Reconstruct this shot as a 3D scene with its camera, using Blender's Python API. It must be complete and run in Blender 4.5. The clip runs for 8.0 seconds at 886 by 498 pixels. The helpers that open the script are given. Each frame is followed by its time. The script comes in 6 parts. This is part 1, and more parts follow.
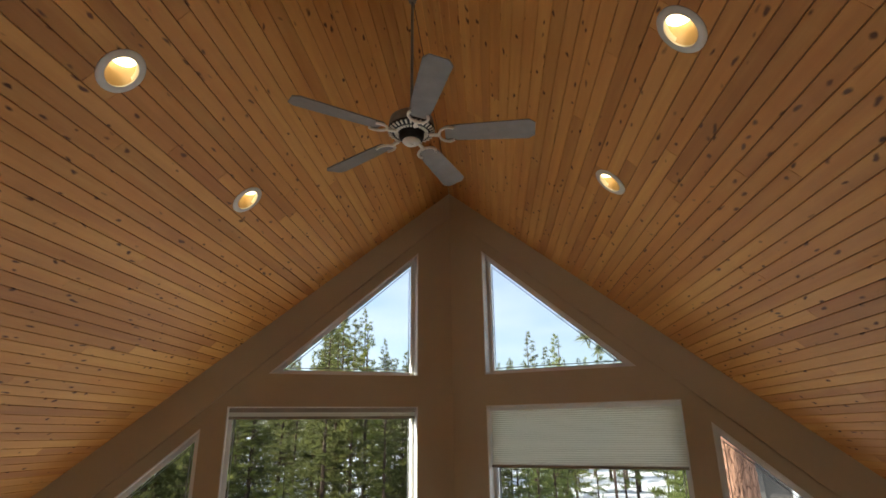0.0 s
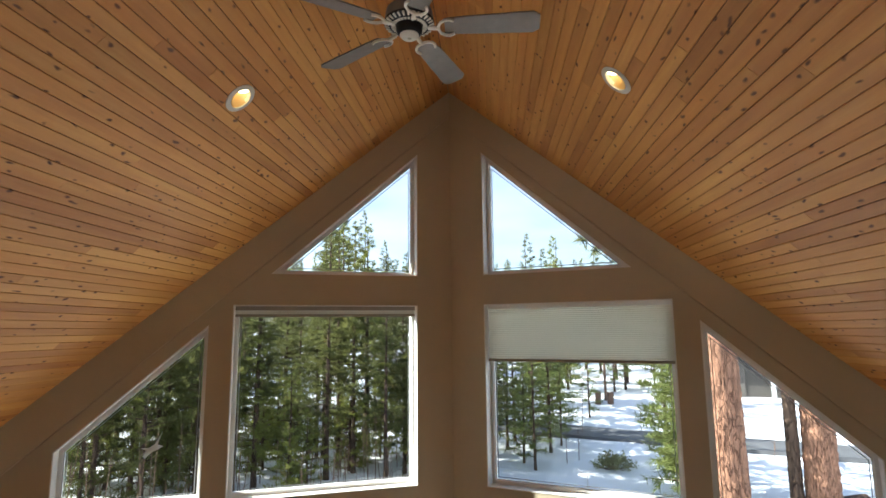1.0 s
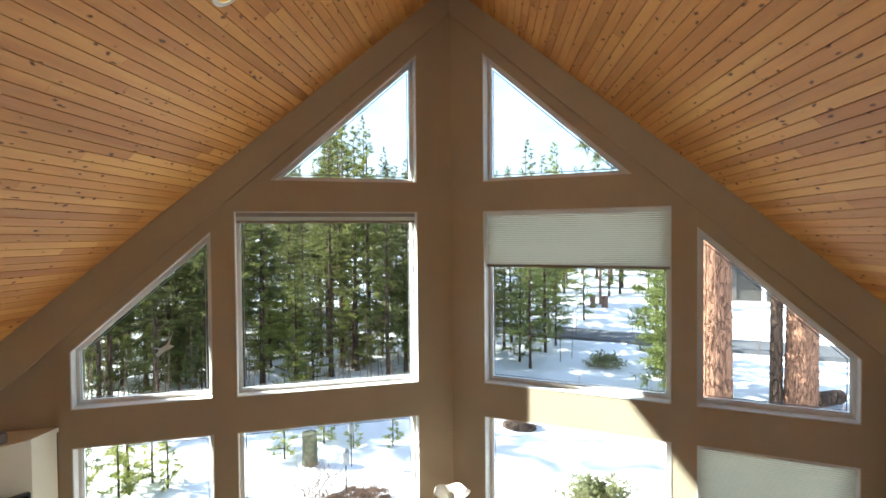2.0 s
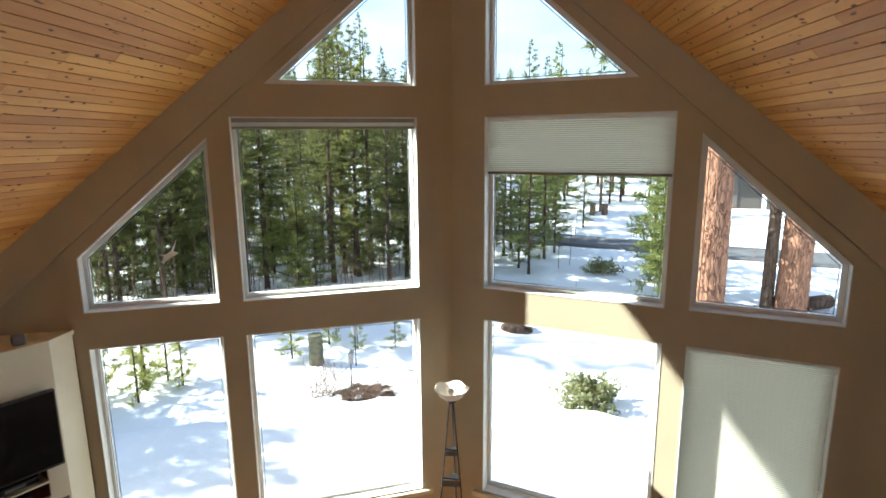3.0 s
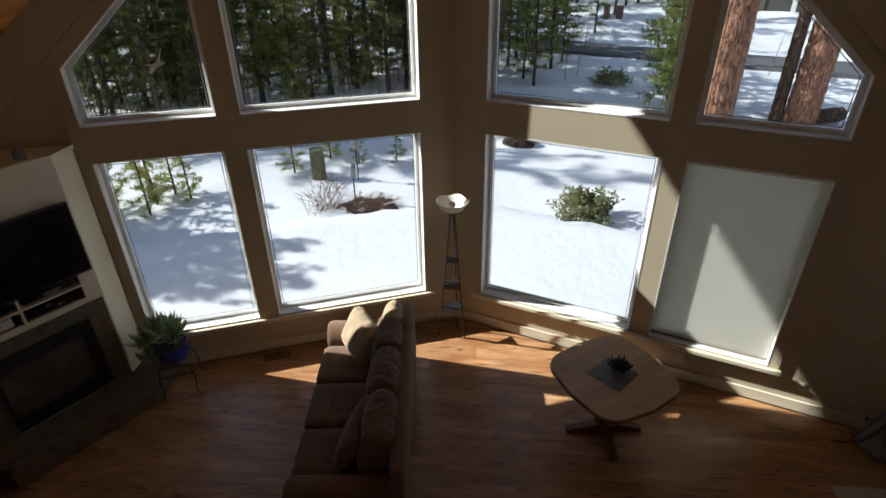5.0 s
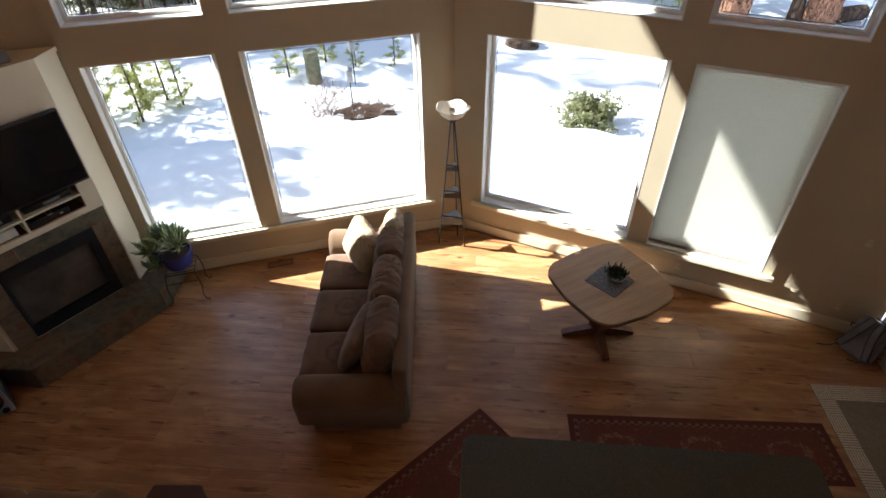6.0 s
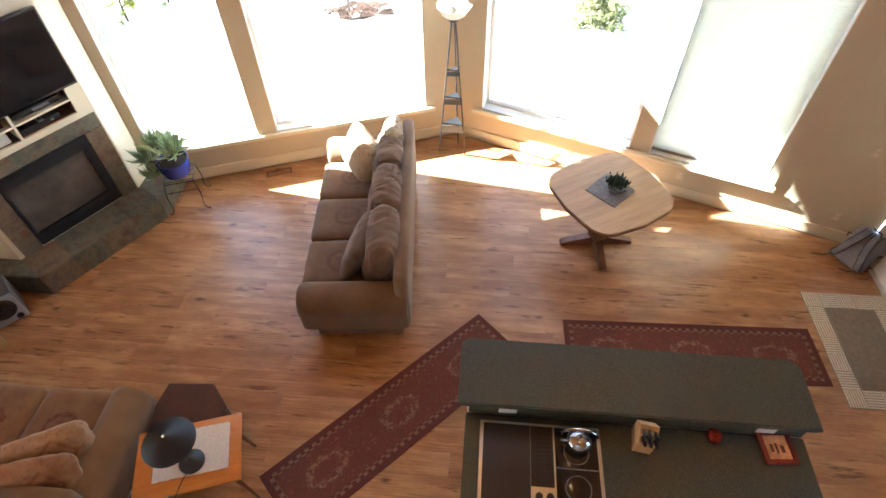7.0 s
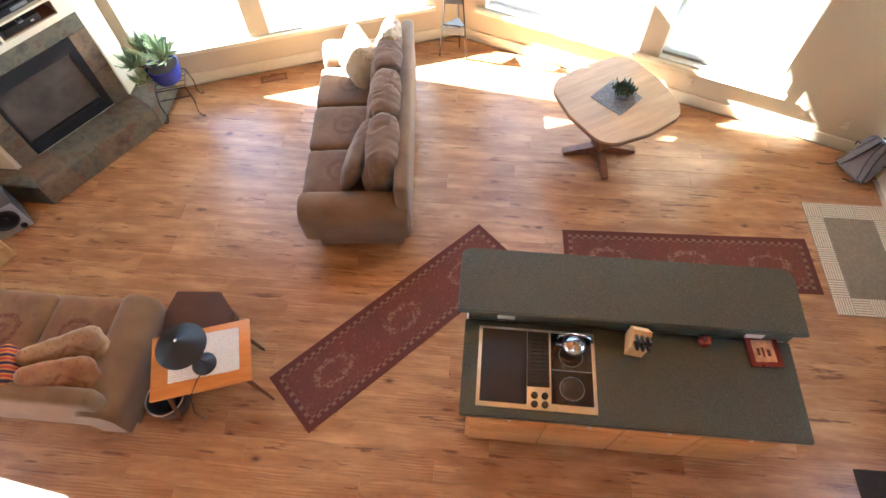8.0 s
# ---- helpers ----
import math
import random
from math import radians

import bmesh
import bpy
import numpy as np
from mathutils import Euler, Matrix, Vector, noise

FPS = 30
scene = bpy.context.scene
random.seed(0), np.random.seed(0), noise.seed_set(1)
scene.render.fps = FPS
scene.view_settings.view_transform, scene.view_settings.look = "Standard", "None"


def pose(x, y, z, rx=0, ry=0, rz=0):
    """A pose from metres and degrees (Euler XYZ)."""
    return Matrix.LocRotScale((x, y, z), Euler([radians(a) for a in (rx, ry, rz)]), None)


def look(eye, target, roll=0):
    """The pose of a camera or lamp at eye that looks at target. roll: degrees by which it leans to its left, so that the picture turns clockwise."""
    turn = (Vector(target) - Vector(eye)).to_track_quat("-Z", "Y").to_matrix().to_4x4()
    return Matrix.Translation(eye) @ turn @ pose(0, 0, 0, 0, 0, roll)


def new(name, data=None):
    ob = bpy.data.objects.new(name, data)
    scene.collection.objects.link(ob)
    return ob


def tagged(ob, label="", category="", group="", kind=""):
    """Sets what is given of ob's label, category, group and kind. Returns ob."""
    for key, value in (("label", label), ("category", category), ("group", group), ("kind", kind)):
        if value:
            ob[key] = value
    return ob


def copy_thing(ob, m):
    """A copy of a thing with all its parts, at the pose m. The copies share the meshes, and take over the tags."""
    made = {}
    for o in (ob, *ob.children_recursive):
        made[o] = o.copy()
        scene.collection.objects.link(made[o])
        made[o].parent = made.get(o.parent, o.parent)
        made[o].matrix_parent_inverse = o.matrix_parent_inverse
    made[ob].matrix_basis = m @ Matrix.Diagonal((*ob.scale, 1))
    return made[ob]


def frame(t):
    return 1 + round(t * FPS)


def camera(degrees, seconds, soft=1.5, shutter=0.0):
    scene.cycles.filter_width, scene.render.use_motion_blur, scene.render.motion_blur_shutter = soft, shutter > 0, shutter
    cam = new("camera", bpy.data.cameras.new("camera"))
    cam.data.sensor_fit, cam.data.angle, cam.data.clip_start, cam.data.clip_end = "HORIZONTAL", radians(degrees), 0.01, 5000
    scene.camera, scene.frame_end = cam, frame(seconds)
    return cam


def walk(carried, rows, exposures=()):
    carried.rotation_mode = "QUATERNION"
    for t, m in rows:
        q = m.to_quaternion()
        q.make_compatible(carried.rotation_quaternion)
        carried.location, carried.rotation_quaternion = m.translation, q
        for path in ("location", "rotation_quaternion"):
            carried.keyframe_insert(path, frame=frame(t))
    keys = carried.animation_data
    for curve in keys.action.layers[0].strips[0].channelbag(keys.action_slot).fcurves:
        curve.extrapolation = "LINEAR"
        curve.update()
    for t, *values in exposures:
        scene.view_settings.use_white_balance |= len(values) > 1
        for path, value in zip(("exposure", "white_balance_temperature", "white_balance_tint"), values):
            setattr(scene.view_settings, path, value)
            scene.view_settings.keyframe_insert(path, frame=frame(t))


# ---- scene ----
from mathutils.geometry import tessellate_polygon

# camera: it stands still in the air and tilts down
cam = camera(77.57, 8.0, soft=1.6)
TILT = [(0.0, 4.94, 18.49, 0.66),
        (0.5, 4.87, 13.36, 0.64),
        (1.0, 4.83, 8.36, 0.56),
        (1.5, 4.79, 3.50, 0.52),
        (3.0, 4.80, -10.90, 0.50),
        (3.5, 4.81, -15.68, 0.50),
        (4.0, 4.81, -20.43, 0.54),
        (4.5, 4.86, -25.23, 0.56),
        (6.0, 4.88, -39.49, 0.63),
        (6.5, 4.86, -44.18, 0.61),
        (7.0, 4.98, -48.88, 0.54),
        (7.5, 5.04, -53.59, 0.53),
        (8.0, 5.03, -58.18, 0.59)]  # seconds, yaw, pitch, roll
walk(cam, [(t, pose(0, 0, 4.35, 90 + p, r, yw)) for t, yw, p, r in TILT],
     exposures=[(0.0, 2.54, 6550, 5), (0.5, 2.60, 6400, 5), (1.0, 2.90, 6200, 4), (1.5, 3.26, 6000, 1), (3.0, 3.02, 6100, 1), (3.5, 2.50, 6050, 4), (4.0, 1.84, 6050, 6),
                (4.5, 1.30, 6050, 8), (6.0, 2.80, 6050, 8), (6.5, 3.93, 5950, 6), (7.0, 4.82, 5850, 4), (7.5, 5.32, 5600, 2), (8.0, 5.52, 5500, 2)])

# ---------------------------------------------------------------- light
SUN_FROM = Vector((-1.0, 0.143, 0.626)).normalized()
world = bpy.data.worlds.new("sky")
scene.world = world
world.use_nodes = True
wn = world.node_tree
sky = wn.nodes.new("ShaderNodeTexSky")
sky.sky_type = "NISHITA"
sky.sun_disc = False
sky.sun_elevation = math.asin(SUN_FROM.z)
sky.sun_rotation = math.atan2(SUN_FROM.x, SUN_FROM.y)
sky.dust_density = 0.7
sky.ozone_density = 2.0
wtc = wn.nodes.new("ShaderNodeTexCoord")
wmap = wn.nodes.new("ShaderNodeMapping")
wmap.inputs["Scale"].default_value = (1.0, 1.0, 3.5)
wnoise = wn.nodes.new("ShaderNodeTexNoise")
wnoise.inputs["Scale"].default_value = 2.2
wnoise.inputs["Detail"].default_value = 6
wramp = wn.nodes.new("ShaderNodeValToRGB")
wramp.color_ramp.elements[0].position, wramp.color_ramp.elements[1].position = 0.38, 0.80
wmix = wn.nodes.new("ShaderNodeMixRGB")
wmix.inputs["Color2"].default_value = (5.4, 5.8, 7.4, 1)
wbg = wn.nodes["Background"]
wbg.inputs["Strength"].default_value = 0.074
wn.links.new(wtc.outputs["Generated"], wmap.inputs["Vector"])
wn.links.new(wmap.outputs["Vector"], wnoise.inputs["Vector"])
wn.links.new(wnoise.outputs["Fac"], wramp.inputs["Fac"])
wn.links.new(wramp.outputs["Color"], wmix.inputs["Fac"])
wn.links.new(sky.outputs["Color"], wmix.inputs["Color1"])
wn.links.new(wmix.outputs["Color"], wbg.inputs["Color"])

sun = new("sun", bpy.data.lights.new("sun", "SUN"))
sun.data.energy, sun.data.angle, sun.data.color = 4.3, radians(0.55), (1.0, 0.97, 0.91)
sun.matrix_world = look(SUN_FROM * 40, (0, 0, 0))

# ---------------------------------------------------------------- materials
class Mat:
    """A small builder round one node material."""

    def __init__(self, name, rough=0.6, metal=0.0, spec=0.5):
        self.m = bpy.data.materials.new(name)
        self.m.use_nodes = True
        self.t = self.m.node_tree
        self.b = self.t.nodes["Principled BSDF"]
        self.b.inputs["Roughness"].default_value = rough
        self.b.inputs["Metallic"].default_value = metal
        self.b.inputs["Specular IOR Level"].default_value = spec

    def node(self, kind, **values):
        n = self.t.nodes.new(kind)
        for key, v in values.items():
            n.inputs[key.replace("_", " ")].default_value = v
        return n

    def link(self, a, b):
        self.t.links.new(a, b)

    def coords(self, scale=(1, 1, 1), per=None, spread=37.0):
        """Object coordinates, scaled; per: 'object' or 'island' shifts each piece by its own random amount."""
        tc = self.node("ShaderNodeTexCoord")
        mp = self.node("ShaderNodeMapping")
        mp.inputs["Scale"].default_value = scale
        out = tc.outputs["Object"]
        if per:
            r = self.node("ShaderNodeObjectInfo").outputs["Random"] if per == "object" else self.node("ShaderNodeNewGeometry").outputs["Random Per Island"]
            mul = self.node("ShaderNodeMath")
            mul.operation = "MULTIPLY"
            mul.inputs[1].default_value = spread
            self.link(r, mul.inputs[0])
            add = self.node("ShaderNodeVectorMath")
            add.operation = "ADD"
            self.link(out, add.inputs[0])
            self.link(mul.outputs[0], add.inputs[1])
            out = add.outputs[0]
            self.random = r
        self.link(out, mp.inputs["Vector"])
        return mp.outputs["Vector"]

    def noise(self, vec, scale, detail=4, rough=0.55):
        n = self.node("ShaderNodeTexNoise", Scale=scale, Detail=detail, Roughness=rough)
        self.link(vec, n.inputs["Vector"])
        return n.outputs["Fac"]

    def ramp(self, fac, stops):
        n = self.node("ShaderNodeValToRGB")
        e = n.color_ramp.elements
        while len(e) < len(stops):
            e.new(0.5)
        for el, (p, c) in zip(e, stops):
            el.position, el.color = p, (*c, 1) if len(c) == 3 else c
        self.link(fac, n.inputs["Fac"])
        return n.outputs["Color"]

    def mix(self, fac, a, b, mode="MIX"):
        n = self.node("ShaderNodeMixRGB")
        n.blend_type = mode
        for v, s in ((fac, "Fac"), (a, "Color1"), (b, "Color2")):
            if isinstance(v, (int, float)):
                n.inputs[s].default_value = v
            elif isinstance(v, tuple):
                n.inputs[s].default_value = (*v, 1)
            else:
                self.link(v, n.inputs[s])
        return n.outputs["Color"]

    def colour(self, c):
        if isinstance(c, tuple):
            self.b.inputs["Base Color"].default_value = (*c, 1)
        else:
            self.link(c, self.b.inputs["Base Color"])
        return self

    def bump(self, height, strength=0.3, distance=0.01):
        n = self.node("ShaderNodeBump", Strength=strength, Distance=distance)
        self.link(height, n.inputs["Height"])
        self.link(n.outputs["Normal"], self.b.inputs["Normal"])
        return self

    def roughness(self, fac, lo, hi):
        n = self.node("ShaderNodeMapRange")
        n.inputs["To Min"].default_value, n.inputs["To Max"].default_value = lo, hi
        self.link(fac, n.inputs["Value"])
        self.link(n.outputs["Result"], self.b.inputs["Roughness"])
        return self


def plain(name, c, rough=0.5, metal=0.0, vary=0.12, scale=6.0, bump=0.0, spec=0.5):
    """A painted, moulded or metal surface with faint blotches and fine grain."""
    k = Mat(name, rough, metal, spec)
    v = k.coords()
    lo = tuple(x * (1 - vary) for x in c)
    hi = tuple(min(1, x * (1 + vary)) for x in c)
    k.colour(k.ramp(k.noise(v, scale), [(0.3, lo), (0.7, hi)]))
    k.roughness(k.noise(v, scale * 3), max(0, rough - 0.08), min(1, rough + 0.08))
    if bump:
        k.bump(k.noise(v, scale * 22, 3), bump, 0.004)
    return k.m


def wood(name, dark, mid, light, stretch, per, rough=0.4, knots=0.1, grain=9.0, tone=0.35, spec=0.5, coat=0.0, knot_scale=3.6):
    """Boards with long grain, growth streaks, knots, and a tone of its own for each piece."""
    k = Mat(name, rough, 0.0, spec)
    v = k.coords(stretch, per)
    streak = k.noise(v, grain, 6, 0.6)
    fine = k.noise(v, grain * 6, 3, 0.6)
    base = k.ramp(streak, [(0.30, dark), (0.52, mid), (0.72, light)])
    base = k.mix(k.ramp(fine, [(0.35, (0.25, 0.25, 0.25)), (0.6, (0, 0, 0))]), base, dark)
    if per:
        base = k.mix(tone, base, k.ramp(k.random, [(0.0, tuple(x * 0.55 for x in mid)), (0.35, mid), (0.7, light), (1.0, tuple(x * 0.8 for x in dark))]))
    if knots:
        kv = k.coords(tuple(min(1.0, s * 6) for s in stretch), per, 53.0)
        jig = k.node("ShaderNodeVectorMath")
        jig.operation = "MULTIPLY_ADD"
        jn = k.node("ShaderNodeTexNoise", Scale=9.0, Detail=3)
        k.link(kv, jn.inputs["Vector"])
        k.link(jn.outputs["Color"], jig.inputs[0])
        jig.inputs[1].default_value = (0.09, 0.09, 0.09)
        k.link(kv, jig.inputs[2])
        kv = jig.outputs[0]
        vo = k.node("ShaderNodeTexVoronoi", Scale=knot_scale)
        k.link(kv, vo.inputs["Vector"])
        spot = k.ramp(vo.outputs["Distance"], [(knots * 0.45, (1, 1, 1)), (knots, (0, 0, 0))])
        base = k.mix(spot, base, tuple(x * 0.26 for x in dark))
    k.colour(base)
    k.roughness(streak, rough - 0.08, rough + 0.12)
    k.bump(fine, 0.12, 0.003)
    k.b.inputs["Coat Weight"].default_value = coat
    k.b.inputs["Coat Roughness"].default_value = 0.25
    return k.m


def fabric(name, a, b, accent=None, scale=5.0, weave=180.0, seats=0.0):
    """Upholstery: soft blotches, a woven motif and a fine weave."""
    k = Mat(name, 0.95, 0.0, 0.2)
    v = k.coords()
    base = k.ramp(k.noise(v, scale, 5), [(0.32, a), (0.68, b)])
    if accent and seats:
        sep = k.node("ShaderNodeSeparateXYZ")
        k.link(v, sep.inputs[0])

        def op(kind, a, b):
            n = k.node("ShaderNodeMath")
            n.operation = kind
            for i, q in enumerate((a, b)):
                if isinstance(q, (int, float)):
                    n.inputs[i].default_value = q
                else:
                    k.link(q, n.inputs[i])
            return n.outputs[0]

        ax = op("ABSOLUTE", op("ADD", sep.outputs["X"], 0.16), 0.0)
        ay = op("PINGPONG", sep.outputs["Y"], seats / 2)
        octagon = op("MAXIMUM", op("MULTIPLY", op("ADD", ax, ay), 0.68), op("MAXIMUM", ax, ay))
        dist = op("ADD", octagon, op("MULTIPLY", k.noise(v, 34, 3), 0.05))
        rings = k.ramp(op("MULTIPLY", dist, 4.0), [(0.12, (0.2, 0.2, 0.2)), (0.22, (0.9, 0.9, 0.9)), (0.30, (0.15, 0.15, 0.15)), (0.42, (0.1, 0.1, 0.1)), (0.48, (0.9, 0.9, 0.9)), (0.58, (0.85, 0.85, 0.85)), (0.64, (0, 0, 0))])
        worn = k.mix(1.0, rings, k.ramp(k.noise(v, 48, 3), [(0.34, (0.15, 0.15, 0.15)), (0.58, (1, 1, 1))]), "MULTIPLY")
        base = k.mix(worn, base, accent)
        base = k.mix(k.ramp(k.noise(v, 15, 4, 0.65), [(0.56, (0, 0, 0)), (0.70, (0.35, 0.35, 0.35))]), base, accent)
    elif accent:
        vo = k.node("ShaderNodeTexVoronoi", Scale=2.1)
        vo.distance = "MANHATTAN"
        vo.inputs["Randomness"].default_value = 0.25
        k.link(v, vo.inputs["Vector"])
        rings = k.ramp(vo.outputs["Distance"], [(0.10, (0.8, 0.8, 0.8)), (0.16, (0, 0, 0)), (0.25, (0, 0, 0)), (0.30, (0.75, 0.75, 0.75)), (0.38, (0, 0, 0))])
        rough = k.mix(1.0, rings, k.ramp(k.noise(v, 26, 3), [(0.35, (0.2, 0.2, 0.2)), (0.6, (1, 1, 1))]), "MULTIPLY")
        base = k.mix(rough, base, accent)
        base = k.mix(k.ramp(k.noise(v, 19, 4, 0.65), [(0.54, (0, 0, 0)), (0.66, (0.6, 0.6, 0.6))]), base, accent)
    k.colour(base)
    w = k.noise(v, weave, 2)
    k.bump(w, 0.35, 0.004)
    k.b.inputs["Sheen Weight"].default_value = 0.25
    return k.m


def floor_boards():
    """Stained knotty pine laminate: broad clouds, arched growth lines, dark dashes, small knots."""
    k = Mat("red_brown_floor", 0.34, 0.0, 0.5)
    v = k.coords((1, 1, 1), "object")

    def along(sx, sy):
        mp = k.node("ShaderNodeMapping")
        mp.inputs["Scale"].default_value = (sx, sy, 1)
        k.link(v, mp.inputs["Vector"])
        return mp.outputs["Vector"]

    cloud = k.noise(along(1.0, 3.0), 2.2, 5, 0.6)
    base = k.ramp(cloud, [(0.30, (0.238, 0.106, 0.043)), (0.50, (0.370, 0.194, 0.085)), (0.70, (0.510, 0.306, 0.146))])
    streak = k.noise(along(0.10, 1.0), 11.0, 6, 0.62)
    base = k.mix(k.ramp(streak, [(0.36, (0.55, 0.55, 0.55)), (0.55, (0, 0, 0))]), base, (0.23, 0.098, 0.040))
    base = k.mix(k.ramp(streak, [(0.56, (0, 0, 0)), (0.74, (0.5, 0.5, 0.5))]), base, (0.58, 0.345, 0.165))
    wave = k.node("ShaderNodeTexWave", Scale=13.0, Distortion=7.0, Detail=3.0)
    wave.inputs["Detail Scale"].default_value = 1.1
    wave.bands_direction = "Y"
    k.link(along(0.16, 1.0), wave.inputs["Vector"])
    patch = k.ramp(k.noise(along(0.8, 2.2), 1.9, 2), [(0.48, (0, 0, 0)), (0.60, (0.55, 0.55, 0.55))])
    lines = k.mix(1.0, k.ramp(wave.outputs["Fac"], [(0.55, (0, 0, 0)), (0.9, (1, 1, 1))]), patch, "MULTIPLY")
    base = k.mix(lines, base, (0.20, 0.075, 0.028))
    dash = k.ramp(k.noise(along(0.22, 1.6), 15.0, 3, 0.55), [(0.588, (0, 0, 0)), (0.645, (0.88, 0.88, 0.88))])
    where = k.ramp(k.noise(along(0.9, 1.6), 2.6, 3), [(0.46, (0, 0, 0)), (0.57, (1, 1, 1))])
    base = k.mix(k.mix(1.0, dash, where, "MULTIPLY"), base, (0.105, 0.036, 0.015))
    base = k.mix(0.08, base, k.ramp(k.random, [(0.0, (0.22, 0.09, 0.035)), (0.5, (0.40, 0.20, 0.08)), (1.0, (0.55, 0.32, 0.15))]))
    vo = k.node("ShaderNodeTexVoronoi", Scale=3.4)
    k.link(along(0.62, 1.15), vo.inputs["Vector"])
    knot = k.ramp(vo.outputs["Distance"], [(0.034, (0.9, 0.9, 0.9)), (0.070, (0.40, 0.40, 0.40)), (0.13, (0, 0, 0))])
    base = k.mix(knot, base, (0.075, 0.025, 0.011))
    k.colour(base)
    k.roughness(streak, 0.25, 0.40)
    k.bump(streak, 0.06, 0.002)
    k.b.inputs["Coat Weight"].default_value = 0.1
    k.b.inputs["Coat Roughness"].default_value = 0.25
    return k.m


WALL = plain("tan_wall_paint", (0.527, 0.450, 0.315), 0.75, vary=0.04, scale=2.0, bump=0.12, spec=0.25)
TRIM = plain("cream_trim_paint", (0.66, 0.59, 0.43), 0.5, vary=0.04, scale=3.0)
WHITE = plain("white_window_vinyl", (0.80, 0.80, 0.77), 0.4, vary=0.03, scale=4.0)
CREAM = plain("cream_fireplace_paint", (0.72, 0.66, 0.52), 0.6, vary=0.05, scale=2.0, bump=0.08)
CEILING_WOOD = wood("knotty_pine", (0.42, 0.150, 0.036), (0.61, 0.278, 0.071), (0.745, 0.415, 0.122), (1.0, 0.07, 1.0), "island", 0.5, 0.185, 9.0, 0.45, spec=0.25, knot_scale=15.5)
FLOOR_WOOD = floor_boards()
TABLE_WOOD_VAR = wood("oak_table_boards", (0.30, 0.17, 0.075), (0.42, 0.26, 0.125), (0.50, 0.33, 0.17), (0.12, 1.0, 1.0), "object", 0.4, 0, 16.0, 0.2)
DARK_TABLE_WOOD = wood("red_oak_legs", (0.10, 0.035, 0.016), (0.16, 0.06, 0.026), (0.22, 0.09, 0.04), (1.0, 1.0, 0.2), None, 0.4, 0, 12.0)
HONEY_WOOD = wood("honey_cabinet", (0.42, 0.18, 0.05), (0.55, 0.27, 0.09), (0.64, 0.36, 0.14), (0.15, 1.0, 1.0), None, 0.4, 0.05, 8.0)
ORANGE_WOOD = wood("orange_end_table", (0.38, 0.12, 0.02), (0.52, 0.19, 0.035), (0.62, 0.26, 0.06), (0.15, 1.0, 1.0), None, 0.35, 0, 8.0)
BLOCK_WOOD = wood("pale_knife_block", (0.50, 0.30, 0.12), (0.62, 0.40, 0.18), (0.70, 0.48, 0.24), (1.0, 1.0, 0.15), None, 0.45, 0, 12.0)
BLACK_METAL = plain("black_iron", (0.03, 0.032, 0.036), 0.45, 0.6)
STEEL = plain("brushed_steel", (0.62, 0.61, 0.58), 0.36, 1.0, scale=10)
CHROME = plain("chrome", (0.45, 0.45, 0.47), 0.16, 1.0, vary=0.02)
NICKEL = plain("pewter_fan_metal", (0.74, 0.69, 0.60), 0.42, 0.15)
BLACK_GLASS = plain("black_ceramic", (0.012, 0.011, 0.012), 0.08)
BLACK_PLASTIC = plain("black_plastic", (0.015, 0.014, 0.015), 0.32)
GREY_PLASTIC = plain("grey_plastic", (0.22, 0.22, 0.23), 0.4)
BLADE = plain("grey_fan_blade", (0.20, 0.175, 0.155), 0.5, vary=0.1, scale=14)
BEIGE = plain("beige_outlet", (0.56, 0.47, 0.34), 0.45)
PAPER = plain("outlet_white", (0.78, 0.75, 0.68), 0.4)
LEATHER = plain("brown_leather", (0.055, 0.022, 0.017), 0.38, vary=0.25, scale=5, bump=0.3)
PACK = plain("grey_pack_cloth", (0.16, 0.155, 0.175), 0.85, vary=0.2, scale=9, bump=0.4)
BLUE_POT = plain("blue_glazed_pot", (0.045, 0.06, 0.30), 0.18, vary=0.25, scale=8)
SOIL = plain("potting_soil", (0.035, 0.022, 0.014), 0.95, vary=0.4, scale=40, bump=0.6)
SOFA = fabric("olive_brown_chenille", (0.128, 0.077, 0.041), (0.175, 0.108, 0.060))
SOFA_SEAT = fabric("patterned_chenille", (0.115, 0.064, 0.035), (0.165, 0.096, 0.055), (0.090, 0.044, 0.027), 6.0, seats=0.5733)
SOFA_TAN = fabric("tan_chenille", (0.150, 0.083, 0.033), (0.200, 0.117, 0.053))
PILLOW_RUST = fabric("floral_rust_cloth", (0.29, 0.18, 0.09), (0.37, 0.25, 0.14), (0.19, 0.05, 0.02), 12.0)
SOFA_WARM = fabric("rust_pattern_chenille", (0.165, 0.078, 0.030), (0.225, 0.120, 0.050), (0.105, 0.020, 0.010), 6.0, seats=0.5733)
PILLOW_DEEP = fabric("deep_rust_cloth", (0.20, 0.085, 0.033), (0.28, 0.155, 0.07), (0.13, 0.025, 0.012), 10.0)
PILLOW = fabric("beige_pillow_cloth", (0.30, 0.22, 0.13), (0.40, 0.31, 0.19), (0.16, 0.06, 0.035), 9.0)
MOSS = plain("mossy_grey_wood", (0.13, 0.125, 0.075), 0.9, vary=0.45, scale=9, bump=0.5)
MULCH = plain("dark_wet_mulch", (0.105, 0.070, 0.048), 0.95, vary=0.5, scale=16, bump=0.7)
CLOTH = plain("white_woven_cloth", (0.76, 0.72, 0.64), 0.95, vary=0.08, scale=60, bump=0.7)
APPLE = plain("red_apple_skin", (0.26, 0.035, 0.018), 0.25, vary=0.35, scale=25)
SUCCULENT = plain("green_succulent_leaf", (0.33, 0.43, 0.24), 0.5, vary=0.3, scale=14)
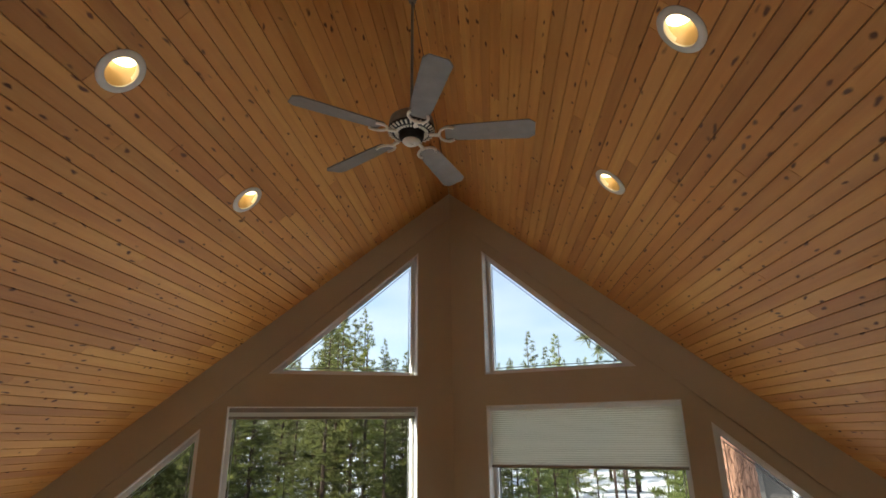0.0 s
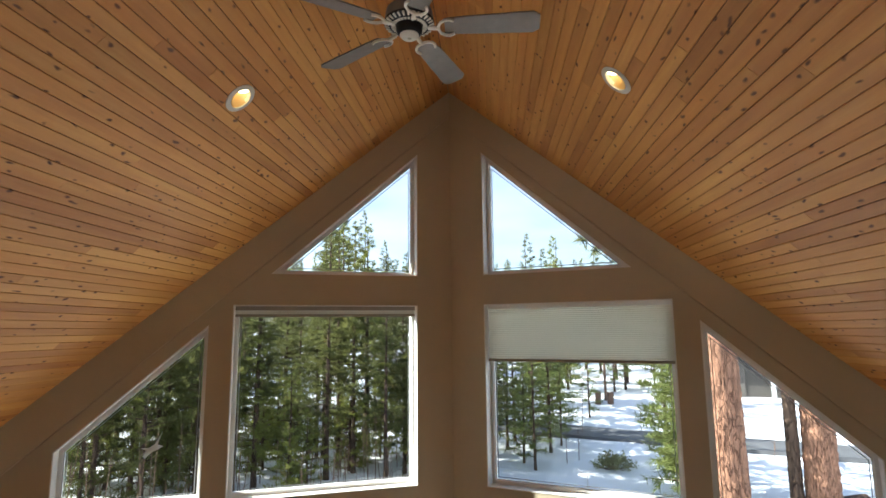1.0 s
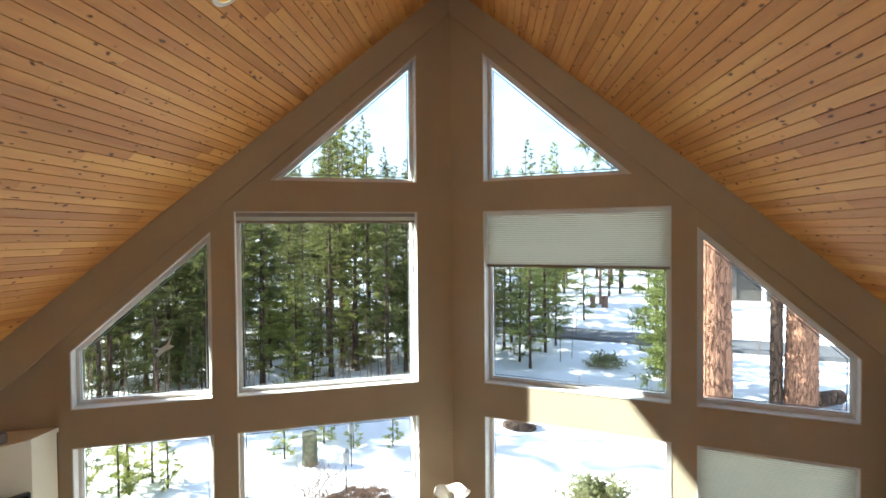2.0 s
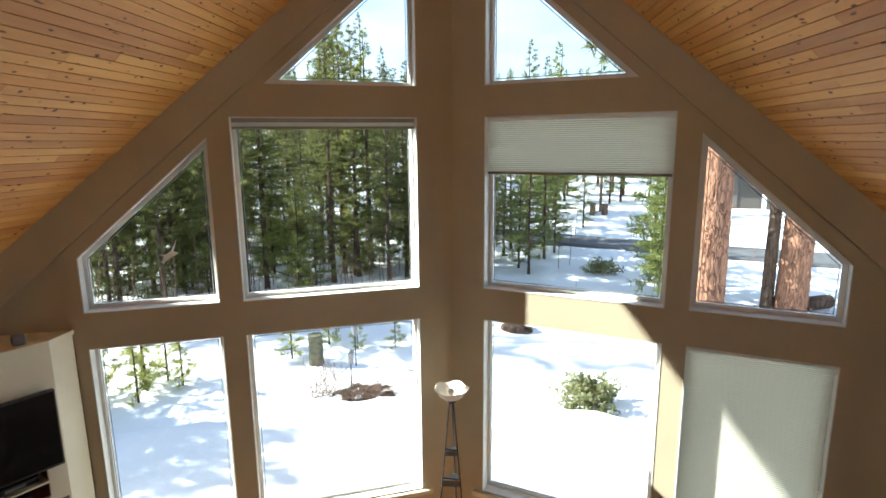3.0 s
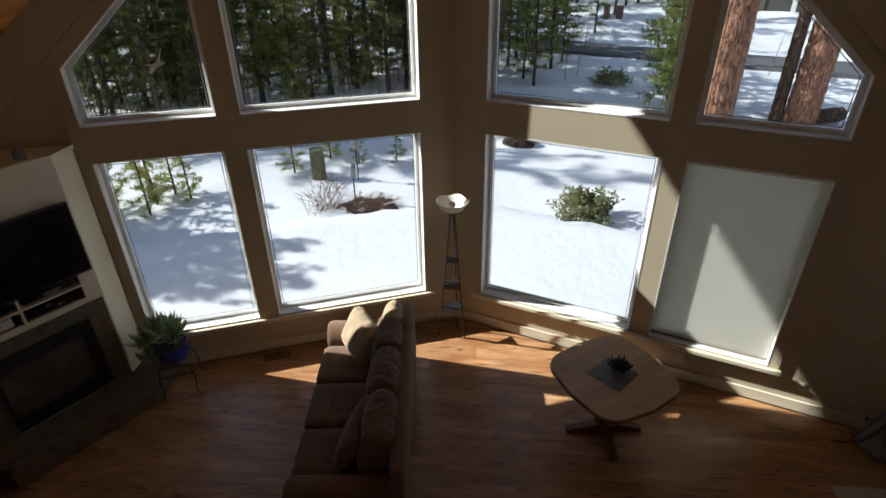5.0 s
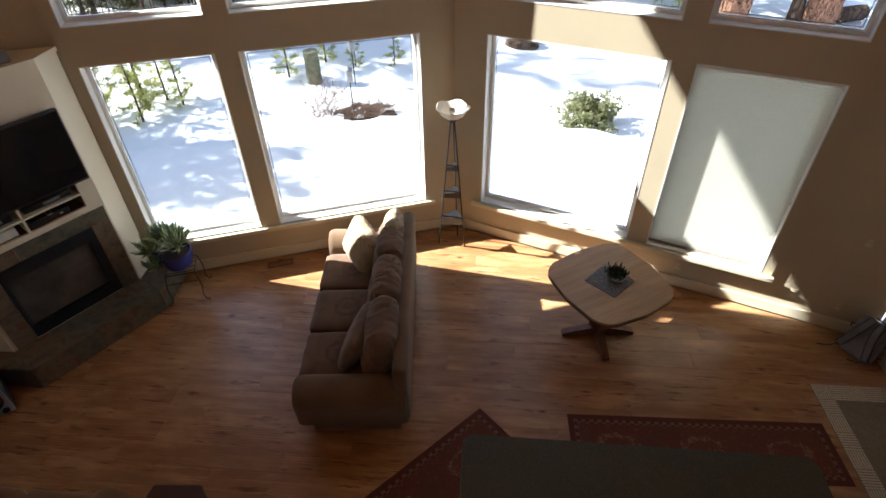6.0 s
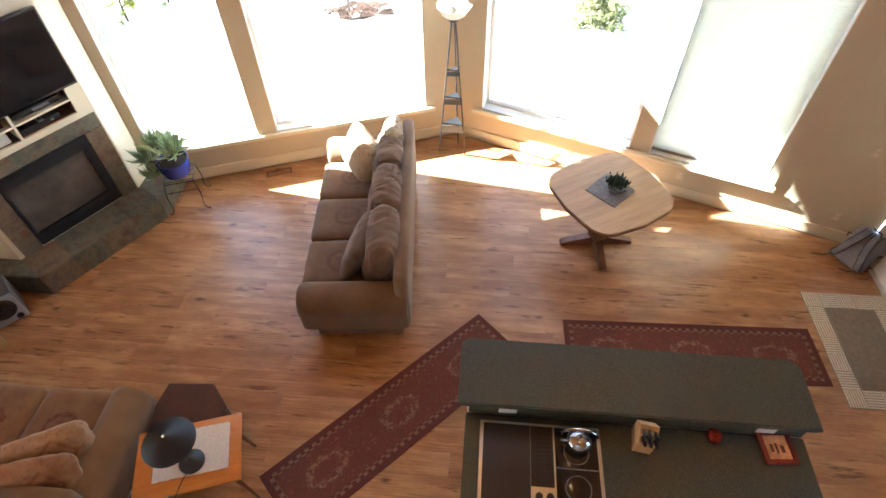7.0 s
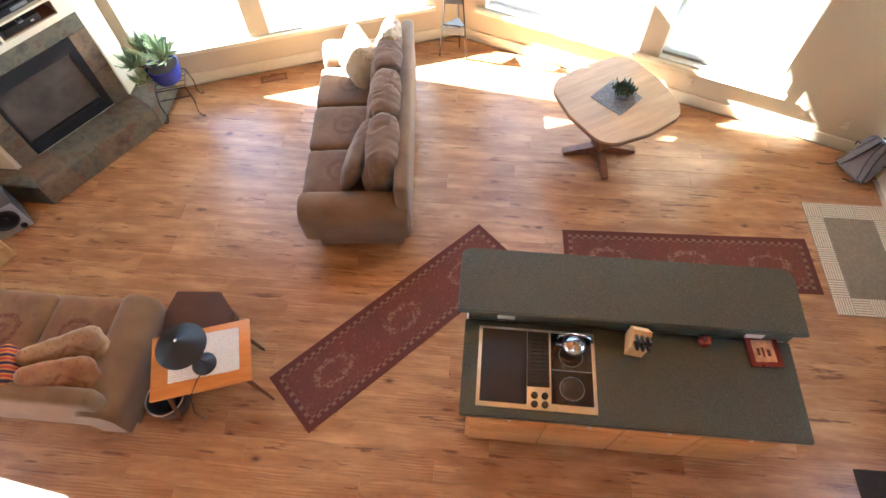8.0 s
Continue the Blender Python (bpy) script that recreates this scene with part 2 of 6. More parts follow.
SUCCULENT_DARK = plain("dark_green_leaf", (0.045, 0.075, 0.04), 0.5, vary=0.4, scale=14)


def green_top():
    k = Mat("green_granite_laminate", 0.42)
    v = k.coords()
    speck = k.noise(v, 160, 2, 0.7)
    base = k.ramp(speck, [(0.36, (0.024, 0.030, 0.020)), (0.52, (0.052, 0.060, 0.044)), (0.68, (0.112, 0.120, 0.092))])
    k.colour(k.mix(k.ramp(k.noise(v, 3, 4), [(0.4, (0, 0, 0)), (0.7, (0.3, 0.3, 0.3))]), base, (0.070, 0.085, 0.061)))
    k.roughness(k.noise(v, 9), 0.30, 0.42)
    return k.m


def slate():
    k = Mat("multicolour_slate", 0.45)
    v = k.coords(per="object")
    n = k.noise(v, 6.5, 7, 0.66)
    base = k.ramp(n, [(0.30, (0.036, 0.040, 0.036)), (0.43, (0.105, 0.110, 0.085)), (0.53, (0.19, 0.17, 0.115)), (0.60, (0.12, 0.085, 0.055)), (0.70, (0.28, 0.095, 0.045))])
    own = k.ramp(k.random, [(0.0, (0.035, 0.042, 0.046)), (0.3, (0.085, 0.085, 0.070)), (0.55, (0.06, 0.055, 0.045)), (0.8, (0.20, 0.075, 0.035)), (1.0, (0.05, 0.05, 0.05))])
    k.colour(k.mix(0.34, base, own))
    k.roughness(n, 0.3, 0.6)
    k.bump(k.noise(v, 14, 8, 0.65), 0.5, 0.012)
    return k.m


def snow():
    k = Mat("snow", 0.7, 0, 0.3)
    v = k.coords()
    litter = k.ramp(k.noise(v, 3.2, 9, 0.75), [(0.62, (0, 0, 0)), (0.72, (0.5, 0.5, 0.5))])
    patch = k.ramp(k.noise(v, 0.16, 3), [(0.50, (0, 0, 0)), (0.62, (1, 1, 1))])
    base = k.mix(k.mix(1.0, litter, patch, "MULTIPLY"), (0.87, 0.875, 0.89), (0.10, 0.075, 0.05))
    k.colour(base)
    k.bump(k.noise(v, 5, 8, 0.6), 0.35, 0.06)
    k.b.inputs["Subsurface Weight"].default_value = 0.0
    return k.m


def bark(name, plate, crack, scale):
    k = Mat(name, 0.9, 0, 0.2)
    v = k.coords((1, 1, 0.2))
    warp = k.node("ShaderNodeVectorMath")
    warp.operation = "ADD"
    n = k.node("ShaderNodeTexNoise", Scale=3.0, Detail=4)
    k.link(v, n.inputs["Vector"])
    sc = k.node("ShaderNodeVectorMath")
    sc.operation = "MULTIPLY"
    sc.inputs[1].default_value = (0.42, 0.42, 0.42)
    k.link(n.outputs["Color"], sc.inputs[0])
    k.link(v, warp.inputs[0])
    k.link(sc.outputs[0], warp.inputs[1])
    vo = k.node("ShaderNodeTexVoronoi", Scale=scale)
    vo.feature = "DISTANCE_TO_EDGE"
    k.link(warp.outputs[0], vo.inputs["Vector"])
    edge = k.ramp(vo.outputs["Distance"], [(0.0, (0, 0, 0)), (0.07, (1, 1, 1))])
    tone = k.ramp(k.noise(v, 12, 6), [(0.3, tuple(x * 0.6 for x in plate)), (0.7, tuple(min(1, x * 1.35) for x in plate))])
    k.colour(k.mix(edge, crack, tone))
    k.bump(edge, 0.8, 0.04)
    return k.m


def needles(name, a, b):
    k = Mat(name, 0.65, 0, 0.3)
    v = k.coords(per="object")
    base = k.ramp(k.noise(v, 0.8, 4), [(0.35, a), (0.65, b)])
    base = k.mix(0.4, base, k.ramp(k.random, [(0.0, a), (0.5, b), (1.0, tuple(x * 0.7 for x in a))]))
    k.colour(base)
    k.b.inputs["Transmission Weight"].default_value = 0.0
    tr = k.node("ShaderNodeBsdfTranslucent")
    k.link(base, tr.inputs["Color"])
    mx = k.node("ShaderNodeMixShader", Fac=0.45)
    k.link(k.b.outputs[0], mx.inputs[1])
    k.link(tr.outputs[0], mx.inputs[2])
    k.link(mx.outputs[0], k.t.nodes["Material Output"].inputs["Surface"])
    return k.m


def glass(name="window_glass", tint=0.97):
    k = Mat(name)
    tr, gl, fr = k.node("ShaderNodeBsdfTransparent"), k.node("ShaderNodeBsdfGlossy", Roughness=0.0), k.node("ShaderNodeFresnel", IOR=1.12)
    tr.inputs["Color"].default_value = (tint, tint + 0.008, tint + 0.004, 1)
    mx = k.node("ShaderNodeMixShader")
    k.link(fr.outputs[0], mx.inputs[0])
    k.link(tr.outputs[0], mx.inputs[1])
    k.link(gl.outputs[0], mx.inputs[2])
    k.link(mx.outputs[0], k.t.nodes["Material Output"].inputs["Surface"])
    return k.m


def cellular():
    k = Mat("cellular_shade_cloth", 0.9, 0, 0.1)
    v = k.coords()
    base = k.ramp(k.noise(v, 120, 3), [(0.3, (0.71, 0.69, 0.62)), (0.7, (0.79, 0.77, 0.69))])
    k.colour(base)
    tr = k.node("ShaderNodeBsdfTranslucent")
    tr.inputs["Color"].default_value = (0.88, 0.87, 0.78, 1)
    mx = k.node("ShaderNodeMixShader", Fac=0.55)
    k.link(k.b.outputs[0], mx.inputs[1])
    k.link(tr.outputs[0], mx.inputs[2])
    k.link(mx.outputs[0], k.t.nodes["Material Output"].inputs["Surface"])
    return k.m


def glow(name, c, strength):
    k = Mat(name)
    k.b.inputs["Base Color"].default_value = (*c, 1)
    k.b.inputs["Emission Color"].default_value = (*c, 1)
    k.b.inputs["Emission Strength"].default_value = strength
    return k.m


GREEN_TOP, SLATE, SNOW, GLASS, SHADE = green_top(), slate(), snow(), glass(), cellular()
# this tint also dims the outdoor view against the room, whose sunlight skips it
LOW_E = glass("coated_window_glass", 0.67)
PONDEROSA = bark("orange_ponderosa_bark", (0.34, 0.178, 0.112), (0.12, 0.055, 0.036), 16.0)
SHINGLE = plain("dark_roof_shingle", (0.06, 0.052, 0.046), 0.9, vary=0.35, scale=5.0, bump=0.4)
DARK_BARK = bark("dark_pine_bark", (0.13, 0.085, 0.06), (0.03, 0.02, 0.015), 9.0)
NEEDLE_DARK = needles("dark_pine_needles", (0.120, 0.132, 0.045), (0.235, 0.235, 0.078))
NEEDLE_LIGHT = needles("yellow_green_needles", (0.19, 0.215, 0.052), (0.34, 0.345, 0.09))
NEEDLE_YOUNG = needles("pale_young_needles", (0.28, 0.31, 0.08), (0.44, 0.44, 0.13))
NEEDLE_MID = needles("green_needles", (0.165, 0.20, 0.062), (0.30, 0.325, 0.105))
SHRUB_LEAF = needles("olive_shrub_leaf", (0.21, 0.22, 0.10), (0.38, 0.38, 0.20))
TWIG = plain("bare_twig", (0.20, 0.12, 0.08), 0.85, vary=0.3, scale=20)
ASPHALT = plain("wet_asphalt", (0.13, 0.13, 0.135), 0.8, vary=0.2, scale=3, bump=0.3)
BULB = glow("warm_bulb", (1.0, 0.78, 0.42), 1.5)
FROST = plain("frosted_glass_bowl", (0.78, 0.74, 0.66), 0.3, vary=0.06)

# ---------------------------------------------------------------- mesh helpers
def mesh_of(bm, name, mat, smooth=False):
    bmesh.ops.recalc_face_normals(bm, faces=bm.faces)
    me = bpy.data.meshes.new(name)
    bm.to_mesh(me)
    bm.free()
    me.materials.append(mat)
    if smooth:
        me.shade_smooth()
        me.set_sharp_from_angle(angle=radians(42))
    return me


def part(name, bm, mat, parent, label="", smooth=True):
    """Links a bmesh as one mesh object under a thing or a part."""
    ob = new(name, mesh_of(bm, name, mat, smooth))
    ob.parent = parent
    return tagged(ob, label)


def thing(name, label, category, m=None, group="", kind=""):
    ob = new(name)
    ob.empty_display_size = 0.2
    ob.matrix_basis = m or Matrix()
    return tagged(ob, label, category, group, kind)


def solid(name, bm, mat, label, category, kind="", group="", smooth=False, m=None):
    """A thing that is one mesh."""
    ob = new(name, mesh_of(bm, name, mat, smooth))
    if m:
        ob.matrix_basis = m
    return tagged(ob, label, category, group, kind)


def box(bm, lo, hi, bevel=0.0, seg=2, m=None):
    r = bmesh.ops.create_cube(bm, size=1.0)
    vs = r["verts"]
    for v in vs:
        v.co = Vector([lo[i] + (v.co[i] + 0.5) * (hi[i] - lo[i]) for i in range(3)])
    if bevel:
        es = list({e for v in vs for e in v.link_edges})
        out = bmesh.ops.bevel(bm, geom=es, offset=bevel, segments=seg, affect="EDGES", profile=0.5)
        vs = list({v for f in out["faces"] for v in f.verts} | {v for v in vs if v.is_valid})
    if m:
        bmesh.ops.transform(bm, matrix=m, verts=vs)
    return bm


def Box(lo, hi, bevel=0.0, seg=2, m=None):
    return box(bmesh.new(), lo, hi, bevel, seg, m)


def rod(bm, a, b, r, seg=10, r2=None):
    a, b = Vector(a), Vector(b)
    d = b - a
    m = Matrix.Translation((a + b) / 2) @ d.to_track_quat("Z", "Y").to_matrix().to_4x4()
    bmesh.ops.create_cone(bm, cap_ends=True, segments=seg, radius1=r, radius2=r if r2 is None else r2, depth=d.length, matrix=m)
    return bm


def pipe(bm, pts, r, seg=8):
    """A bent bar: one ring of vertices at each point, joined into one skin."""
    pts = [Vector(p) for p in pts]
    prev = None
    for i, p in enumerate(pts):
        d = (pts[min(i + 1, len(pts) - 1)] - pts[max(i - 1, 0)]).normalized()
        q = d.to_track_quat("Z", "Y")
        ring = [bm.verts.new(p + q @ Vector((r * math.cos(2 * math.pi * k / seg), r * math.sin(2 * math.pi * k / seg), 0))) for k in range(seg)]
        if prev:
            o = min(range(seg), key=lambda k: (ring[k].co - prev[0].co).length)
            for k in range(seg):
                bm.faces.new((prev[k], prev[(k + 1) % seg], ring[(k + 1 + o) % seg], ring[(k + o) % seg]))
            ring = ring[o:] + ring[:o]
        else:
            bm.faces.new(ring[::-1])
        prev = ring
    bm.faces.new(prev)
    return bm


def lathe(bm, profile, seg=24, m=None, caps=True):
    """Turns a profile of (radius, height) round the z axis."""
    rings = []
    for r, z in profile:
        rings.append([bm.verts.new((max(r, 1e-4) * math.cos(2 * math.pi * i / seg), max(r, 1e-4) * math.sin(2 * math.pi * i / seg), z)) for i in range(seg)])
    for a, b in zip(rings, rings[1:]):
        for i in range(seg):
            bm.faces.new((a[i], a[(i + 1) % seg], b[(i + 1) % seg], b[i]))
    for ring in (rings[0], rings[-1]) if caps else ():
        bm.faces.new(ring)
    if m:
        bmesh.ops.transform(bm, matrix=m, verts=[v for ring in rings for v in ring])
    return bm


def prism(bm, poly, z0, z1, m=None):
    lo = [bm.verts.new((x, y, z0)) for x, y in poly]
    hi = [bm.verts.new((x, y, z1)) for x, y in poly]
    n = len(poly)
    bm.faces.new(lo[::-1])
    bm.faces.new(hi)
    for i in range(n):
        bm.faces.new((lo[i], lo[(i + 1) % n], hi[(i + 1) % n], hi[i]))
    if m:
        bmesh.ops.transform(bm, matrix=m, verts=lo + hi)
    return bm


def slab(loops, d0, d1, m):
    """A sheet with openings: loops of (u, z), the first the outline, from depth d0 to d1, put in place by m."""
    bm = bmesh.new()
    tris = tessellate_polygon([[Vector((u, z, 0)) for u, z in lp] for lp in loops])
    flat = [p for lp in loops for p in lp]
    a = [bm.verts.new((u, z, d0)) for u, z in flat]
    b = [bm.verts.new((u, z, d1)) for u, z in flat]
    for t in tris:
        for vs in (a, b):
            try:
                bm.faces.new([vs[i] for i in t])
            except ValueError:
                pass
    k = 0
    for lp in loops:
        n = len(lp)
        for i in range(n):
            j = (i + 1) % n
            bm.faces.new((a[k + i], a[k + j], b[k + j], b[k + i]))
        k += n
    bmesh.ops.transform(bm, matrix=m, verts=bm.verts)
    return bm


def inset(poly, d):
    """The polygon shrunk by d; works for both ways round."""
    n = len(poly)
    area = sum(poly[i][0] * poly[(i + 1) % n][1] - poly[(i + 1) % n][0] * poly[i][1] for i in range(n))
    s = 1 if area > 0 else -1
    lines = []
    for i in range(n):
        (x0, y0), (x1, y1) = poly[i], poly[(i + 1) % n]
        ln = math.hypot(x1 - x0, y1 - y0)
        nx, ny = -(y1 - y0) / ln * s, (x1 - x0) / ln * s
        lines.append((nx, ny, nx * x0 + ny * y0 + d))
    out = []
    for i in range(n):
        a1, b1, c1 = lines[i - 1]
        a2, b2, c2 = lines[i]
        det = a1 * b2 - a2 * b1
        out.append(((c1 * b2 - c2 * b1) / det, (a1 * c2 - a2 * c1) / det))
    return out


def clip(poly, keep):
    """Cuts a convex polygon by the half-planes (a, b, c): a x + b y <= c."""
    for a, b, c in keep:
        out = []
        for i, p in enumerate(poly):
            q = poly[i - 1]
            fp, fq = a * p[0] + b * p[1] - c, a * q[0] + b * q[1] - c
            if (fp < 0) != (fq < 0):
                t = fq / (fq - fp)
                out.append((q[0] + (p[0] - q[0]) * t, q[1] + (p[1] - q[1]) * t))
            if fp < 0:
                out.append(p)
        poly = out
        if not poly:
            break
    return poly


def cushion(size, r=0.35, puff=0.25, n=9, wrinkle=0.0, seed=0, m=None):
    """A stuffed cushion: a rounded block, thicker in its middle, with soft folds."""
    bm = bmesh.new()
    bmesh.ops.create_cube(bm, size=2.0)
    bmesh.ops.subdivide_edges(bm, edges=bm.edges[:], cuts=n, use_grid_fill=True)
    h = Vector(size) / 2
    rad = min(h) * 2 * r
    for v in bm.verts:
        p = Vector([v.co[i] * h[i] for i in range(3)])
        core = Vector([max(-(h[i] - rad), min(h[i] - rad, p[i])) for i in range(3)])
        d = p - core
        q = core + (d.normalized() * rad if d.length > 1e-6 else d)
        a = min(range(3), key=lambda i: size[i])
        o = [i for i in range(3) if i != a]
        f = (1 - (q[o[0]] / h[o[0]]) ** 2) * (1 - (q[o[1]] / h[o[1]]) ** 2)
        q[a] *= 1 - puff + puff * 2 * max(0, f) ** 0.5 * 0.75
        if wrinkle:
            bend = 1.6 * noise.noise(q * 5 + Vector((seed * 3, 0, 0)))
            w = Vector((q.x * 4 + seed * 7, q.y * 24 + bend, q.z * 5 + bend))
            soft = noise.noise(q * 5.5 + Vector((0, seed * 5, 0)))
            q += (q - core * 0.5).normalized() * wrinkle * (1.0 - 2.2 * abs(noise.noise(w)) + 0.7 * soft)
        v.co = q
    if m:
        bmesh.ops.transform(bm, matrix=m, verts=bm.verts)
    return bm


# ---------------------------------------------------------------- the shell of the room
XC, YC, TURN = -0.395, 5.748, radians(20.58)      # the prow's corner, and how far each glass wall turns back
RIDGE, PITCH = 6.92, 0.92
XL, XR, YB = -4.76, 3.97, -4.2                    # side walls and back wall
CA, SA = math.cos(TURN), math.sin(TURN)


def wall_frame(s):
    """Takes (along the wall from the corner, height, towards the room) to the world; s: -1 the west wall, 1 the east one."""
    return Matrix(((s * CA, 0, -s * SA, XC), (-SA, 0, -CA, YC), (0, 1, 0, 0), (0, 0, 0, 1)))


U1, U2, U3, U4, UE = 0.36, 2.13, 2.335, 3.50, 4.66
OPENINGS = {
    "top": [(U1, 4.90), (1.80, 4.90), (U1, 6.20)],
    "upper": [(U1, 2.845), (U2, 2.845), (U2, 4.603), (U1, 4.603)],
    "upper_side": [(U3, 2.85), (U4, 2.85), (U4, 3.365), (U3, 4.416)],
    "lower": [(U1, 0.483), (U2, 0.483), (U2, 2.507), (U1, 2.507)],
    "lower_side": [(U3, 0.483), (U4, 0.483), (U4, 2.512), (U3, 2.512)],
}
number = 0
for s, side in ((-1, "west"), (1, "east")):
    m = wall_frame(s)
    top = RIDGE + 0.15
    outline = [(-0.06, -0.6), (UE, -0.6), (UE, top - PITCH * UE * CA), (-0.06, top)]
    holes = [list(p) for p in OPENINGS.values()]
    solid("wall_north_" + side, slab([outline] + holes, -0.185, -0.034, m), WALL, "tan painted gable wall with five window openings", "wall", "structure")
    casing = [(0.27, 0.415), (3.60, 0.415), (3.60, 3.42), (0.27, 6.41)]
    solid("trim", slab([casing] + holes, -0.0339, 0.0, m), WALL, "wide flat tan window casing on the gable wall", "trim", "structure")
    rake = [(0.002, 6.654), (UE, 2.484), (UE, RIDGE + 0.02 - PITCH * CA * UE), (0.002, RIDGE + 0.02 - PITCH * CA * 0.002)]
    solid("trim", slab([rake], -0.0335, 0.042, m), WALL, "wide tan rake board under the sloping ceiling", "trim", "structure")
    sill = bmesh.new()
    box(sill, (0.25, 0.425, 0.0005), (3.63, 0.476, 0.05), 0.008, m=None)
    bmesh.ops.transform(sill, matrix=m, verts=sill.verts)
    solid("window_sill", sill, TRIM, "cream painted sill board under the lower windows", "sill", "structure")
    base = bmesh.new()
    box(base, (0.02, 0.0, -0.0335), (UE - 0.02, 0.135, -0.014), 0.006)
    bmesh.ops.transform(base, matrix=m, verts=base.verts)
    solid("baseboard", base, TRIM, "tall cream painted baseboard along the floor", "baseboard", "structure")
    for key, poly in OPENINGS.items():
        number += 1
        w = thing("window_%d" % number, "fixed white vinyl window with one clear pane", "window", kind="structure")
        part("jamb_liner", slab([poly, inset(poly, 0.010)], -0.183, 0.0025, m), WHITE, w, smooth=False)
        part("window_frame", slab([inset(poly, 0.010), inset(poly, 0.040)], -0.178, -0.118, m), WHITE, w, smooth=False)
        part("glazing_bead", slab([inset(poly, 0.040), inset(poly, 0.049)], -0.165, -0.135, m), WHITE, w, smooth=False)
        part("gasket", slab([inset(poly, 0.066), inset(poly, 0.073)], -0.1345, -0.132, m), GREY_PLASTIC, w, smooth=False)
        pane = part("pane", slab([inset(poly, 0.044)], -0.153, -0.147, m), LOW_E, w, "clear glass pane", smooth=False)
        pane.visible_shadow = False

# side walls and back wall, which close the room
WTOP = RIDGE - PITCH * (XR - XC) + 0.15
y_side = YC - SA * UE
side_m = Matrix(((0, 0, 1, 0), (1, 0, 0, 0), (0, 1, 0, 0), (0, 0, 0, 1)))
# openings out of view, added at the rear to brighten the room
FILL_WEST = [(-2.75, 0.3), (-1.8, 0.3), (-1.8, 2.4), (-2.75, 2.4)]
FILL_EAST = [(0.5, 1.2), (1.3, 1.2), (1.3, 2.3), (0.5, 2.3)]
FILL_SOUTH = [(XC - 1.0, 4.1), (XC + 1.0, 4.1), (XC + 1.0, 5.0), (XC - 1.0, 5.0)]
hole = [(0.08, 0.72), (0.68, 0.72), (0.68, 1.34), (0.08, 1.34)]
solid("wall_west", slab([[(YB - 0.2, -0.6), (y_side, -0.6), (y_side, WTOP), (YB - 0.2, WTOP)], hole, FILL_WEST], XL - 0.16, XL, side_m), WALL, "tan painted side wall with a window", "wall", "structure")
# hole fits the sun patch on the floor; the other two only add fill
for number, (opening, x) in enumerate(((hole, XL - 0.16), (FILL_WEST, XL - 0.16), (FILL_EAST, XR)), 11):
    w = thing("window_%d" % number, "unseen white side window letting in daylight", "window", kind="structure")
    part("window_frame", slab([opening, inset(opening, 0.05)], x + 0.03, x + 0.13, side_m), WHITE, w, smooth=False)
    pane = part("pane", slab([inset(opening, 0.05)], x + 0.07, x + 0.076, side_m), GLASS, w, "clear glass pane", smooth=False)
    pane.visible_shadow = False
solid("wall_east", slab([[(YB - 0.2, -0.6), (y_side, -0.6), (y_side, WTOP), (YB - 0.2, WTOP)], FILL_EAST], XR, XR + 0.16, side_m), WALL, "tan painted side wall beside the entry mat", "wall", "structure")
back_m = Matrix(((1, 0, 0, 0), (0, 0, 1, 0), (0, 1, 0, 0), (0, 0, 0, 1)))
solid("wall_south", slab([[(XL, -0.6), (XR, -0.6), (XR, WTOP), (XC, RIDGE + 0.15), (XL, WTOP)], FILL_SOUTH], YB - 0.2, YB, back_m), WALL, "tan painted gable wall with an added high opening for fill light", "wall", "structure")
# added out of view: a high opening that lifts the gable's light
w = thing("window_14", "unseen high rear window added for fill light", "window", kind="structure")
part("window_frame", slab([FILL_SOUTH, inset(FILL_SOUTH, 0.05)], YB - 0.15, YB - 0.05, back_m), WHITE, w, smooth=False)
pane = part("pane", slab([inset(FILL_SOUTH, 0.05)], YB - 0.1, YB - 0.094, back_m), GLASS, w, "clear glass pane", smooth=False)
pane.visible_shadow = False
eb = bmesh.new()
box(eb, (XR - 0.016, 3.86, 0), (XR, y_side - 0.02, 0.135), 0.005)
solid("baseboard", eb, TRIM, "tall cream painted baseboard along the floor", "baseboard", "structure")


DOWNLIGHTS = ((-1.55, 1.90), (-1.57, 3.25), (0.79, 3.22), (0.79, 1.84))


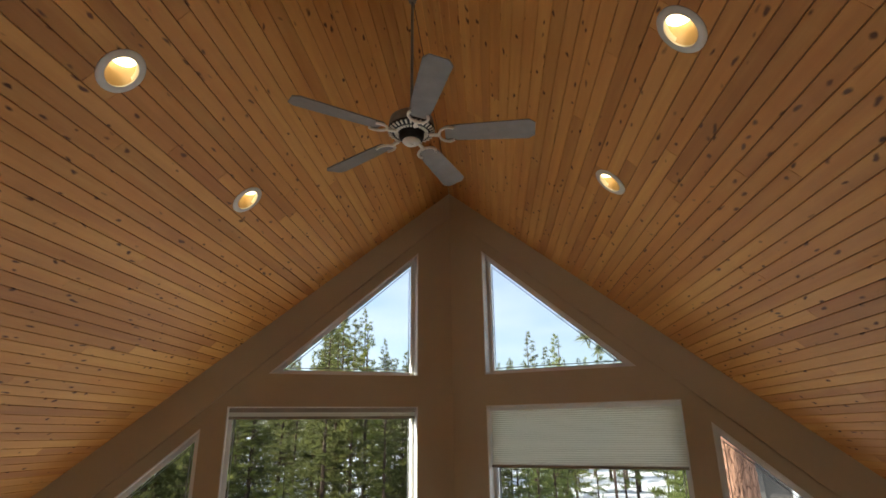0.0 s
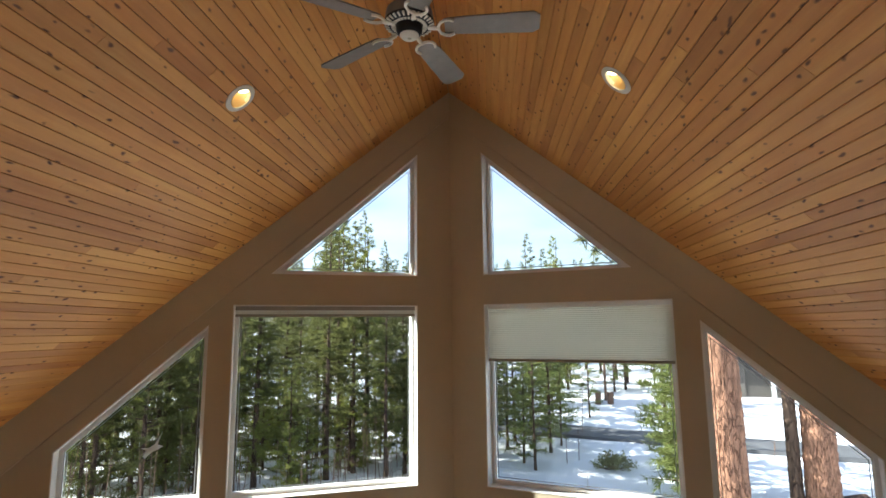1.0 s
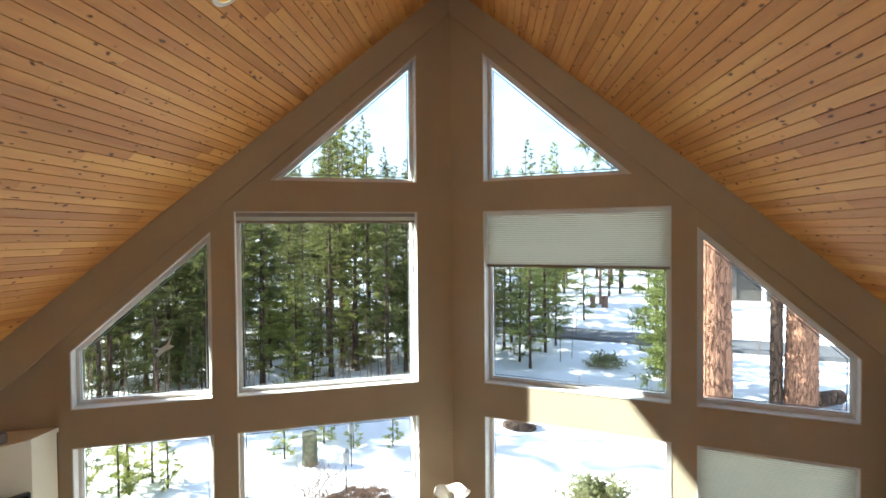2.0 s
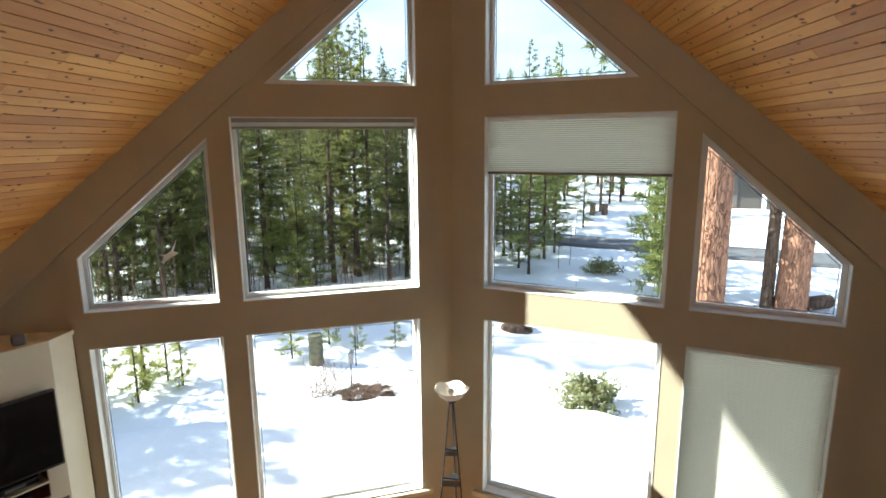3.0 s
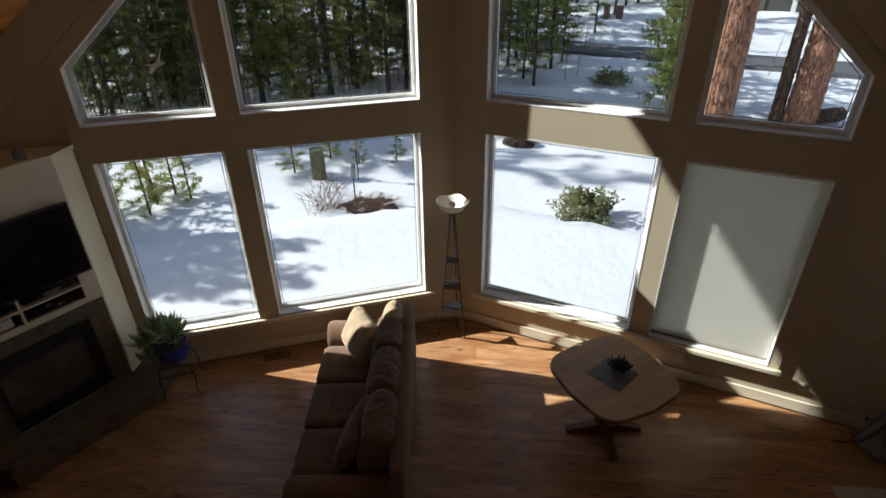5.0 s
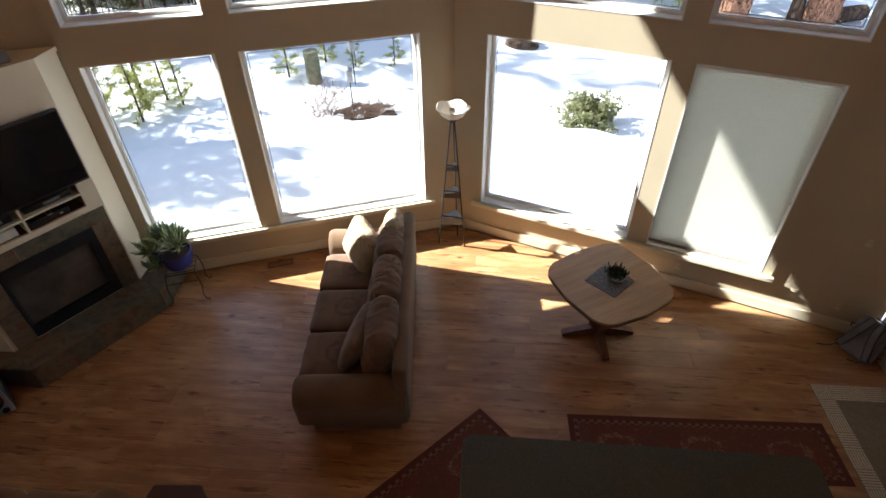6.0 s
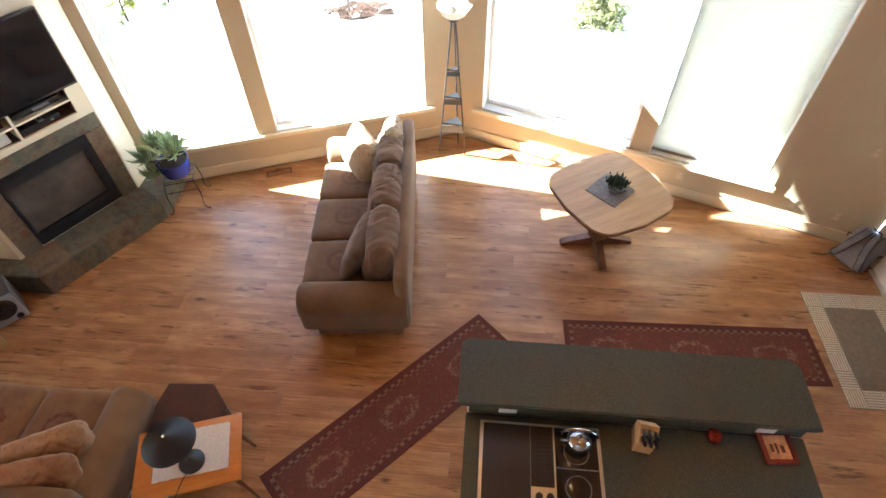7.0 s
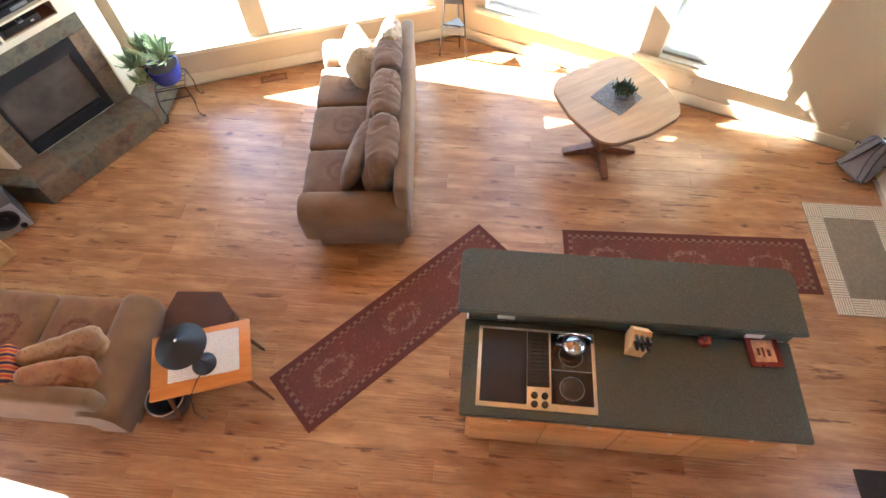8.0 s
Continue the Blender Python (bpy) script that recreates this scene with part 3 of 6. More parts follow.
def ceiling_boards(s):
    """Tongue-and-groove boards along the ridge, chamfered at each joint, cut out round the downlights."""
    rng = random.Random(3 + s)
    bw, sl, half = 0.0779, math.hypot(1, PITCH), 0.0745
    down, up = Vector((s / sl, 0, -PITCH / sl)), Vector((s * PITCH / sl, 0, 1 / sl))
    bm = bmesh.new()
    origin = Vector((XC, 0, RIDGE))
    holes = [(abs(x - XC) * sl, y) for x, y in DOWNLIGHTS if (x - XC) * s > 0]
    cut = lambda t: YC - SA / CA * (t / sl) + 0.64

    def board(t0, t1, y0, y1, g0=0.0010, g1=0.0010):
        ends = []
        for t, h in ((t0 + g0, 0.024), (t0 + g0, 0.004), (t0 + g0 + 0.0026, 0.0), (t1 - g1 - 0.0026, 0.0), (t1 - g1, 0.004), (t1 - g1, 0.024)):
            a = max(y0 + 0.0008, YB - 0.1)
            b = min(y1 - 0.0008, cut(t))
            ends.append((origin + down * t + up * h + Vector((0, a, 0)), origin + down * t + up * h + Vector((0, max(b, a + 0.001), 0))))
        va, vb = [bm.verts.new(p) for p, _ in ends], [bm.verts.new(q) for _, q in ends]
        for j in range(6):
            k = (j + 1) % 6
            bm.faces.new((va[j], va[k], vb[k], vb[j]))
        bm.faces.new(va)
        bm.faces.new(vb[::-1])

    for i in range(77):
        t0, t1 = i * bw, (i + 1) * bw
        y = YB - rng.uniform(0, 3.0)
        while y < cut(t1):
            y2 = y + rng.uniform(2.4, 4.2)
            spans = [(y, y2)]
            for tc, yc in holes:
                if t0 < tc + half and t1 > tc - half:
                    out = []
                    for a, b in spans:
                        if a < yc + half and b > yc - half:
                            if a < yc - half - 0.002:
                                out.append((a, yc - half))
                            if b > yc + half + 0.002:
                                out.append((yc + half, b))
                            for p, q in ((t0, min(t1, tc - half)), (max(t0, tc + half), t1)):
                                if q - p > 0.008:
                                    board(p, q, max(a, yc - half), min(b, yc + half))
                        else:
                            out.append((a, b))
                    spans = out
            for a, b in spans:
                board(t0, t1, a, b)
            y = y2
    return bm


for s, side in ((-1, "west"), (1, "east")):
    solid("ceiling_" + side, ceiling_boards(s), CEILING_WOOD, "sloping ceiling of knotty varnished pine boards", "ceiling", "structure")
    bm = bmesh.new()
    x1 = XC + s * (4.365 + 0.5)
    z1 = RIDGE + 0.15 - PITCH * 4.865
    yc = lambda x: YC - SA / CA * abs(x - XC) + 0.66
    v = []
    for dz in (0.0, 0.25):
        for x, z in ((XC, RIDGE + 0.15), (x1, z1)):
            v.append([bm.verts.new((x, y, z + dz)) for y in (YB - 0.4, yc(x))])
    for quad in ((v[0], v[1]), (v[2], v[3]), (v[0], v[2]), (v[1], v[3])):
        bm.faces.new((quad[0][0], quad[0][1], quad[1][1], quad[1][0]))
    for e in (0, 1):
        bm.faces.new((v[0][e], v[1][e], v[3][e], v[2][e]))
    solid("roof_" + side, bm, SHINGLE, "roof deck over the pine ceiling", "roof", "structure")

FLOOR_EDGE = [(-1, 0, -XL), (1, 0, XR), (0, -1, -YB), (-SA, CA, -SA * XC + CA * YC), (SA, CA, SA * XC + CA * YC)]
room = clip([(-20, -20), (20, -20), (20, 20), (-20, 20)], FLOOR_EDGE)
solid("floor_slab", prism(bmesh.new(), room, -0.35, -0.014), SHINGLE, "subfloor under the wooden planks", "floor", "structure")

# ---------------------------------------------------------------- outdoors
def ground_height(x, y):
    q = abs(x - XC)
    d = (y - (YC - SA / CA * q)) * CA
    t = max(0.0, min(1.0, (d - 3.95) / 0.4))
    step = -0.28 - 0.30 * t * t * (3 - 2 * t)
    far = max(0.0, math.hypot(x, y) - 26.0)
    rise = 2.2 * (1 - math.exp(-far / 60.0))
    amp = 0.25 + 0.75 * t
    p = Vector((x, y, 0))
    return step + rise + amp * (0.16 * noise.noise(p * 0.23) + 0.06 * noise.noise(p * 0.9)) + 0.012 * noise.noise(p * 2.9)


def spread(lo, hi, step, far):
    xs = list(np.arange(lo, hi + 1e-6, step))
    a, b, st = lo, hi, step
    left, right = [], []
    while b < far:
        st *= 1.22
        b += st
        a -= st
        right.append(b)
        left.append(a)
    return left[::-1] + xs + right


def ground():
    xs, ys = spread(-16, 16, 0.28, 900), spread(3, 28, 0.28, 900)
    verts = [(x, y, ground_height(x, y)) for y in ys for x in xs]
    n = len(xs)
    faces = [(j * n + i, j * n + i + 1, (j + 1) * n + i + 1, (j + 1) * n + i) for j in range(len(ys) - 1) for i in range(n - 1)]
    me = bpy.data.meshes.new("ground")
    me.from_pydata(verts, [], faces)
    me.materials.append(SNOW)
    me.shade_smooth()
    return tagged(new("ground", me), "sunlit snow with blue tree shadows and scattered needles", "snow", kind="structure")


ground()
road = bmesh.new()
line = [(-12, 34.0), (-3, 30.6), (5.3, 27.2), (13.1, 23.4), (24, 18.5), (40, 12)]
rows_v = []
for i, (x, y) in enumerate(line):
    rows_v.append([road.verts.new((x + 0.46 * o, y + 0.88 * o, ground_height(x, y) + 0.10 + dz)) for o, dz in ((-1.25, 0), (1.25, 0))])
for a, b in zip(rows_v, rows_v[1:]):
    road.faces.new((a[0], b[0], b[1], a[1]))
bmesh.ops.extrude_face_region(road, geom=road.faces[:])
for v in road.verts[:len(line) * 2]:
    v.co.z -= 0.4
solid("road", road, ASPHALT, "cleared grey asphalt lane through the snow", "road", "structure")


def pydata(name, verts, faces, mat, parent, label="", smooth=False):
    me = bpy.data.meshes.new(name)
    me.from_pydata(verts, [], faces)
    me.materials.append(mat)
    if smooth:
        me.shade_smooth()
    ob = new(name, me)
    ob.parent = parent
    return tagged(ob, label)


def trunk_mesh(h, r, rng, seg=9, rings=14, lean=0.02):
    bm = bmesh.new()
    prev, ax, ay = None, rng.uniform(-lean, lean), rng.uniform(-lean, lean)
    for i in range(rings + 1):
        t = i / rings
        rr = r * (1 - t) ** 0.85 * (1 + 0.5 * max(0, 0.06 - t) / 0.06) + 0.008
        z = t * h - 0.5 * (i == 0)
        cx, cy = ax * z + 0.05 * r * math.sin(t * 9), ay * z + 0.05 * r * math.cos(t * 7)
        ring = [bm.verts.new((cx + rr * math.cos(2 * math.pi * k / seg), cy + rr * math.sin(2 * math.pi * k / seg), z)) for k in range(seg)]
        if prev:
            for k in range(seg):
                bm.faces.new((prev[k], prev[(k + 1) % seg], ring[(k + 1) % seg], ring[k]))
        prev = ring
    bm.faces.new(prev)
    return bm


def sprays(rng, verts, faces, at, way, length, size, count):
    """Needle tufts along one limb: thin blades that fan out."""
    for i in range(count):
        t = (i + rng.random()) / count
        p = at + way * (length * t)
        for _ in range(5):
            d = (way * 0.7 + Vector((rng.gauss(0, 0.55), rng.gauss(0, 0.55), rng.gauss(0.12, 0.4)))).normalized()
            side = d.cross(Vector((rng.random() - 0.5, rng.random() - 0.5, 1))).normalized() * size * 0.07
            k = len(verts)
            ln = size * rng.uniform(0.7, 1.3)
            verts += [p - side, p + side, p + d * ln * 0.6 + side * 1.1, p + d * ln]
            faces.append((k, k + 1, k + 2, k + 3))


def conifer(h, r, clear, width, seed, needle, limbs=70, size=0.34, name="pine_tree", label=""):
    """A pine or fir: tapered trunk, whorled limbs, crown of needle sprays."""
    rng = random.Random(seed)
    tree = thing(name, label, "tree")
    part("trunk", trunk_mesh(h, r, rng), DARK_BARK, tree)
    verts, faces = [], []
    wood_v = bmesh.new()
    for i in range(limbs):
        t = clear + (1 - clear) * ((i + rng.random()) / limbs) ** 0.9
        z = t * h
        a = rng.uniform(0, 2 * math.pi)
        rel = (t - clear) / (1 - clear)
        ln = width * (1 - rel) ** 0.88 * rng.uniform(0.5, 1.35) * min(1.0, 0.55 + rel * 3.0) + 0.10
        way = Vector((math.cos(a), math.sin(a), rng.uniform(-0.25, 0.2) + 0.30 * rel)).normalized()
        at = Vector((0, 0, z))
        if ln > 0.5:
            rod(wood_v, at, at + way * ln * 0.9, 0.018 + 0.006 * ln, 4, 0.005)
        fine = size * (1 - 0.45 * rel)
        sprays(rng, verts, faces, at + way * ln * 0.18, way, ln * 0.85, fine, max(3, int(ln / fine * 2.6)))
        for _ in range(2):
            sub = (way + Vector((rng.gauss(0, 0.5), rng.gauss(0, 0.5), rng.gauss(0, 0.15)))).normalized()
            sprays(rng, verts, faces, at + way * ln * rng.uniform(0.35, 0.7), sub, ln * 0.45, fine, max(2, int(ln / fine * 1.1)))
    part("limb", wood_v, DARK_BARK, tree)["kind"] = "stuff"
    pydata("crown", verts, faces, needle, tree)["kind"] = "stuff"
    return tree


def stand_at(x, y, turn=0.0, scale=1.0):
    return Matrix.Translation((x, y, ground_height(x, y) - 0.05)) @ Matrix.Rotation(turn, 4, "Z") @ Matrix.Scale(scale, 4)


KINDS = [
    conifer(13.0, 0.12, 0.14, 1.9, 11, NEEDLE_DARK, 120, 0.30, "pine_tree", "tall dark green forest pine in snow"),
    conifer(11.0, 0.13, 0.08, 1.5, 12, NEEDLE_LIGHT, 120, 0.28, "pine_tree", "slim yellow-green forest pine in snow"),
    conifer(14.5, 0.13, 0.30, 2.1, 13, NEEDLE_DARK, 90, 0.36, "pine_tree", "tall forest pine with bare lower trunk"),
    conifer(6.5, 0.08, 0.05, 1.2, 14, NEEDLE_DARK, 90, 0.26, "pine_tree", "young dark green pine in snow"),
    conifer(3.0, 0.05, 0.04, 0.95, 15, NEEDLE_LIGHT, 60, 0.24, "pine_tree", "bushy yellow-green young pine in snow"),
    conifer(1.7, 0.022, 0.06, 0.36, 16, NEEDLE_YOUNG, 30, 0.13, "pine_sapling", "thin yellow-green pine sapling in snow"),
    conifer(6.2, 0.07, 0.10, 1.25, 18, NEEDLE_MID, 52, 0.26, "pine_tree", "airy young green pine in snow"),
    conifer(13.0, 0.12, 0.14, 1.9, 21, NEEDLE_DARK, 95, 0.38, "pine_tree", "tall dark green pine deep in the wood"),
    conifer(11.0, 0.12, 0.10, 1.5, 22, NEEDLE_LIGHT, 95, 0.36, "pine_tree", "yellow-green pine deep in the wood"),
    conifer(5.6, 0.07, 0.03, 1.55, 31, NEEDLE_MID, 120, 0.26, "pine_tree", "full bushy green pine in snow"),
]


def plant(kind, x, y, scale=1.0, turn=None, used=set()):
    turn = random.uniform(0, 6.28) if turn is None else turn
    ob = KINDS[kind]
    m = stand_at(x, y, turn, scale)
    if kind in used:
        c = copy_thing(ob, Matrix())
        c.matrix_basis = m
        return c
    used.add(kind)
    ob.matrix_basis = m
    return ob


HEIGHTS = (13.0, 11.0, 14.5, 6.5, 3.0, 1.7, 6.2, 13.0, 11.0, 5.6)
random.seed(5)
# the trees whose places can be told
for kind, x, y, sc in ((2, -8.0, 17.2, 0.55), (2, -7.5, 17.6, 0.57), (0, -5.6, 19.0, 0.72), (2, -4.9, 19.9, 0.62), (0, -3.5, 18.6, 0.58), (0, -2.7, 19.5, 0.55),
                       (4, -5.9, 16.2, 0.75), (3, -10.2, 16.0, 1.0), (0, -10.8, 18.2, 0.6), (3, -11.4, 15.6, 0.9), (3, -9.0, 16.8, 0.8), (1, -5.0, 22.5, 0.85),
                       (6, 1.15, 21.4, 0.62), (6, 2.3, 23.0, 0.85), (6, 1.7, 24.0, 0.8), (6, 0.6, 23.5, 0.8), (6, 1.0, 25.5, 0.9), (9, 5.35, 16.6, 0.92), (6, 5.9, 18.4, 1.0), (6, 3.2, 30.5, 0.8), (6, 5.2, 31.0, 0.7),
                       (6, 1.5, 20.6, 0.72), (6, 2.6, 26.5, 1.0), (6, 1.9, 28.0, 1.15), (6, 2.9, 24.6, 0.62), (6, 5.35, 16.2, 0.8), (6, 6.1, 19.5, 1.1), (6, 6.5, 22.0, 1.15), (6, 8.6, 40.5, 1.0), (6, 9.6, 41.5, 1.2), (6, 4.4, 40.5, 1.1), (6, 5.6, 42.0, 1.2),
                       (5, -6.75, 9.4, 0.85), (5, -7.2, 10.3, 1.0), (5, -6.75, 10.4, 0.85), (5, -4.6, 11.9, 0.8), (5, -2.3, 12.8, 0.6), (5, -3.2, 12.6, 0.55), (5, -7.35, 8.6, 0.8), (5, -4.0, 12.9, 0.8), (5, -6.9, 9.9, 0.9), (5, -6.3, 10.2, 0.75), (5, -7.6, 9.6, 1.0)):
    plant(kind, x, y, sc)
for kind, d, az, top in ((7, 33.0, 4.0, 9.3), (8, 37.0, 6.6, 9.0), (7, 36.0, 5.6, 7.8), (7, 50.0, 12.2, 9.2), (7, 47.0, 13.2, 8.8), (7, 55.0, 10.8, 8.0)):
    plant(kind, d * math.sin(radians(az)), d * math.cos(radians(az)), (4.9 + d * math.tan(radians(top))) / HEIGHTS[kind])
# the wood behind them
count = 0
while count < 140:
    d = 19 + 55 * random.random() ** 1.1
    az = random.uniform(-42, 4.5)
    x, y = d * math.sin(radians(az)), d * math.cos(radians(az))
    if x > 0.2 and y < 30:
        continue
    if d < 60 and az > 0.5:
        continue
    top = random.uniform(11.0, 12.3) if -17 < az < -12.5 else random.uniform(4.5, 8.6)
    kind = random.choice((0, 0, 1, 1, 2, 2, 3)) if d < 33 else random.choice((7, 7, 8))
    plant(kind, x, y, min(1.25, (4.9 + d * math.tan(radians(top))) / HEIGHTS[kind]))
    count += 1
count = 0
while count < 95:
    d = random.uniform(42, 90)
    az = random.uniform(3, 40)
    x, y = d * math.sin(radians(az)), d * math.cos(radians(az))
    if 8 < az < 14 and d < 52:
        continue
    kind = random.choice((7, 7, 8))
    plant(kind, x, y, (3.0 + d * math.tan(radians(random.uniform(2.5, 8.0)))) / HEIGHTS[kind])
    count += 1
# young pines under the tall ones
for i in range(34):
    d = random.uniform(18.5, 30)
    az = radians(random.uniform(-39, -3))
    plant(4 if i % 3 else 6, d * math.sin(az), d * math.cos(az), random.uniform(0.55, 1.1) * (1.0 if i % 3 else 0.6))
# thin bare stems between the trunks
rng = random.Random(77)
under = bmesh.new()
for i in range(330):
    d = rng.uniform(14.5, 34)
    az = radians(rng.uniform(-40, -1.0) if i % 14 else rng.uniform(6, 34))
    x, y = d * math.sin(az), d * math.cos(az)
    foot = Vector((x, y, ground_height(x, y) - 0.1))
    tip = foot + Vector((rng.gauss(0, 0.15), rng.gauss(0, 0.15), rng.uniform(0.7, 2.8)))
    rod(under, foot, tip, 0.016, 4, 0.005)
    for _ in range(5):
        p = foot.lerp(tip, rng.uniform(0.25, 0.95))
        rod(under, p, p + Vector((rng.gauss(0, 0.22), rng.gauss(0, 0.22), rng.uniform(0.05, 0.3))), 0.007, 3, 0.002)
solid("undergrowth", under, TWIG, "thin bare brown saplings among forest trunks", "undergrowth", kind="stuff")
# unseen trees added west of the house only to shade the snow
for kind, x, y, sc in ((0, -13.2, 9.3, 0.46), (2, -15.5, 14.6, 0.9), (1, -13.0, 15.5, 0.9), (0, -19.0, 16.0, 1.0), (0, -17.0, 19.0, 1.0), (0, -12.4, 8.1, 0.50), (1, -11.6, 7.4, 0.5), (0, -10.2, 8.3, 0.40), (1, -11.0, 9.2, 0.50), (0, -9.7, 7.5, 0.34), (9, -11.0, 8.0, 1.0), (9, -12.3, 8.9, 1.05), (9, -10.5, 8.9, 0.9), (9, -9.6, 8.0, 0.72), (9, -9.0, 8.9, 0.62), (9, -13.0, 7.9, 1.1)):
    plant(kind, x, y, sc)


def ponderosa(x, y, r, h, lean, name, label, mat, limbs=()):
    """A great trunk with deep bark plates, and a few limbs high up."""
    bm = bmesh.new()
    seg, rings = 56, int(h / 0.07)
    prev = None
    for i in range(rings + 1):
        z = h * i / rings - 0.3
        rr = r * (1 - 0.35 * i / rings)
        ring = []
        for k in range(seg):
            a = 2 * math.pi * k / seg
            p = Vector((math.cos(a) * r * 15.0, math.sin(a) * r * 15.0, z * 4.6 + x))
            p += Vector((noise.noise(p * 0.6), noise.noise(p * 0.6 + Vector((9, 0, 0))), 0)) * 0.7
            dd = noise.voronoi(p)[0]
            depth = min(0.30, dd[1] - dd[0])
            q = rr * (0.94 + 0.16 * depth / 0.30 * 0.5) + 0.02 * noise.noise(p * 3)
            ring.append(bm.verts.new((lean * z + q * math.cos(a), q * math.sin(a), z)))
        if prev:
            for k in range(seg):
                bm.faces.new((prev[k], prev[(k + 1) % seg], ring[(k + 1) % seg], ring[k]))
        prev = ring
    bm.faces.new(prev)
    tree = thing(name, label, "tree", Matrix.Translation((x, y, ground_height(x, y))))
    part("trunk", bm, mat, tree)
    rng = random.Random(int(x * 100))
    verts, faces, wood_b = [], [], bmesh.new()
    for z, a, ln in limbs:
        at, way = Vector((lean * z, 0, z)), Vector((math.cos(a), math.sin(a), -0.12)).normalized()
        rod(wood_b, at, at + way * ln, 0.07, 6, 0.02)
        for _ in range(int(ln * 11)):
            t = rng.uniform(0.35, 1.0)
            sub = (way * 0.6 + Vector((rng.gauss(0, 0.6), rng.gauss(0, 0.6), rng.gauss(0, 0.5)))).normalized()
            sprays(rng, verts, faces, at + way * ln * t, sub, 0.55, 0.24, 13)
    if limbs:
        part("limb", wood_b, DARK_BARK, tree)["kind"] = "stuff"
        pydata("crown", verts, faces, NEEDLE_DARK, tree)["kind"] = "stuff"
    return tree


ponderosa(4.50, 11.45, 0.345, 13.0, 0.0, "ponderosa_pine", "massive orange-barked ponderosa pine trunk in snow", PONDEROSA,
          [(7.75, 3.0, 2.6), (7.2, 2.85, 2.2), (8.6, 2.9, 2.5), (8.7, 2.2, 2.0), (9.5, 3.4, 3.0), (10.2, 2.7, 2.8), (11.0, 0.4, 2.5), (11.6, 2.9, 2.5)])
ponderosa(8.55, 15.9, 0.42, 12.0, 0.015, "ponderosa_pine", "orange-barked ponderosa pine trunk in snow", PONDEROSA,
          [(8.5, 2.6, 3.0), (9.5, 3.6, 3.0), (10.5, 2.0, 2.6)])
ponderosa(8.0, 16.1, 0.17, 10.0, 0.0, "ponderosa_pine", "slim dark pine trunk in snow", DARK_BARK)
ponderosa(8.55, 17.2, 0.17, 10.0, 0.0, "ponderosa_pine", "slim dark pine trunk in snow", DARK_BARK)


def stump(x, y, r, h, label, mat=TWIG):
    bm = bmesh.new()
    lathe(bm, [(r * 1.25, -0.2), (r * 1.05, 0.15 * h), (r, 0.6 * h), (r * 0.95, h), (r * 0.5, h * 1.01)], 14)
    for v in bm.verts:
        v.co += Vector((noise.noise(v.co * 6), noise.noise(v.co * 6 + Vector((5, 0, 0))), 0.6 * noise.noise(v.co * 4))) * r * 0.22
    solid("tree_stump", bm, mat, label, "stump", m=Matrix.Translation((x, y, ground_height(x, y))), smooth=True)


stump(6.5, 35.4, 0.18, 0.8, "pale cut stump standing in far snow")
stump(7.25, 35.4, 0.20, 0.7, "pale cut stump standing in far snow")
stump(-3.95, 11.7, 0.17, 0.70, "mossy grey stump beside small pines", MOSS)
bm = rod(bmesh.new(), (0, 0, -0.5), (0, 0, 7.0), 0.09, 10, 0.07)
solid("utility_pole", bm, TWIG, "brown wooden pole standing in far snow", "pole", m=Matrix.Translation((7.2, 36.6, ground_height(7.2, 36.6))))
bm = bmesh.new()
rod(bm, (-0.32, 0, 0.10), (0.40, 0.15, 0.16), 0.20, 12)
for v in bm.verts:
    v.co += Vector((0, noise.noise(v.co * 5), noise.noise(v.co * 4))) * 0.08
solid("fallen_log", bm, DARK_BARK, "dark snow-capped fallen log", "log", m=Matrix.Translation((9.6, 16.4, ground_height(9.6, 16.4) + 0.1)))
bm = bmesh.new()
bmesh.ops.create_icosphere(bm, subdivisions=3, radius=0.34)
for v in bm.verts:
    v.co = Vector((v.co.x * 1.3, v.co.y, v.co.z * 0.75)) * (1 + 0.25 * noise.noise(v.co * 4))
solid("rock", bm, DARK_BARK, "dark bare rock poking out of snow", "rock", smooth=True, m=Matrix.Translation((0.78, 14.2, ground_height(0.78, 14.2) + 0.02)))


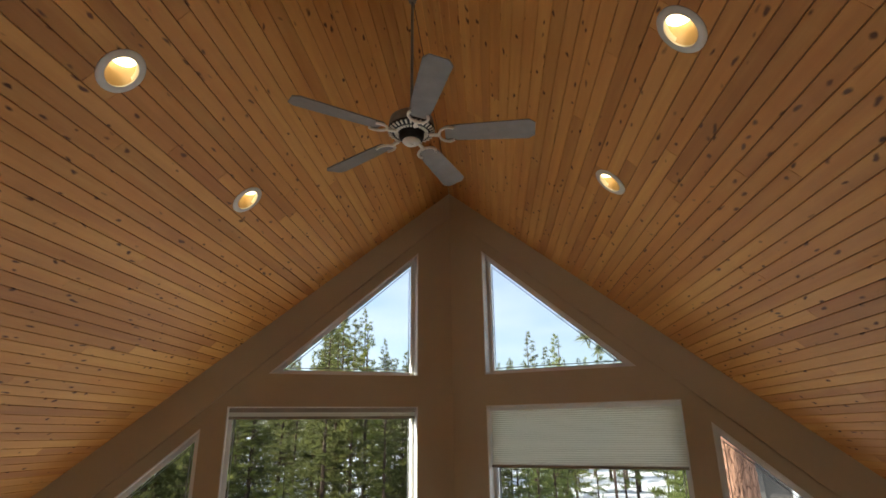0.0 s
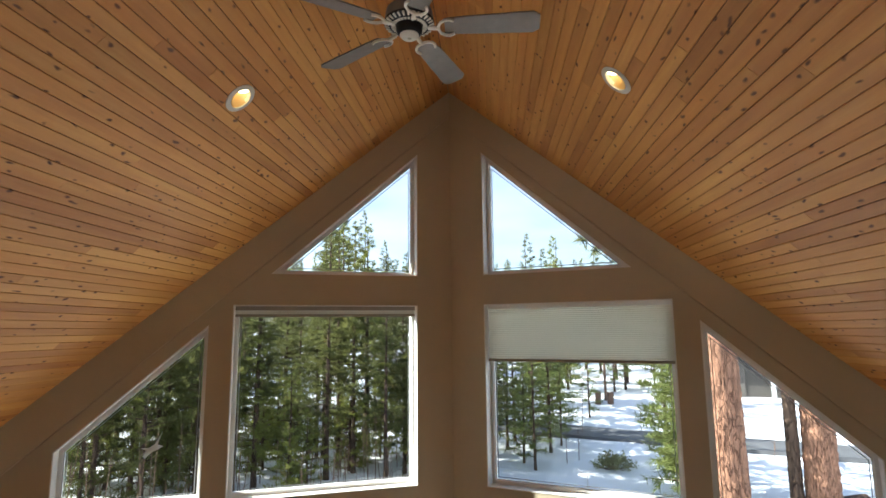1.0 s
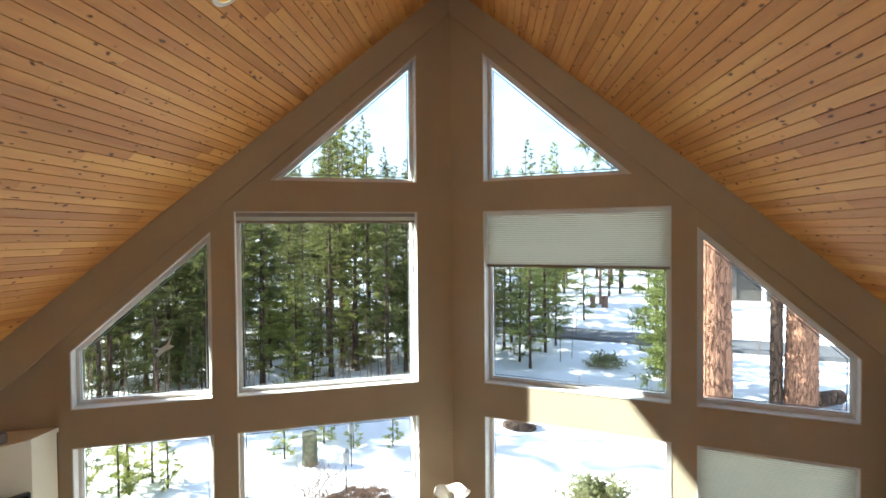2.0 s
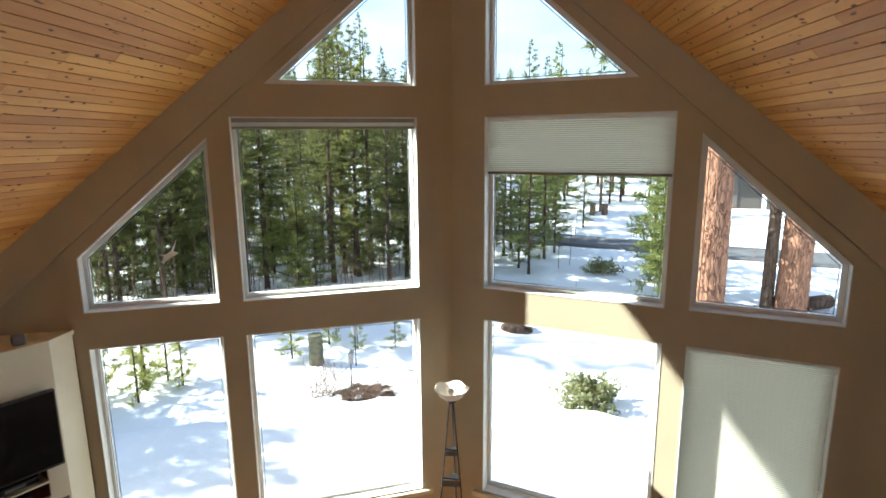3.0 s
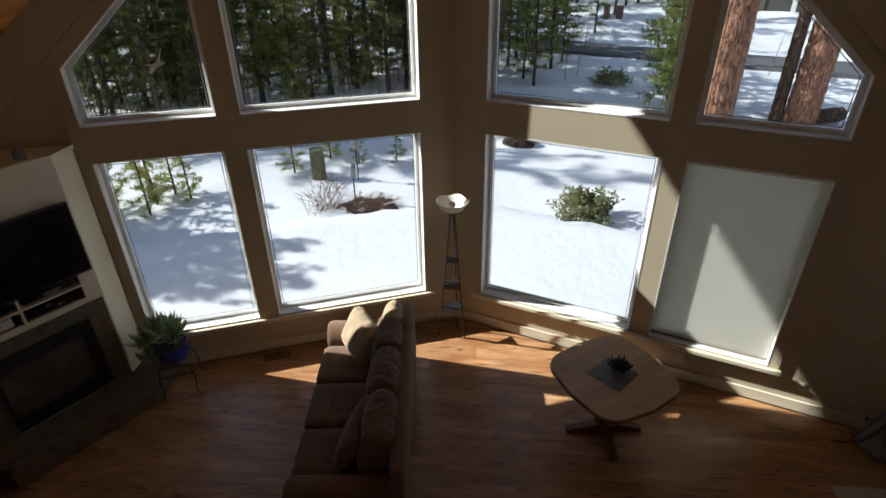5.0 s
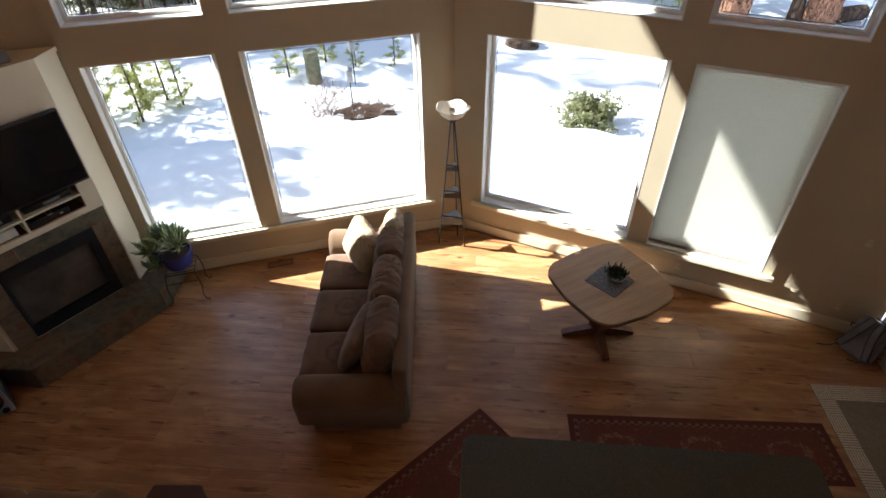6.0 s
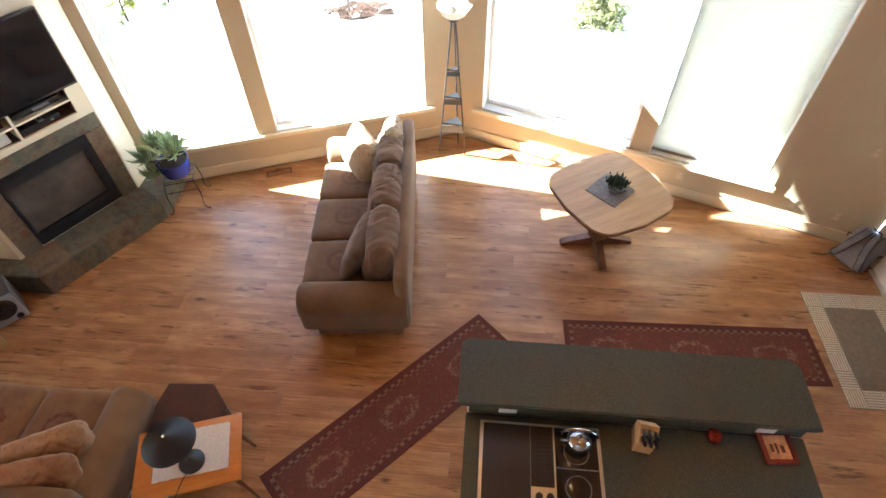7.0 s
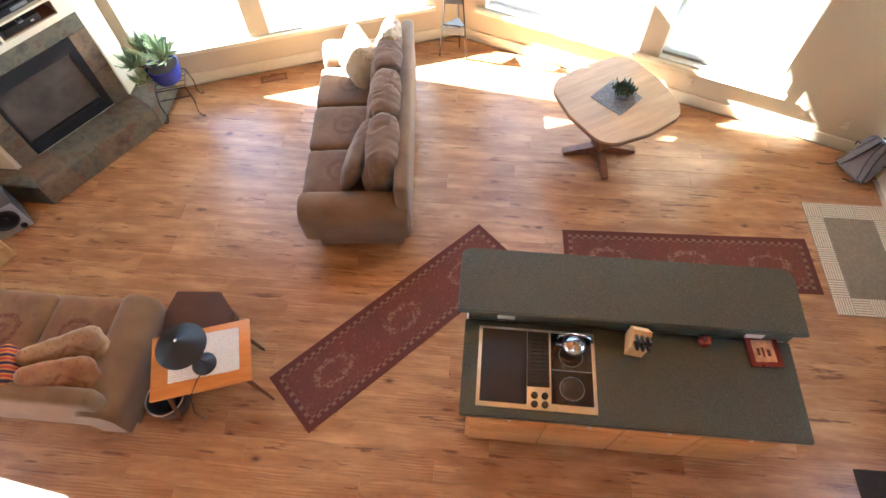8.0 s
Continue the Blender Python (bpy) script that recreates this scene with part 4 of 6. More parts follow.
def shrub(x, y, w, h, label, leaf=SHRUB_LEAF, n=420, seed=1):
    rng = random.Random(seed)
    ob = thing("shrub", label, "shrub", Matrix.Translation((x, y, ground_height(x, y))))
    verts, faces, stems = [], [], bmesh.new()
    for i in range(46):
        a, e = rng.uniform(0, 6.283), rng.uniform(0.25, 1.4)
        tip = Vector((math.cos(a) * math.cos(e) * w, math.sin(a) * math.cos(e) * w, math.sin(e) * h)) * rng.uniform(0.65, 1.0)
        if leaf:
            rod(stems, (0, 0, -0.05), tip, 0.012, 4, 0.004)
        else:
            foot = Vector((rng.gauss(0, w * 0.22), rng.gauss(0, w * 0.22), -0.05))
            rod(stems, foot, tip, 0.006, 4, 0.003)
            for _ in range(5):
                p = foot.lerp(tip, rng.uniform(0.35, 0.95))
                rod(stems, p, p + Vector((rng.gauss(0, w * 0.2), rng.gauss(0, w * 0.2), rng.uniform(0.02, h * 0.3))), 0.003, 3, 0.0015)
        for _ in range(n // 46 if leaf else 0):
            p = tip * rng.uniform(0.55, 1.05) + Vector((rng.gauss(0, 0.05), rng.gauss(0, 0.05), rng.gauss(0, 0.05)))
            for _ in range(3):
                d = Vector((rng.gauss(0, 1), rng.gauss(0, 1), rng.gauss(0.5, 0.8))).normalized() * 0.085
                sd = d.cross(Vector((rng.random(), rng.random(), rng.random()))).normalized() * 0.026
                k = len(verts)
                verts += [p, p + d * 0.5 + sd, p + d, p + d * 0.5 - sd]
                faces.append((k, k + 1, k + 2, k + 3))
    part("branches", stems, TWIG, ob)["kind"] = "stuff"
    if leaf:
        pydata("foliage", verts, faces, leaf, ob)["kind"] = "stuff"
    return ob


shrub(1.88, 9.85, 0.92, 0.60, "low wide olive-green leafy shrub in snow", n=900)
shrub(4.25, 20.8, 0.98, 0.62, "low olive-green shrub in far snow", n=500, seed=2)
shrub(-3.3, 10.0, 0.75, 0.85, "bare reddish twiggy shrub in snow", None, seed=3)
shrub(-2.55, 9.95, 0.75, 0.35, "low brown twiggy brush on bare ground", None, seed=4)
shrub(-2.2, 10.1, 0.6, 0.3, "low brown twiggy brush on bare ground", None, seed=6)
bm = bmesh.new()
bmesh.ops.create_grid(bm, x_segments=14, y_segments=14, size=0.8)
for v in list(bm.verts):
    if v.co.length > 0.8:
        v.co = v.co.normalized() * 0.8
    v.co *= 0.8 + 0.45 * noise.noise(Vector((math.atan2(v.co.y, v.co.x) * 1.6, 2.0, 0)))
    v.co.z = 0.035 * (1 - (v.co.length / 0.8) ** 2) + 0.05 * noise.noise(v.co * 5) - 0.04
bmesh.ops.extrude_face_region(bm, geom=bm.faces[:])
solid("bare_earth", bm, MULCH, "bare brown mulch melted out of snow", "earth", kind="stuff", m=Matrix.Translation((-2.45, 10.0, ground_height(-2.45, 10.0) + 0.015)))


def bird_feeder(x, y):
    f = thing("bird_feeder", "grey tube bird feeder on a thin post", "bird feeder", Matrix.Translation((x, y, ground_height(x, y))) @ Matrix.Scale(0.74, 4))
    part("post", rod(bmesh.new(), (0, 0, -0.3), (0, 0, 1.0), 0.018, 8), BLACK_METAL, f)
    part("tube", lathe(bmesh.new(), [(0.03, 1.0), (0.085, 1.02), (0.085, 1.3), (0.05, 1.32)], 14), GREY_PLASTIC, f)
    part("roof", lathe(bmesh.new(), [(0.105, 1.31), (0.10, 1.33), (0.01, 1.40)], 14), GREY_PLASTIC, f)


bird_feeder(-2.65, 9.85)
bird_feeder(-3.0, 11.6)


def cottage(x, y):
    """The grey building far behind the pines, with its roof and white porch post."""
    h = thing("garage_building", "grey-brown building under a dark roof beyond the road", "building", Matrix.Translation((x, y, ground_height(x, y))) @ Matrix.Rotation(radians(-24), 4, "Z"))
    part("wall", Box((-5, 0, -0.5), (5, 6, 2.9)), plain("grey_siding", (0.085, 0.075, 0.065), 0.8), h, smooth=False)
    part("roof", prism(bmesh.new(), [(-5.5, 2.75), (5.5, 2.75), (5.5, 2.9), (0, 5.0), (-5.5, 2.9)], -7, 0.9, Matrix.Rotation(radians(90), 4, "X")), SHINGLE, h, smooth=False)
    part("post", Box((0.8, -0.6, -0.5), (1.05, -0.35, 2.8)), WHITE, h, smooth=False)
    part("door", Box((-3.6, -0.06, 0), (-0.6, 0.0, 2.3), 0.02), plain("garage_door_paint", (0.12, 0.105, 0.09), 0.7), h, smooth=False)


cottage(16.8, 37.5)

# ---------------------------------------------------------------- fixtures on walls and ceiling
def recessed_light(x, y):
    """An upright can in the sloping ceiling: trim ring, slanting reflector, bulb face high inside."""
    s = -1 if x < XC else 1
    z = RIDGE - PITCH * abs(x - XC)
    tilt = Matrix.Rotation(s * math.atan(PITCH), 4, "Y")
    t = thing("recessed_light", "lit recessed downlight with a pale trim ring", "ceiling light", Matrix.Translation((x, y, z)) @ tilt, "recessed ceiling lights")
    part("trim_ring", lathe(bmesh.new(), [(0.073, 0.02), (0.074, -0.007), (0.098, -0.009), (0.108, -0.003), (0.108, 0.001), (0.073, 0.02)], 32, caps=False), RING, t, "pale metal trim ring")
    upright = tilt.inverted().to_3x3() @ Vector((0, 0, 1))
    can, seg, rings = bmesh.new(), 32, []
    for r, h in ((0.0735, 0.0), (0.073, 0.04), (0.070, 0.085), (0.062, 0.118), (0.002, 0.122)):
        rings.append([can.verts.new(Vector((r * math.cos(2 * math.pi * i / seg), r * math.sin(2 * math.pi * i / seg), 0)) + upright * h) for i in range(seg)])
    for a, b in zip(rings, rings[1:]):
        for i in range(seg):
            can.faces.new((a[i], a[(i + 1) % seg], b[(i + 1) % seg], b[i]))
    part("reflector", can, CAN, t, "warm cream reflector")
    up4 = Matrix.Translation(upright * 0.058) @ tilt.inverted()
    part("bulb", lathe(bmesh.new(), [(0.003, -0.010), (0.030, -0.008), (0.048, -0.002), (0.053, 0.008), (0.040, 0.03)], 24, up4), BULB, t, "lit frosted bulb")


CAN = plain("cream_can_reflector", (0.36, 0.235, 0.10), 0.35, vary=0.03)
RING = plain("pale_trim_ring", (0.62, 0.60, 0.54), 0.45, vary=0.03)
for x, y in DOWNLIGHTS:
    recessed_light(x, y)


def ceiling_fan(x, y, z):
    f = thing("ceiling_fan", "five-blade ceiling fan hanging from the pine ridge", "ceiling fan", Matrix.Translation((x, y, 0)))
    part("downrod", rod(bmesh.new(), (0, 0, z + 0.15), (0, 0, RIDGE - 0.012), 0.009, 12), BLADE, f, "long dark downrod")
    part("canopy", lathe(bmesh.new(), [(0.010, RIDGE - 0.05), (0.022, RIDGE - 0.045), (0.028, RIDGE - 0.02)], 24), BLADE, f)
    part("motor_housing", lathe(bmesh.new(), [(0.02, z + 0.125), (0.075, z + 0.115), (0.122, z + 0.08), (0.130, z + 0.04), (0.126, z + 0.02), (0.10, z + 0.005)], 36), BLADE, f, "dark bronze motor housing")
    vent = bmesh.new()
    lathe(vent, [(0.085, z + 0.004), (0.10, z - 0.012), (0.132, z + 0.006), (0.134, z + 0.016), (0.09, z + 0.02)], 36)
    part("vent_ring", vent, BLACK_METAL, f)
    fins = bmesh.new()
    for i in range(30):
        a = 2 * math.pi * i / 30
        box(fins, (0.074, -0.0050, -0.030), (0.130, 0.0050, -0.010), m=Matrix.Translation((0, 0, z)) @ Matrix.Rotation(a, 4, "Z") @ Matrix.Rotation(radians(-12), 4, "Y"))
    part("vent_fins", fins, NICKEL, f, "pewter vent fins")
    part("switch_housing", lathe(bmesh.new(), [(0.07, z), (0.070, z - 0.035), (0.062, z - 0.05), (0.05, z - 0.055)], 28), BLACK_METAL, f)
    part("cap", lathe(bmesh.new(), [(0.048, z - 0.053), (0.052, z - 0.060), (0.040, z - 0.074), (0.012, z - 0.078), (0.01, z - 0.086), (0.002, z - 0.088)], 28), PAPER, f, "pale round cap")
    for i in range(5):
        m = Matrix.Translation((0, 0, z - 0.015)) @ Matrix.Rotation(radians(72 * i + 0.5), 4, "Z")
        tilt = Matrix.Rotation(radians(-13), 4, "X")
        pts = [(0.19, -0.050), (0.205, -0.056), (0.30, -0.062), (0.655, -0.074), (0.69, -0.048), (0.695, 0.048), (0.66, 0.074), (0.30, 0.062), (0.205, 0.056), (0.19, 0.050)]
        bl = part("blade", prism(bmesh.new(), pts, -0.003, 0.004, m @ tilt), BLADE, f, "grey-brown flat blade", smooth=False)
        br = bmesh.new()
        bow = [(0.240, 0.046), (0.215, 0.056), (0.190, 0.052), (0.168, 0.036), (0.158, 0.012), (0.158, -0.012), (0.168, -0.036), (0.190, -0.052), (0.215, -0.056), (0.240, -0.046)]
        pipe(br, [m @ tilt @ Vector((x, y, -0.012)) for x, y in bow], 0.008, 6)
        rod(br, m @ Vector((0.10, 0, -0.006)), m @ Vector((0.160, 0, -0.012)), 0.011, 8)
        part("bracket", br, NICKEL, bl, "pewter scroll bracket")


ceiling_fan(XC, 2.72, 5.965)


def shade(s, u0, u1, z_top, z_bot, label, pleat=0.019, head=WHITE):
    """A cellular shade: headrail, pleated cloth, bottom rail."""
    m = wall_frame(s)
    t = thing("cellular_shade", label, "window shade")
    part("headrail", slab([[(u0, z_top - 0.045), (u1, z_top - 0.045), (u1, z_top - 0.004), (u0, z_top - 0.004)]], -0.10, -0.06, m), head, t, smooth=False)
    n = max(2, int((z_top - z_bot - 0.07) / pleat))
    prof = []
    for i in range(n * 2 + 1):
        prof.append((z_top - 0.046 - i * pleat / 2, 0.0 if i % 2 else -0.0045))
    bm = bmesh.new()
    rows_ = [[bm.verts.new((u, z, d - 0.07)) for z, d in prof] for u in (u0 + 0.004, u1 - 0.004)]
    back = [[bm.verts.new((u, z, -0.088 - d)) for z, d in prof] for u in (u0 + 0.004, u1 - 0.004)]
    for i in range(len(prof) - 1):
        for r in (rows_, back):
            bm.faces.new((r[0][i], r[1][i], r[1][i + 1], r[0][i + 1]))
    bmesh.ops.transform(bm, matrix=m, verts=bm.verts)
    part("fabric", bm, SHADE, t, "off-white pleated cloth", smooth=False)
    zb = prof[-1][0]
    part("bottom_rail", slab([[(u0, zb - 0.024), (u1, zb - 0.024), (u1, zb), (u0, zb)]], -0.094, -0.062, m), RAIL, t, "taupe bottom rail", smooth=False)


def pull_cord(s, u, z0, z1):
    t = thing("shade_cord", "thin white pull cord beside the lowered shade", "cord")
    m = wall_frame(s)
    part("cord", pipe(bmesh.new(), [m @ Vector((u, z0, -0.05)), m @ Vector((u - 0.004, (z0 + z1) / 2, -0.052)), m @ Vector((u, z1, -0.05))], 0.003, 6), WHITE, t)
    for z in (z0, z1):
        part("bracket", slab([[(u - 0.008, z - 0.016), (u + 0.03, z - 0.016), (u + 0.03, z + 0.016), (u - 0.008, z + 0.016)]], -0.056, -0.044, m), WHITE, t, smooth=False)


pull_cord(1, U4 - 0.035, 1.32, 2.44)
RAIL = plain("taupe_rail", (0.30, 0.25, 0.20), 0.5)
shade(1, U1 + 0.016, U2 - 0.016, 4.60, 4.025, "half-lowered off-white cellular window shade")
shade(1, U3 + 0.016, U4 - 0.016, 2.507, 0.49, "fully lowered off-white cellular window shade")
shade(-1, U1 + 0.016, U2 - 0.016, 4.60, 4.50, "raised cellular window shade, folded up", 0.019, RAIL)


def decal():
    """A white bird-shaped sticker on the glass."""
    outline = [(0, 0), (0.05, 0.03), (0.09, 0.10), (0.12, 0.16), (0.10, 0.10), (0.08, 0.03), (0.13, 0.01), (0.08, -0.02), (0.03, -0.04), (-0.03, -0.10), (-0.05, -0.08), (-0.02, -0.02), (-0.07, 0.0)]
    pts = [(2.80 - 0.9 * x, 3.33 + 0.9 * y) for x, y in outline]
    solid("window_decal", slab([pts], -0.1465, -0.1455, wall_frame(-1)), plain("white_decal", (0.80, 0.84, 0.85), 0.5), "white bird-shaped sticker on the glass", "sticker")


decal()


def outlet(m, label="beige wall outlet plate"):
    t = thing("wall_outlet", label, "outlet", m)
    part("plate", Box((-0.036, -0.058, 0), (0.036, 0.058, 0.006), 0.003), BEIGE, t)
    for dz in (-0.022, 0.022):
        part("socket", Box((-0.015, dz - 0.013, 0.006), (0.015, dz + 0.013, 0.0085), 0.002), TRIM, t)


for u, z in ((2.73, 0.28), (3.86, 0.31), (4.27, 0.30)):
    outlet(wall_frame(1) @ Matrix.Translation((u, z, -0.034)))
outlet(wall_frame(1) @ Matrix.Translation((4.22, 1.11, -0.034)), "beige wall switch plate")

# ---------------------------------------------------------------- the corner fireplace
FA, FQ = Vector((-3.46, 4.01)), Vector((-3.765, 4.198))
FE, FN = Vector((-0.524, -0.852)), Vector((0.852, -0.524))
HEARTH_Z, CHASE_Z = 0.26, 2.68


def face_frame(off=0.0):
    """(along the fireplace's face, height, towards the room) to the world."""
    o = FQ + FN * off
    return Matrix(((FE.x, 0, FN.x, o.x), (FE.y, 0, FN.y, o.y), (0, 1, 0, 0), (0, 0, 0, 1)))


def fireplace():
    t = thing("corner_fireplace", "cream corner fireplace with slate surround and media niche", "fireplace")
    fm = face_frame()
    end = FQ + FE * 1.30
    niche, fire = [(0.15, 1.31), (1.15, 1.31), (1.15, 1.575), (0.15, 1.575)], [(0.20, 0.285), (1.075, 0.285), (1.075, 1.10), (0.20, 1.10)]
    part("front", slab([[(0, 0.0), (1.30, 0.0), (1.30, CHASE_Z), (0, CHASE_Z)], niche, fire], -0.03, 0.0, fm), CREAM, t, smooth=False)
    part("side_panel", prism(bmesh.new(), [(FQ.x, FQ.y), (FQ.x - 0.004, 4.47), (FQ.x - 0.05, 4.45), (FQ.x - 0.045, FQ.y + 0.04)], 0, CHASE_Z), CREAM, t, smooth=False)
    part("side_panel", prism(bmesh.new(), [(end.x, end.y), (XL, end.y), (XL, end.y + 0.05), (end.x, end.y + 0.05)], 0, CHASE_Z), CREAM, t, smooth=False)
    ledge = [(FQ.x + 0.025, FQ.y - 0.03), (FQ.x + 0.025, 4.46), (XL + 0.005, 4.10), (XL + 0.005, end.y - 0.03), (end.x + 0.02, end.y - 0.03)]
    part("mantel_ledge", prism(bmesh.new(), ledge, CHASE_Z, CHASE_Z + 0.04), CREAM, t, smooth=False)
    nb = bmesh.new()
    box(nb, (0.13, 1.29, -0.40), (1.17, 1.31, -0.03))
    box(nb, (0.13, 1.575, -0.40), (1.17, 1.595, -0.03))
    box(nb, (0.13, 1.31, -0.40), (0.15, 1.575, -0.03))
    box(nb, (1.15, 1.31, -0.40), (1.17, 1.575, -0.03))
    box(nb, (0.13, 1.29, -0.42), (1.17, 1.595, -0.40))
    bmesh.ops.transform(nb, matrix=fm, verts=nb.verts)
    part("niche_lining", nb, DARK_TABLE_WOOD, t, "dark brown niche lining", smooth=False)
    part("shelf", slab([[(0.15, 1.44), (1.15, 1.44), (1.15, 1.458), (0.15, 1.458)]], -0.39, -0.002, fm), CREAM, t, smooth=False)
    part("divider", slab([[(0.655, 1.31), (0.675, 1.31), (0.675, 1.575), (0.655, 1.575)]], -0.39, -0.001, fm), CREAM, t, smooth=False)
    # slate round the firebox
    cols, rows_ = [0.02, 0.43, 0.85, 1.26], [(HEARTH_Z, 0.67), (0.67, 1.10)]
    for u0, u1 in ((0.02, 0.20), (1.075, 1.26)):
        for z0, z1 in rows_:
            part("tile", slab([[(u0 + 0.002, z0 + 0.002), (u1 - 0.002, z0 + 0.002), (u1 - 0.002, z1 - 0.002), (u0 + 0.002, z1 - 0.002)]], 0.0, 0.014, fm), SLATE, t, smooth=False)
    for u0, u1 in zip(cols, cols[1:]):
        part("tile", slab([[(u0 + 0.0015, 1.102), (u1 - 0.0015, 1.102), (u1 - 0.0015, 1.25), (u0 + 0.0015, 1.25)]], 0.0, 0.014, fm), SLATE, t, smooth=False)
    view = [(0.28, 0.42), (1.04, 0.42), (1.04, 0.965), (0.28, 0.965)]
    part("insert_frame", slab([fire, view], -0.05, 0.022, fm), BLACK_METAL, t, "black metal firebox frame", smooth=False)
    fb = slab([inset(view, -0.02)], -0.36, -0.34, fm)
    part("firebox", fb, plain("soot_black", (0.03, 0.026, 0.022), 0.9, vary=0.5, scale=7), t, smooth=False)
    # opaque smoky pane; its base colour is lifted to stand for the room's reflection
    part("fire_glass", slab([inset(view, -0.004)], -0.012, -0.007, fm), plain("fire_glass_with_reflection", (0.075, 0.068, 0.060), 0.22, vary=0.3, scale=4), t, "smoky glass with a grey-brown reflection in its colour", smooth=False)
    part("lower_grille", slab([[(0.26, 0.305), (1.02, 0.305), (1.02, 0.395), (0.26, 0.395)]], 0.0, 0.028, fm), BLACK_METAL, t, smooth=False)
    return t


fireplace()


def hearth():
    t = thing("hearth", "raised slate-tiled hearth in front of the fireplace", "hearth")
    B = FA + FE * 1.30
    body = [(FA.x, FA.y), (FA.x - 0.02, 4.575), (XL, 4.10), (XL, B.y), (B.x, B.y)]
    part("body", prism(bmesh.new(), body, 0, HEARTH_Z - 0.02), DARK_TABLE_WOOD, t, smooth=False)
    # top tiles in a row along the front, and at both ends
    o = FA
    fm = Matrix(((FE.x, FN.x, 0, o.x), (FE.y, FN.y, 0, o.y), (0, 0, 1, 0), (0, 0, 0, 1)))
    edges = [0.0, 0.33, 0.66, 0.98, 1.30]
    for a, b in zip(edges, edges[1:]):
        part("tile", prism(bmesh.new(), [(a + 0.003, -0.36), (b - 0.003, -0.36), (b - 0.003, 0.0), (a + 0.003, 0.0)], HEARTH_Z - 0.02, HEARTH_Z, fm), SLATE, t, smooth=False)
        part("tile", prism(bmesh.new(), [(a + 0.003, 0.0005), (b - 0.003, 0.0005), (b - 0.003, 0.014), (a + 0.003, 0.014)], 0.002, HEARTH_Z - 0.002, fm), SLATE, t, smooth=False)
    part("tile", prism(bmesh.new(), [(FA.x - 0.003, FA.y + 0.006), (FA.x - 0.022, 4.56), (-3.758, 4.46), (-3.758, 4.20)], HEARTH_Z - 0.02, HEARTH_Z), SLATE, t, smooth=False)
    part("tile", prism(bmesh.new(), [(FA.x + 0.001, FA.y), (FA.x + 0.012, FA.y), (FA.x - 0.008, 4.56), (FA.x - 0.019, 4.56)], 0.002, HEARTH_Z - 0.002), SLATE, t, smooth=False)
    part("tile", prism(bmesh.new(), [(B.x - 0.004, B.y + 0.003), (-4.44, 3.09), (XL, 3.09), (XL, B.y + 0.003)], HEARTH_Z - 0.02, HEARTH_Z), SLATE, t, smooth=False)
    part("tile", prism(bmesh.new(), [(B.x, B.y - 0.013), (B.x, B.y - 0.001), (XL, B.y - 0.001), (XL, B.y - 0.013)], 0.002, HEARTH_Z - 0.002), SLATE, t, smooth=False)


hearth()


def television():
    t = thing("television", "flat black television mounted above the fireplace niche", "television")
    fm = face_frame()
    b = Box((0.03, 1.60, 0.02), (1.26, 2.30, 0.075), 0.008)
    bmesh.ops.transform(b, matrix=fm, verts=b.verts)
    part("body", b, BLACK_PLASTIC, t)
    part("screen", slab([[(0.045, 1.625), (1.245, 1.625), (1.245, 2.285), (0.045, 2.285)]], 0.0755, 0.077, fm), BLACK_GLASS, t, "glossy black screen", smooth=False)
    part("wall_bracket", slab([[(0.45, 1.8), (0.85, 1.8), (0.85, 2.1), (0.45, 2.1)]], 0.0, 0.02, fm), BLACK_METAL, t, smooth=False)


television()


def device(name, label, category, lo, hi, mat, bits=()):
    t = thing(name, label, category)
    fm = face_frame()
    b = Box(lo, hi, 0.006)
    bmesh.ops.transform(b, matrix=fm, verts=b.verts)
    part("case", b, mat, t)
    for nm, l2, h2, m2 in bits:
        b = Box(l2, h2, 0.002)
        bmesh.ops.transform(b, matrix=fm, verts=b.verts)
        part(nm, b, m2, t)


device("media_player", "slim black media box in the niche", "media player", (0.20, 1.458, -0.30), (0.62, 1.515, -0.06), BLACK_PLASTIC, [("display", (0.30, 1.47, -0.06), (0.45, 1.50, -0.056), GREY_PLASTIC)])
device("game_console", "black set-top box in the niche", "set-top box", (0.28, 1.31, -0.30), (0.62, 1.37, -0.05), BLACK_PLASTIC, [("button", (0.34, 1.33, -0.05), (0.37, 1.345, -0.045), STEEL)])
device("remote_control", "grey remote control on the black box", "remote", (0.42, 1.37, -0.14), (0.47, 1.385, -0.03), GREY_PLASTIC, [("keypad", (0.428, 1.385, -0.12), (0.462, 1.388, -0.05), BLACK_PLASTIC)])
device("tissue_box", "white carton in the lower niche", "box", (0.74, 1.31, -0.28), (0.98, 1.40, -0.05), PAPER)
device("receiver", "black receiver in the upper niche", "receiver", (0.72, 1.458, -0.32), (1.1, 1.54, -0.05), BLACK_PLASTIC, [("dial", (0.80, 1.48, -0.05), (0.83, 1.51, -0.04), STEEL)])
bm = bmesh.new()
box(bm, (-0.05, -0.045, 0), (0.05, 0.045, 0.085), 0.012)
sp = thing("mantel_speaker", "small grey cube speaker on the ledge", "speaker", Matrix.Translation((-3.93, 4.08, CHASE_Z + 0.04)) @ Matrix.Rotation(radians(-40), 4, "Z"))
part("case", bm, GREY_PLASTIC, sp)
part("grille", lathe(bmesh.new(), [(0.034, 0), (0.034, 0.003), (0.01, 0.005)], 18, Matrix.Translation((0, -0.045, 0.043)) @ Matrix.Rotation(radians(90), 4, "X")), BLACK_PLASTIC, sp)

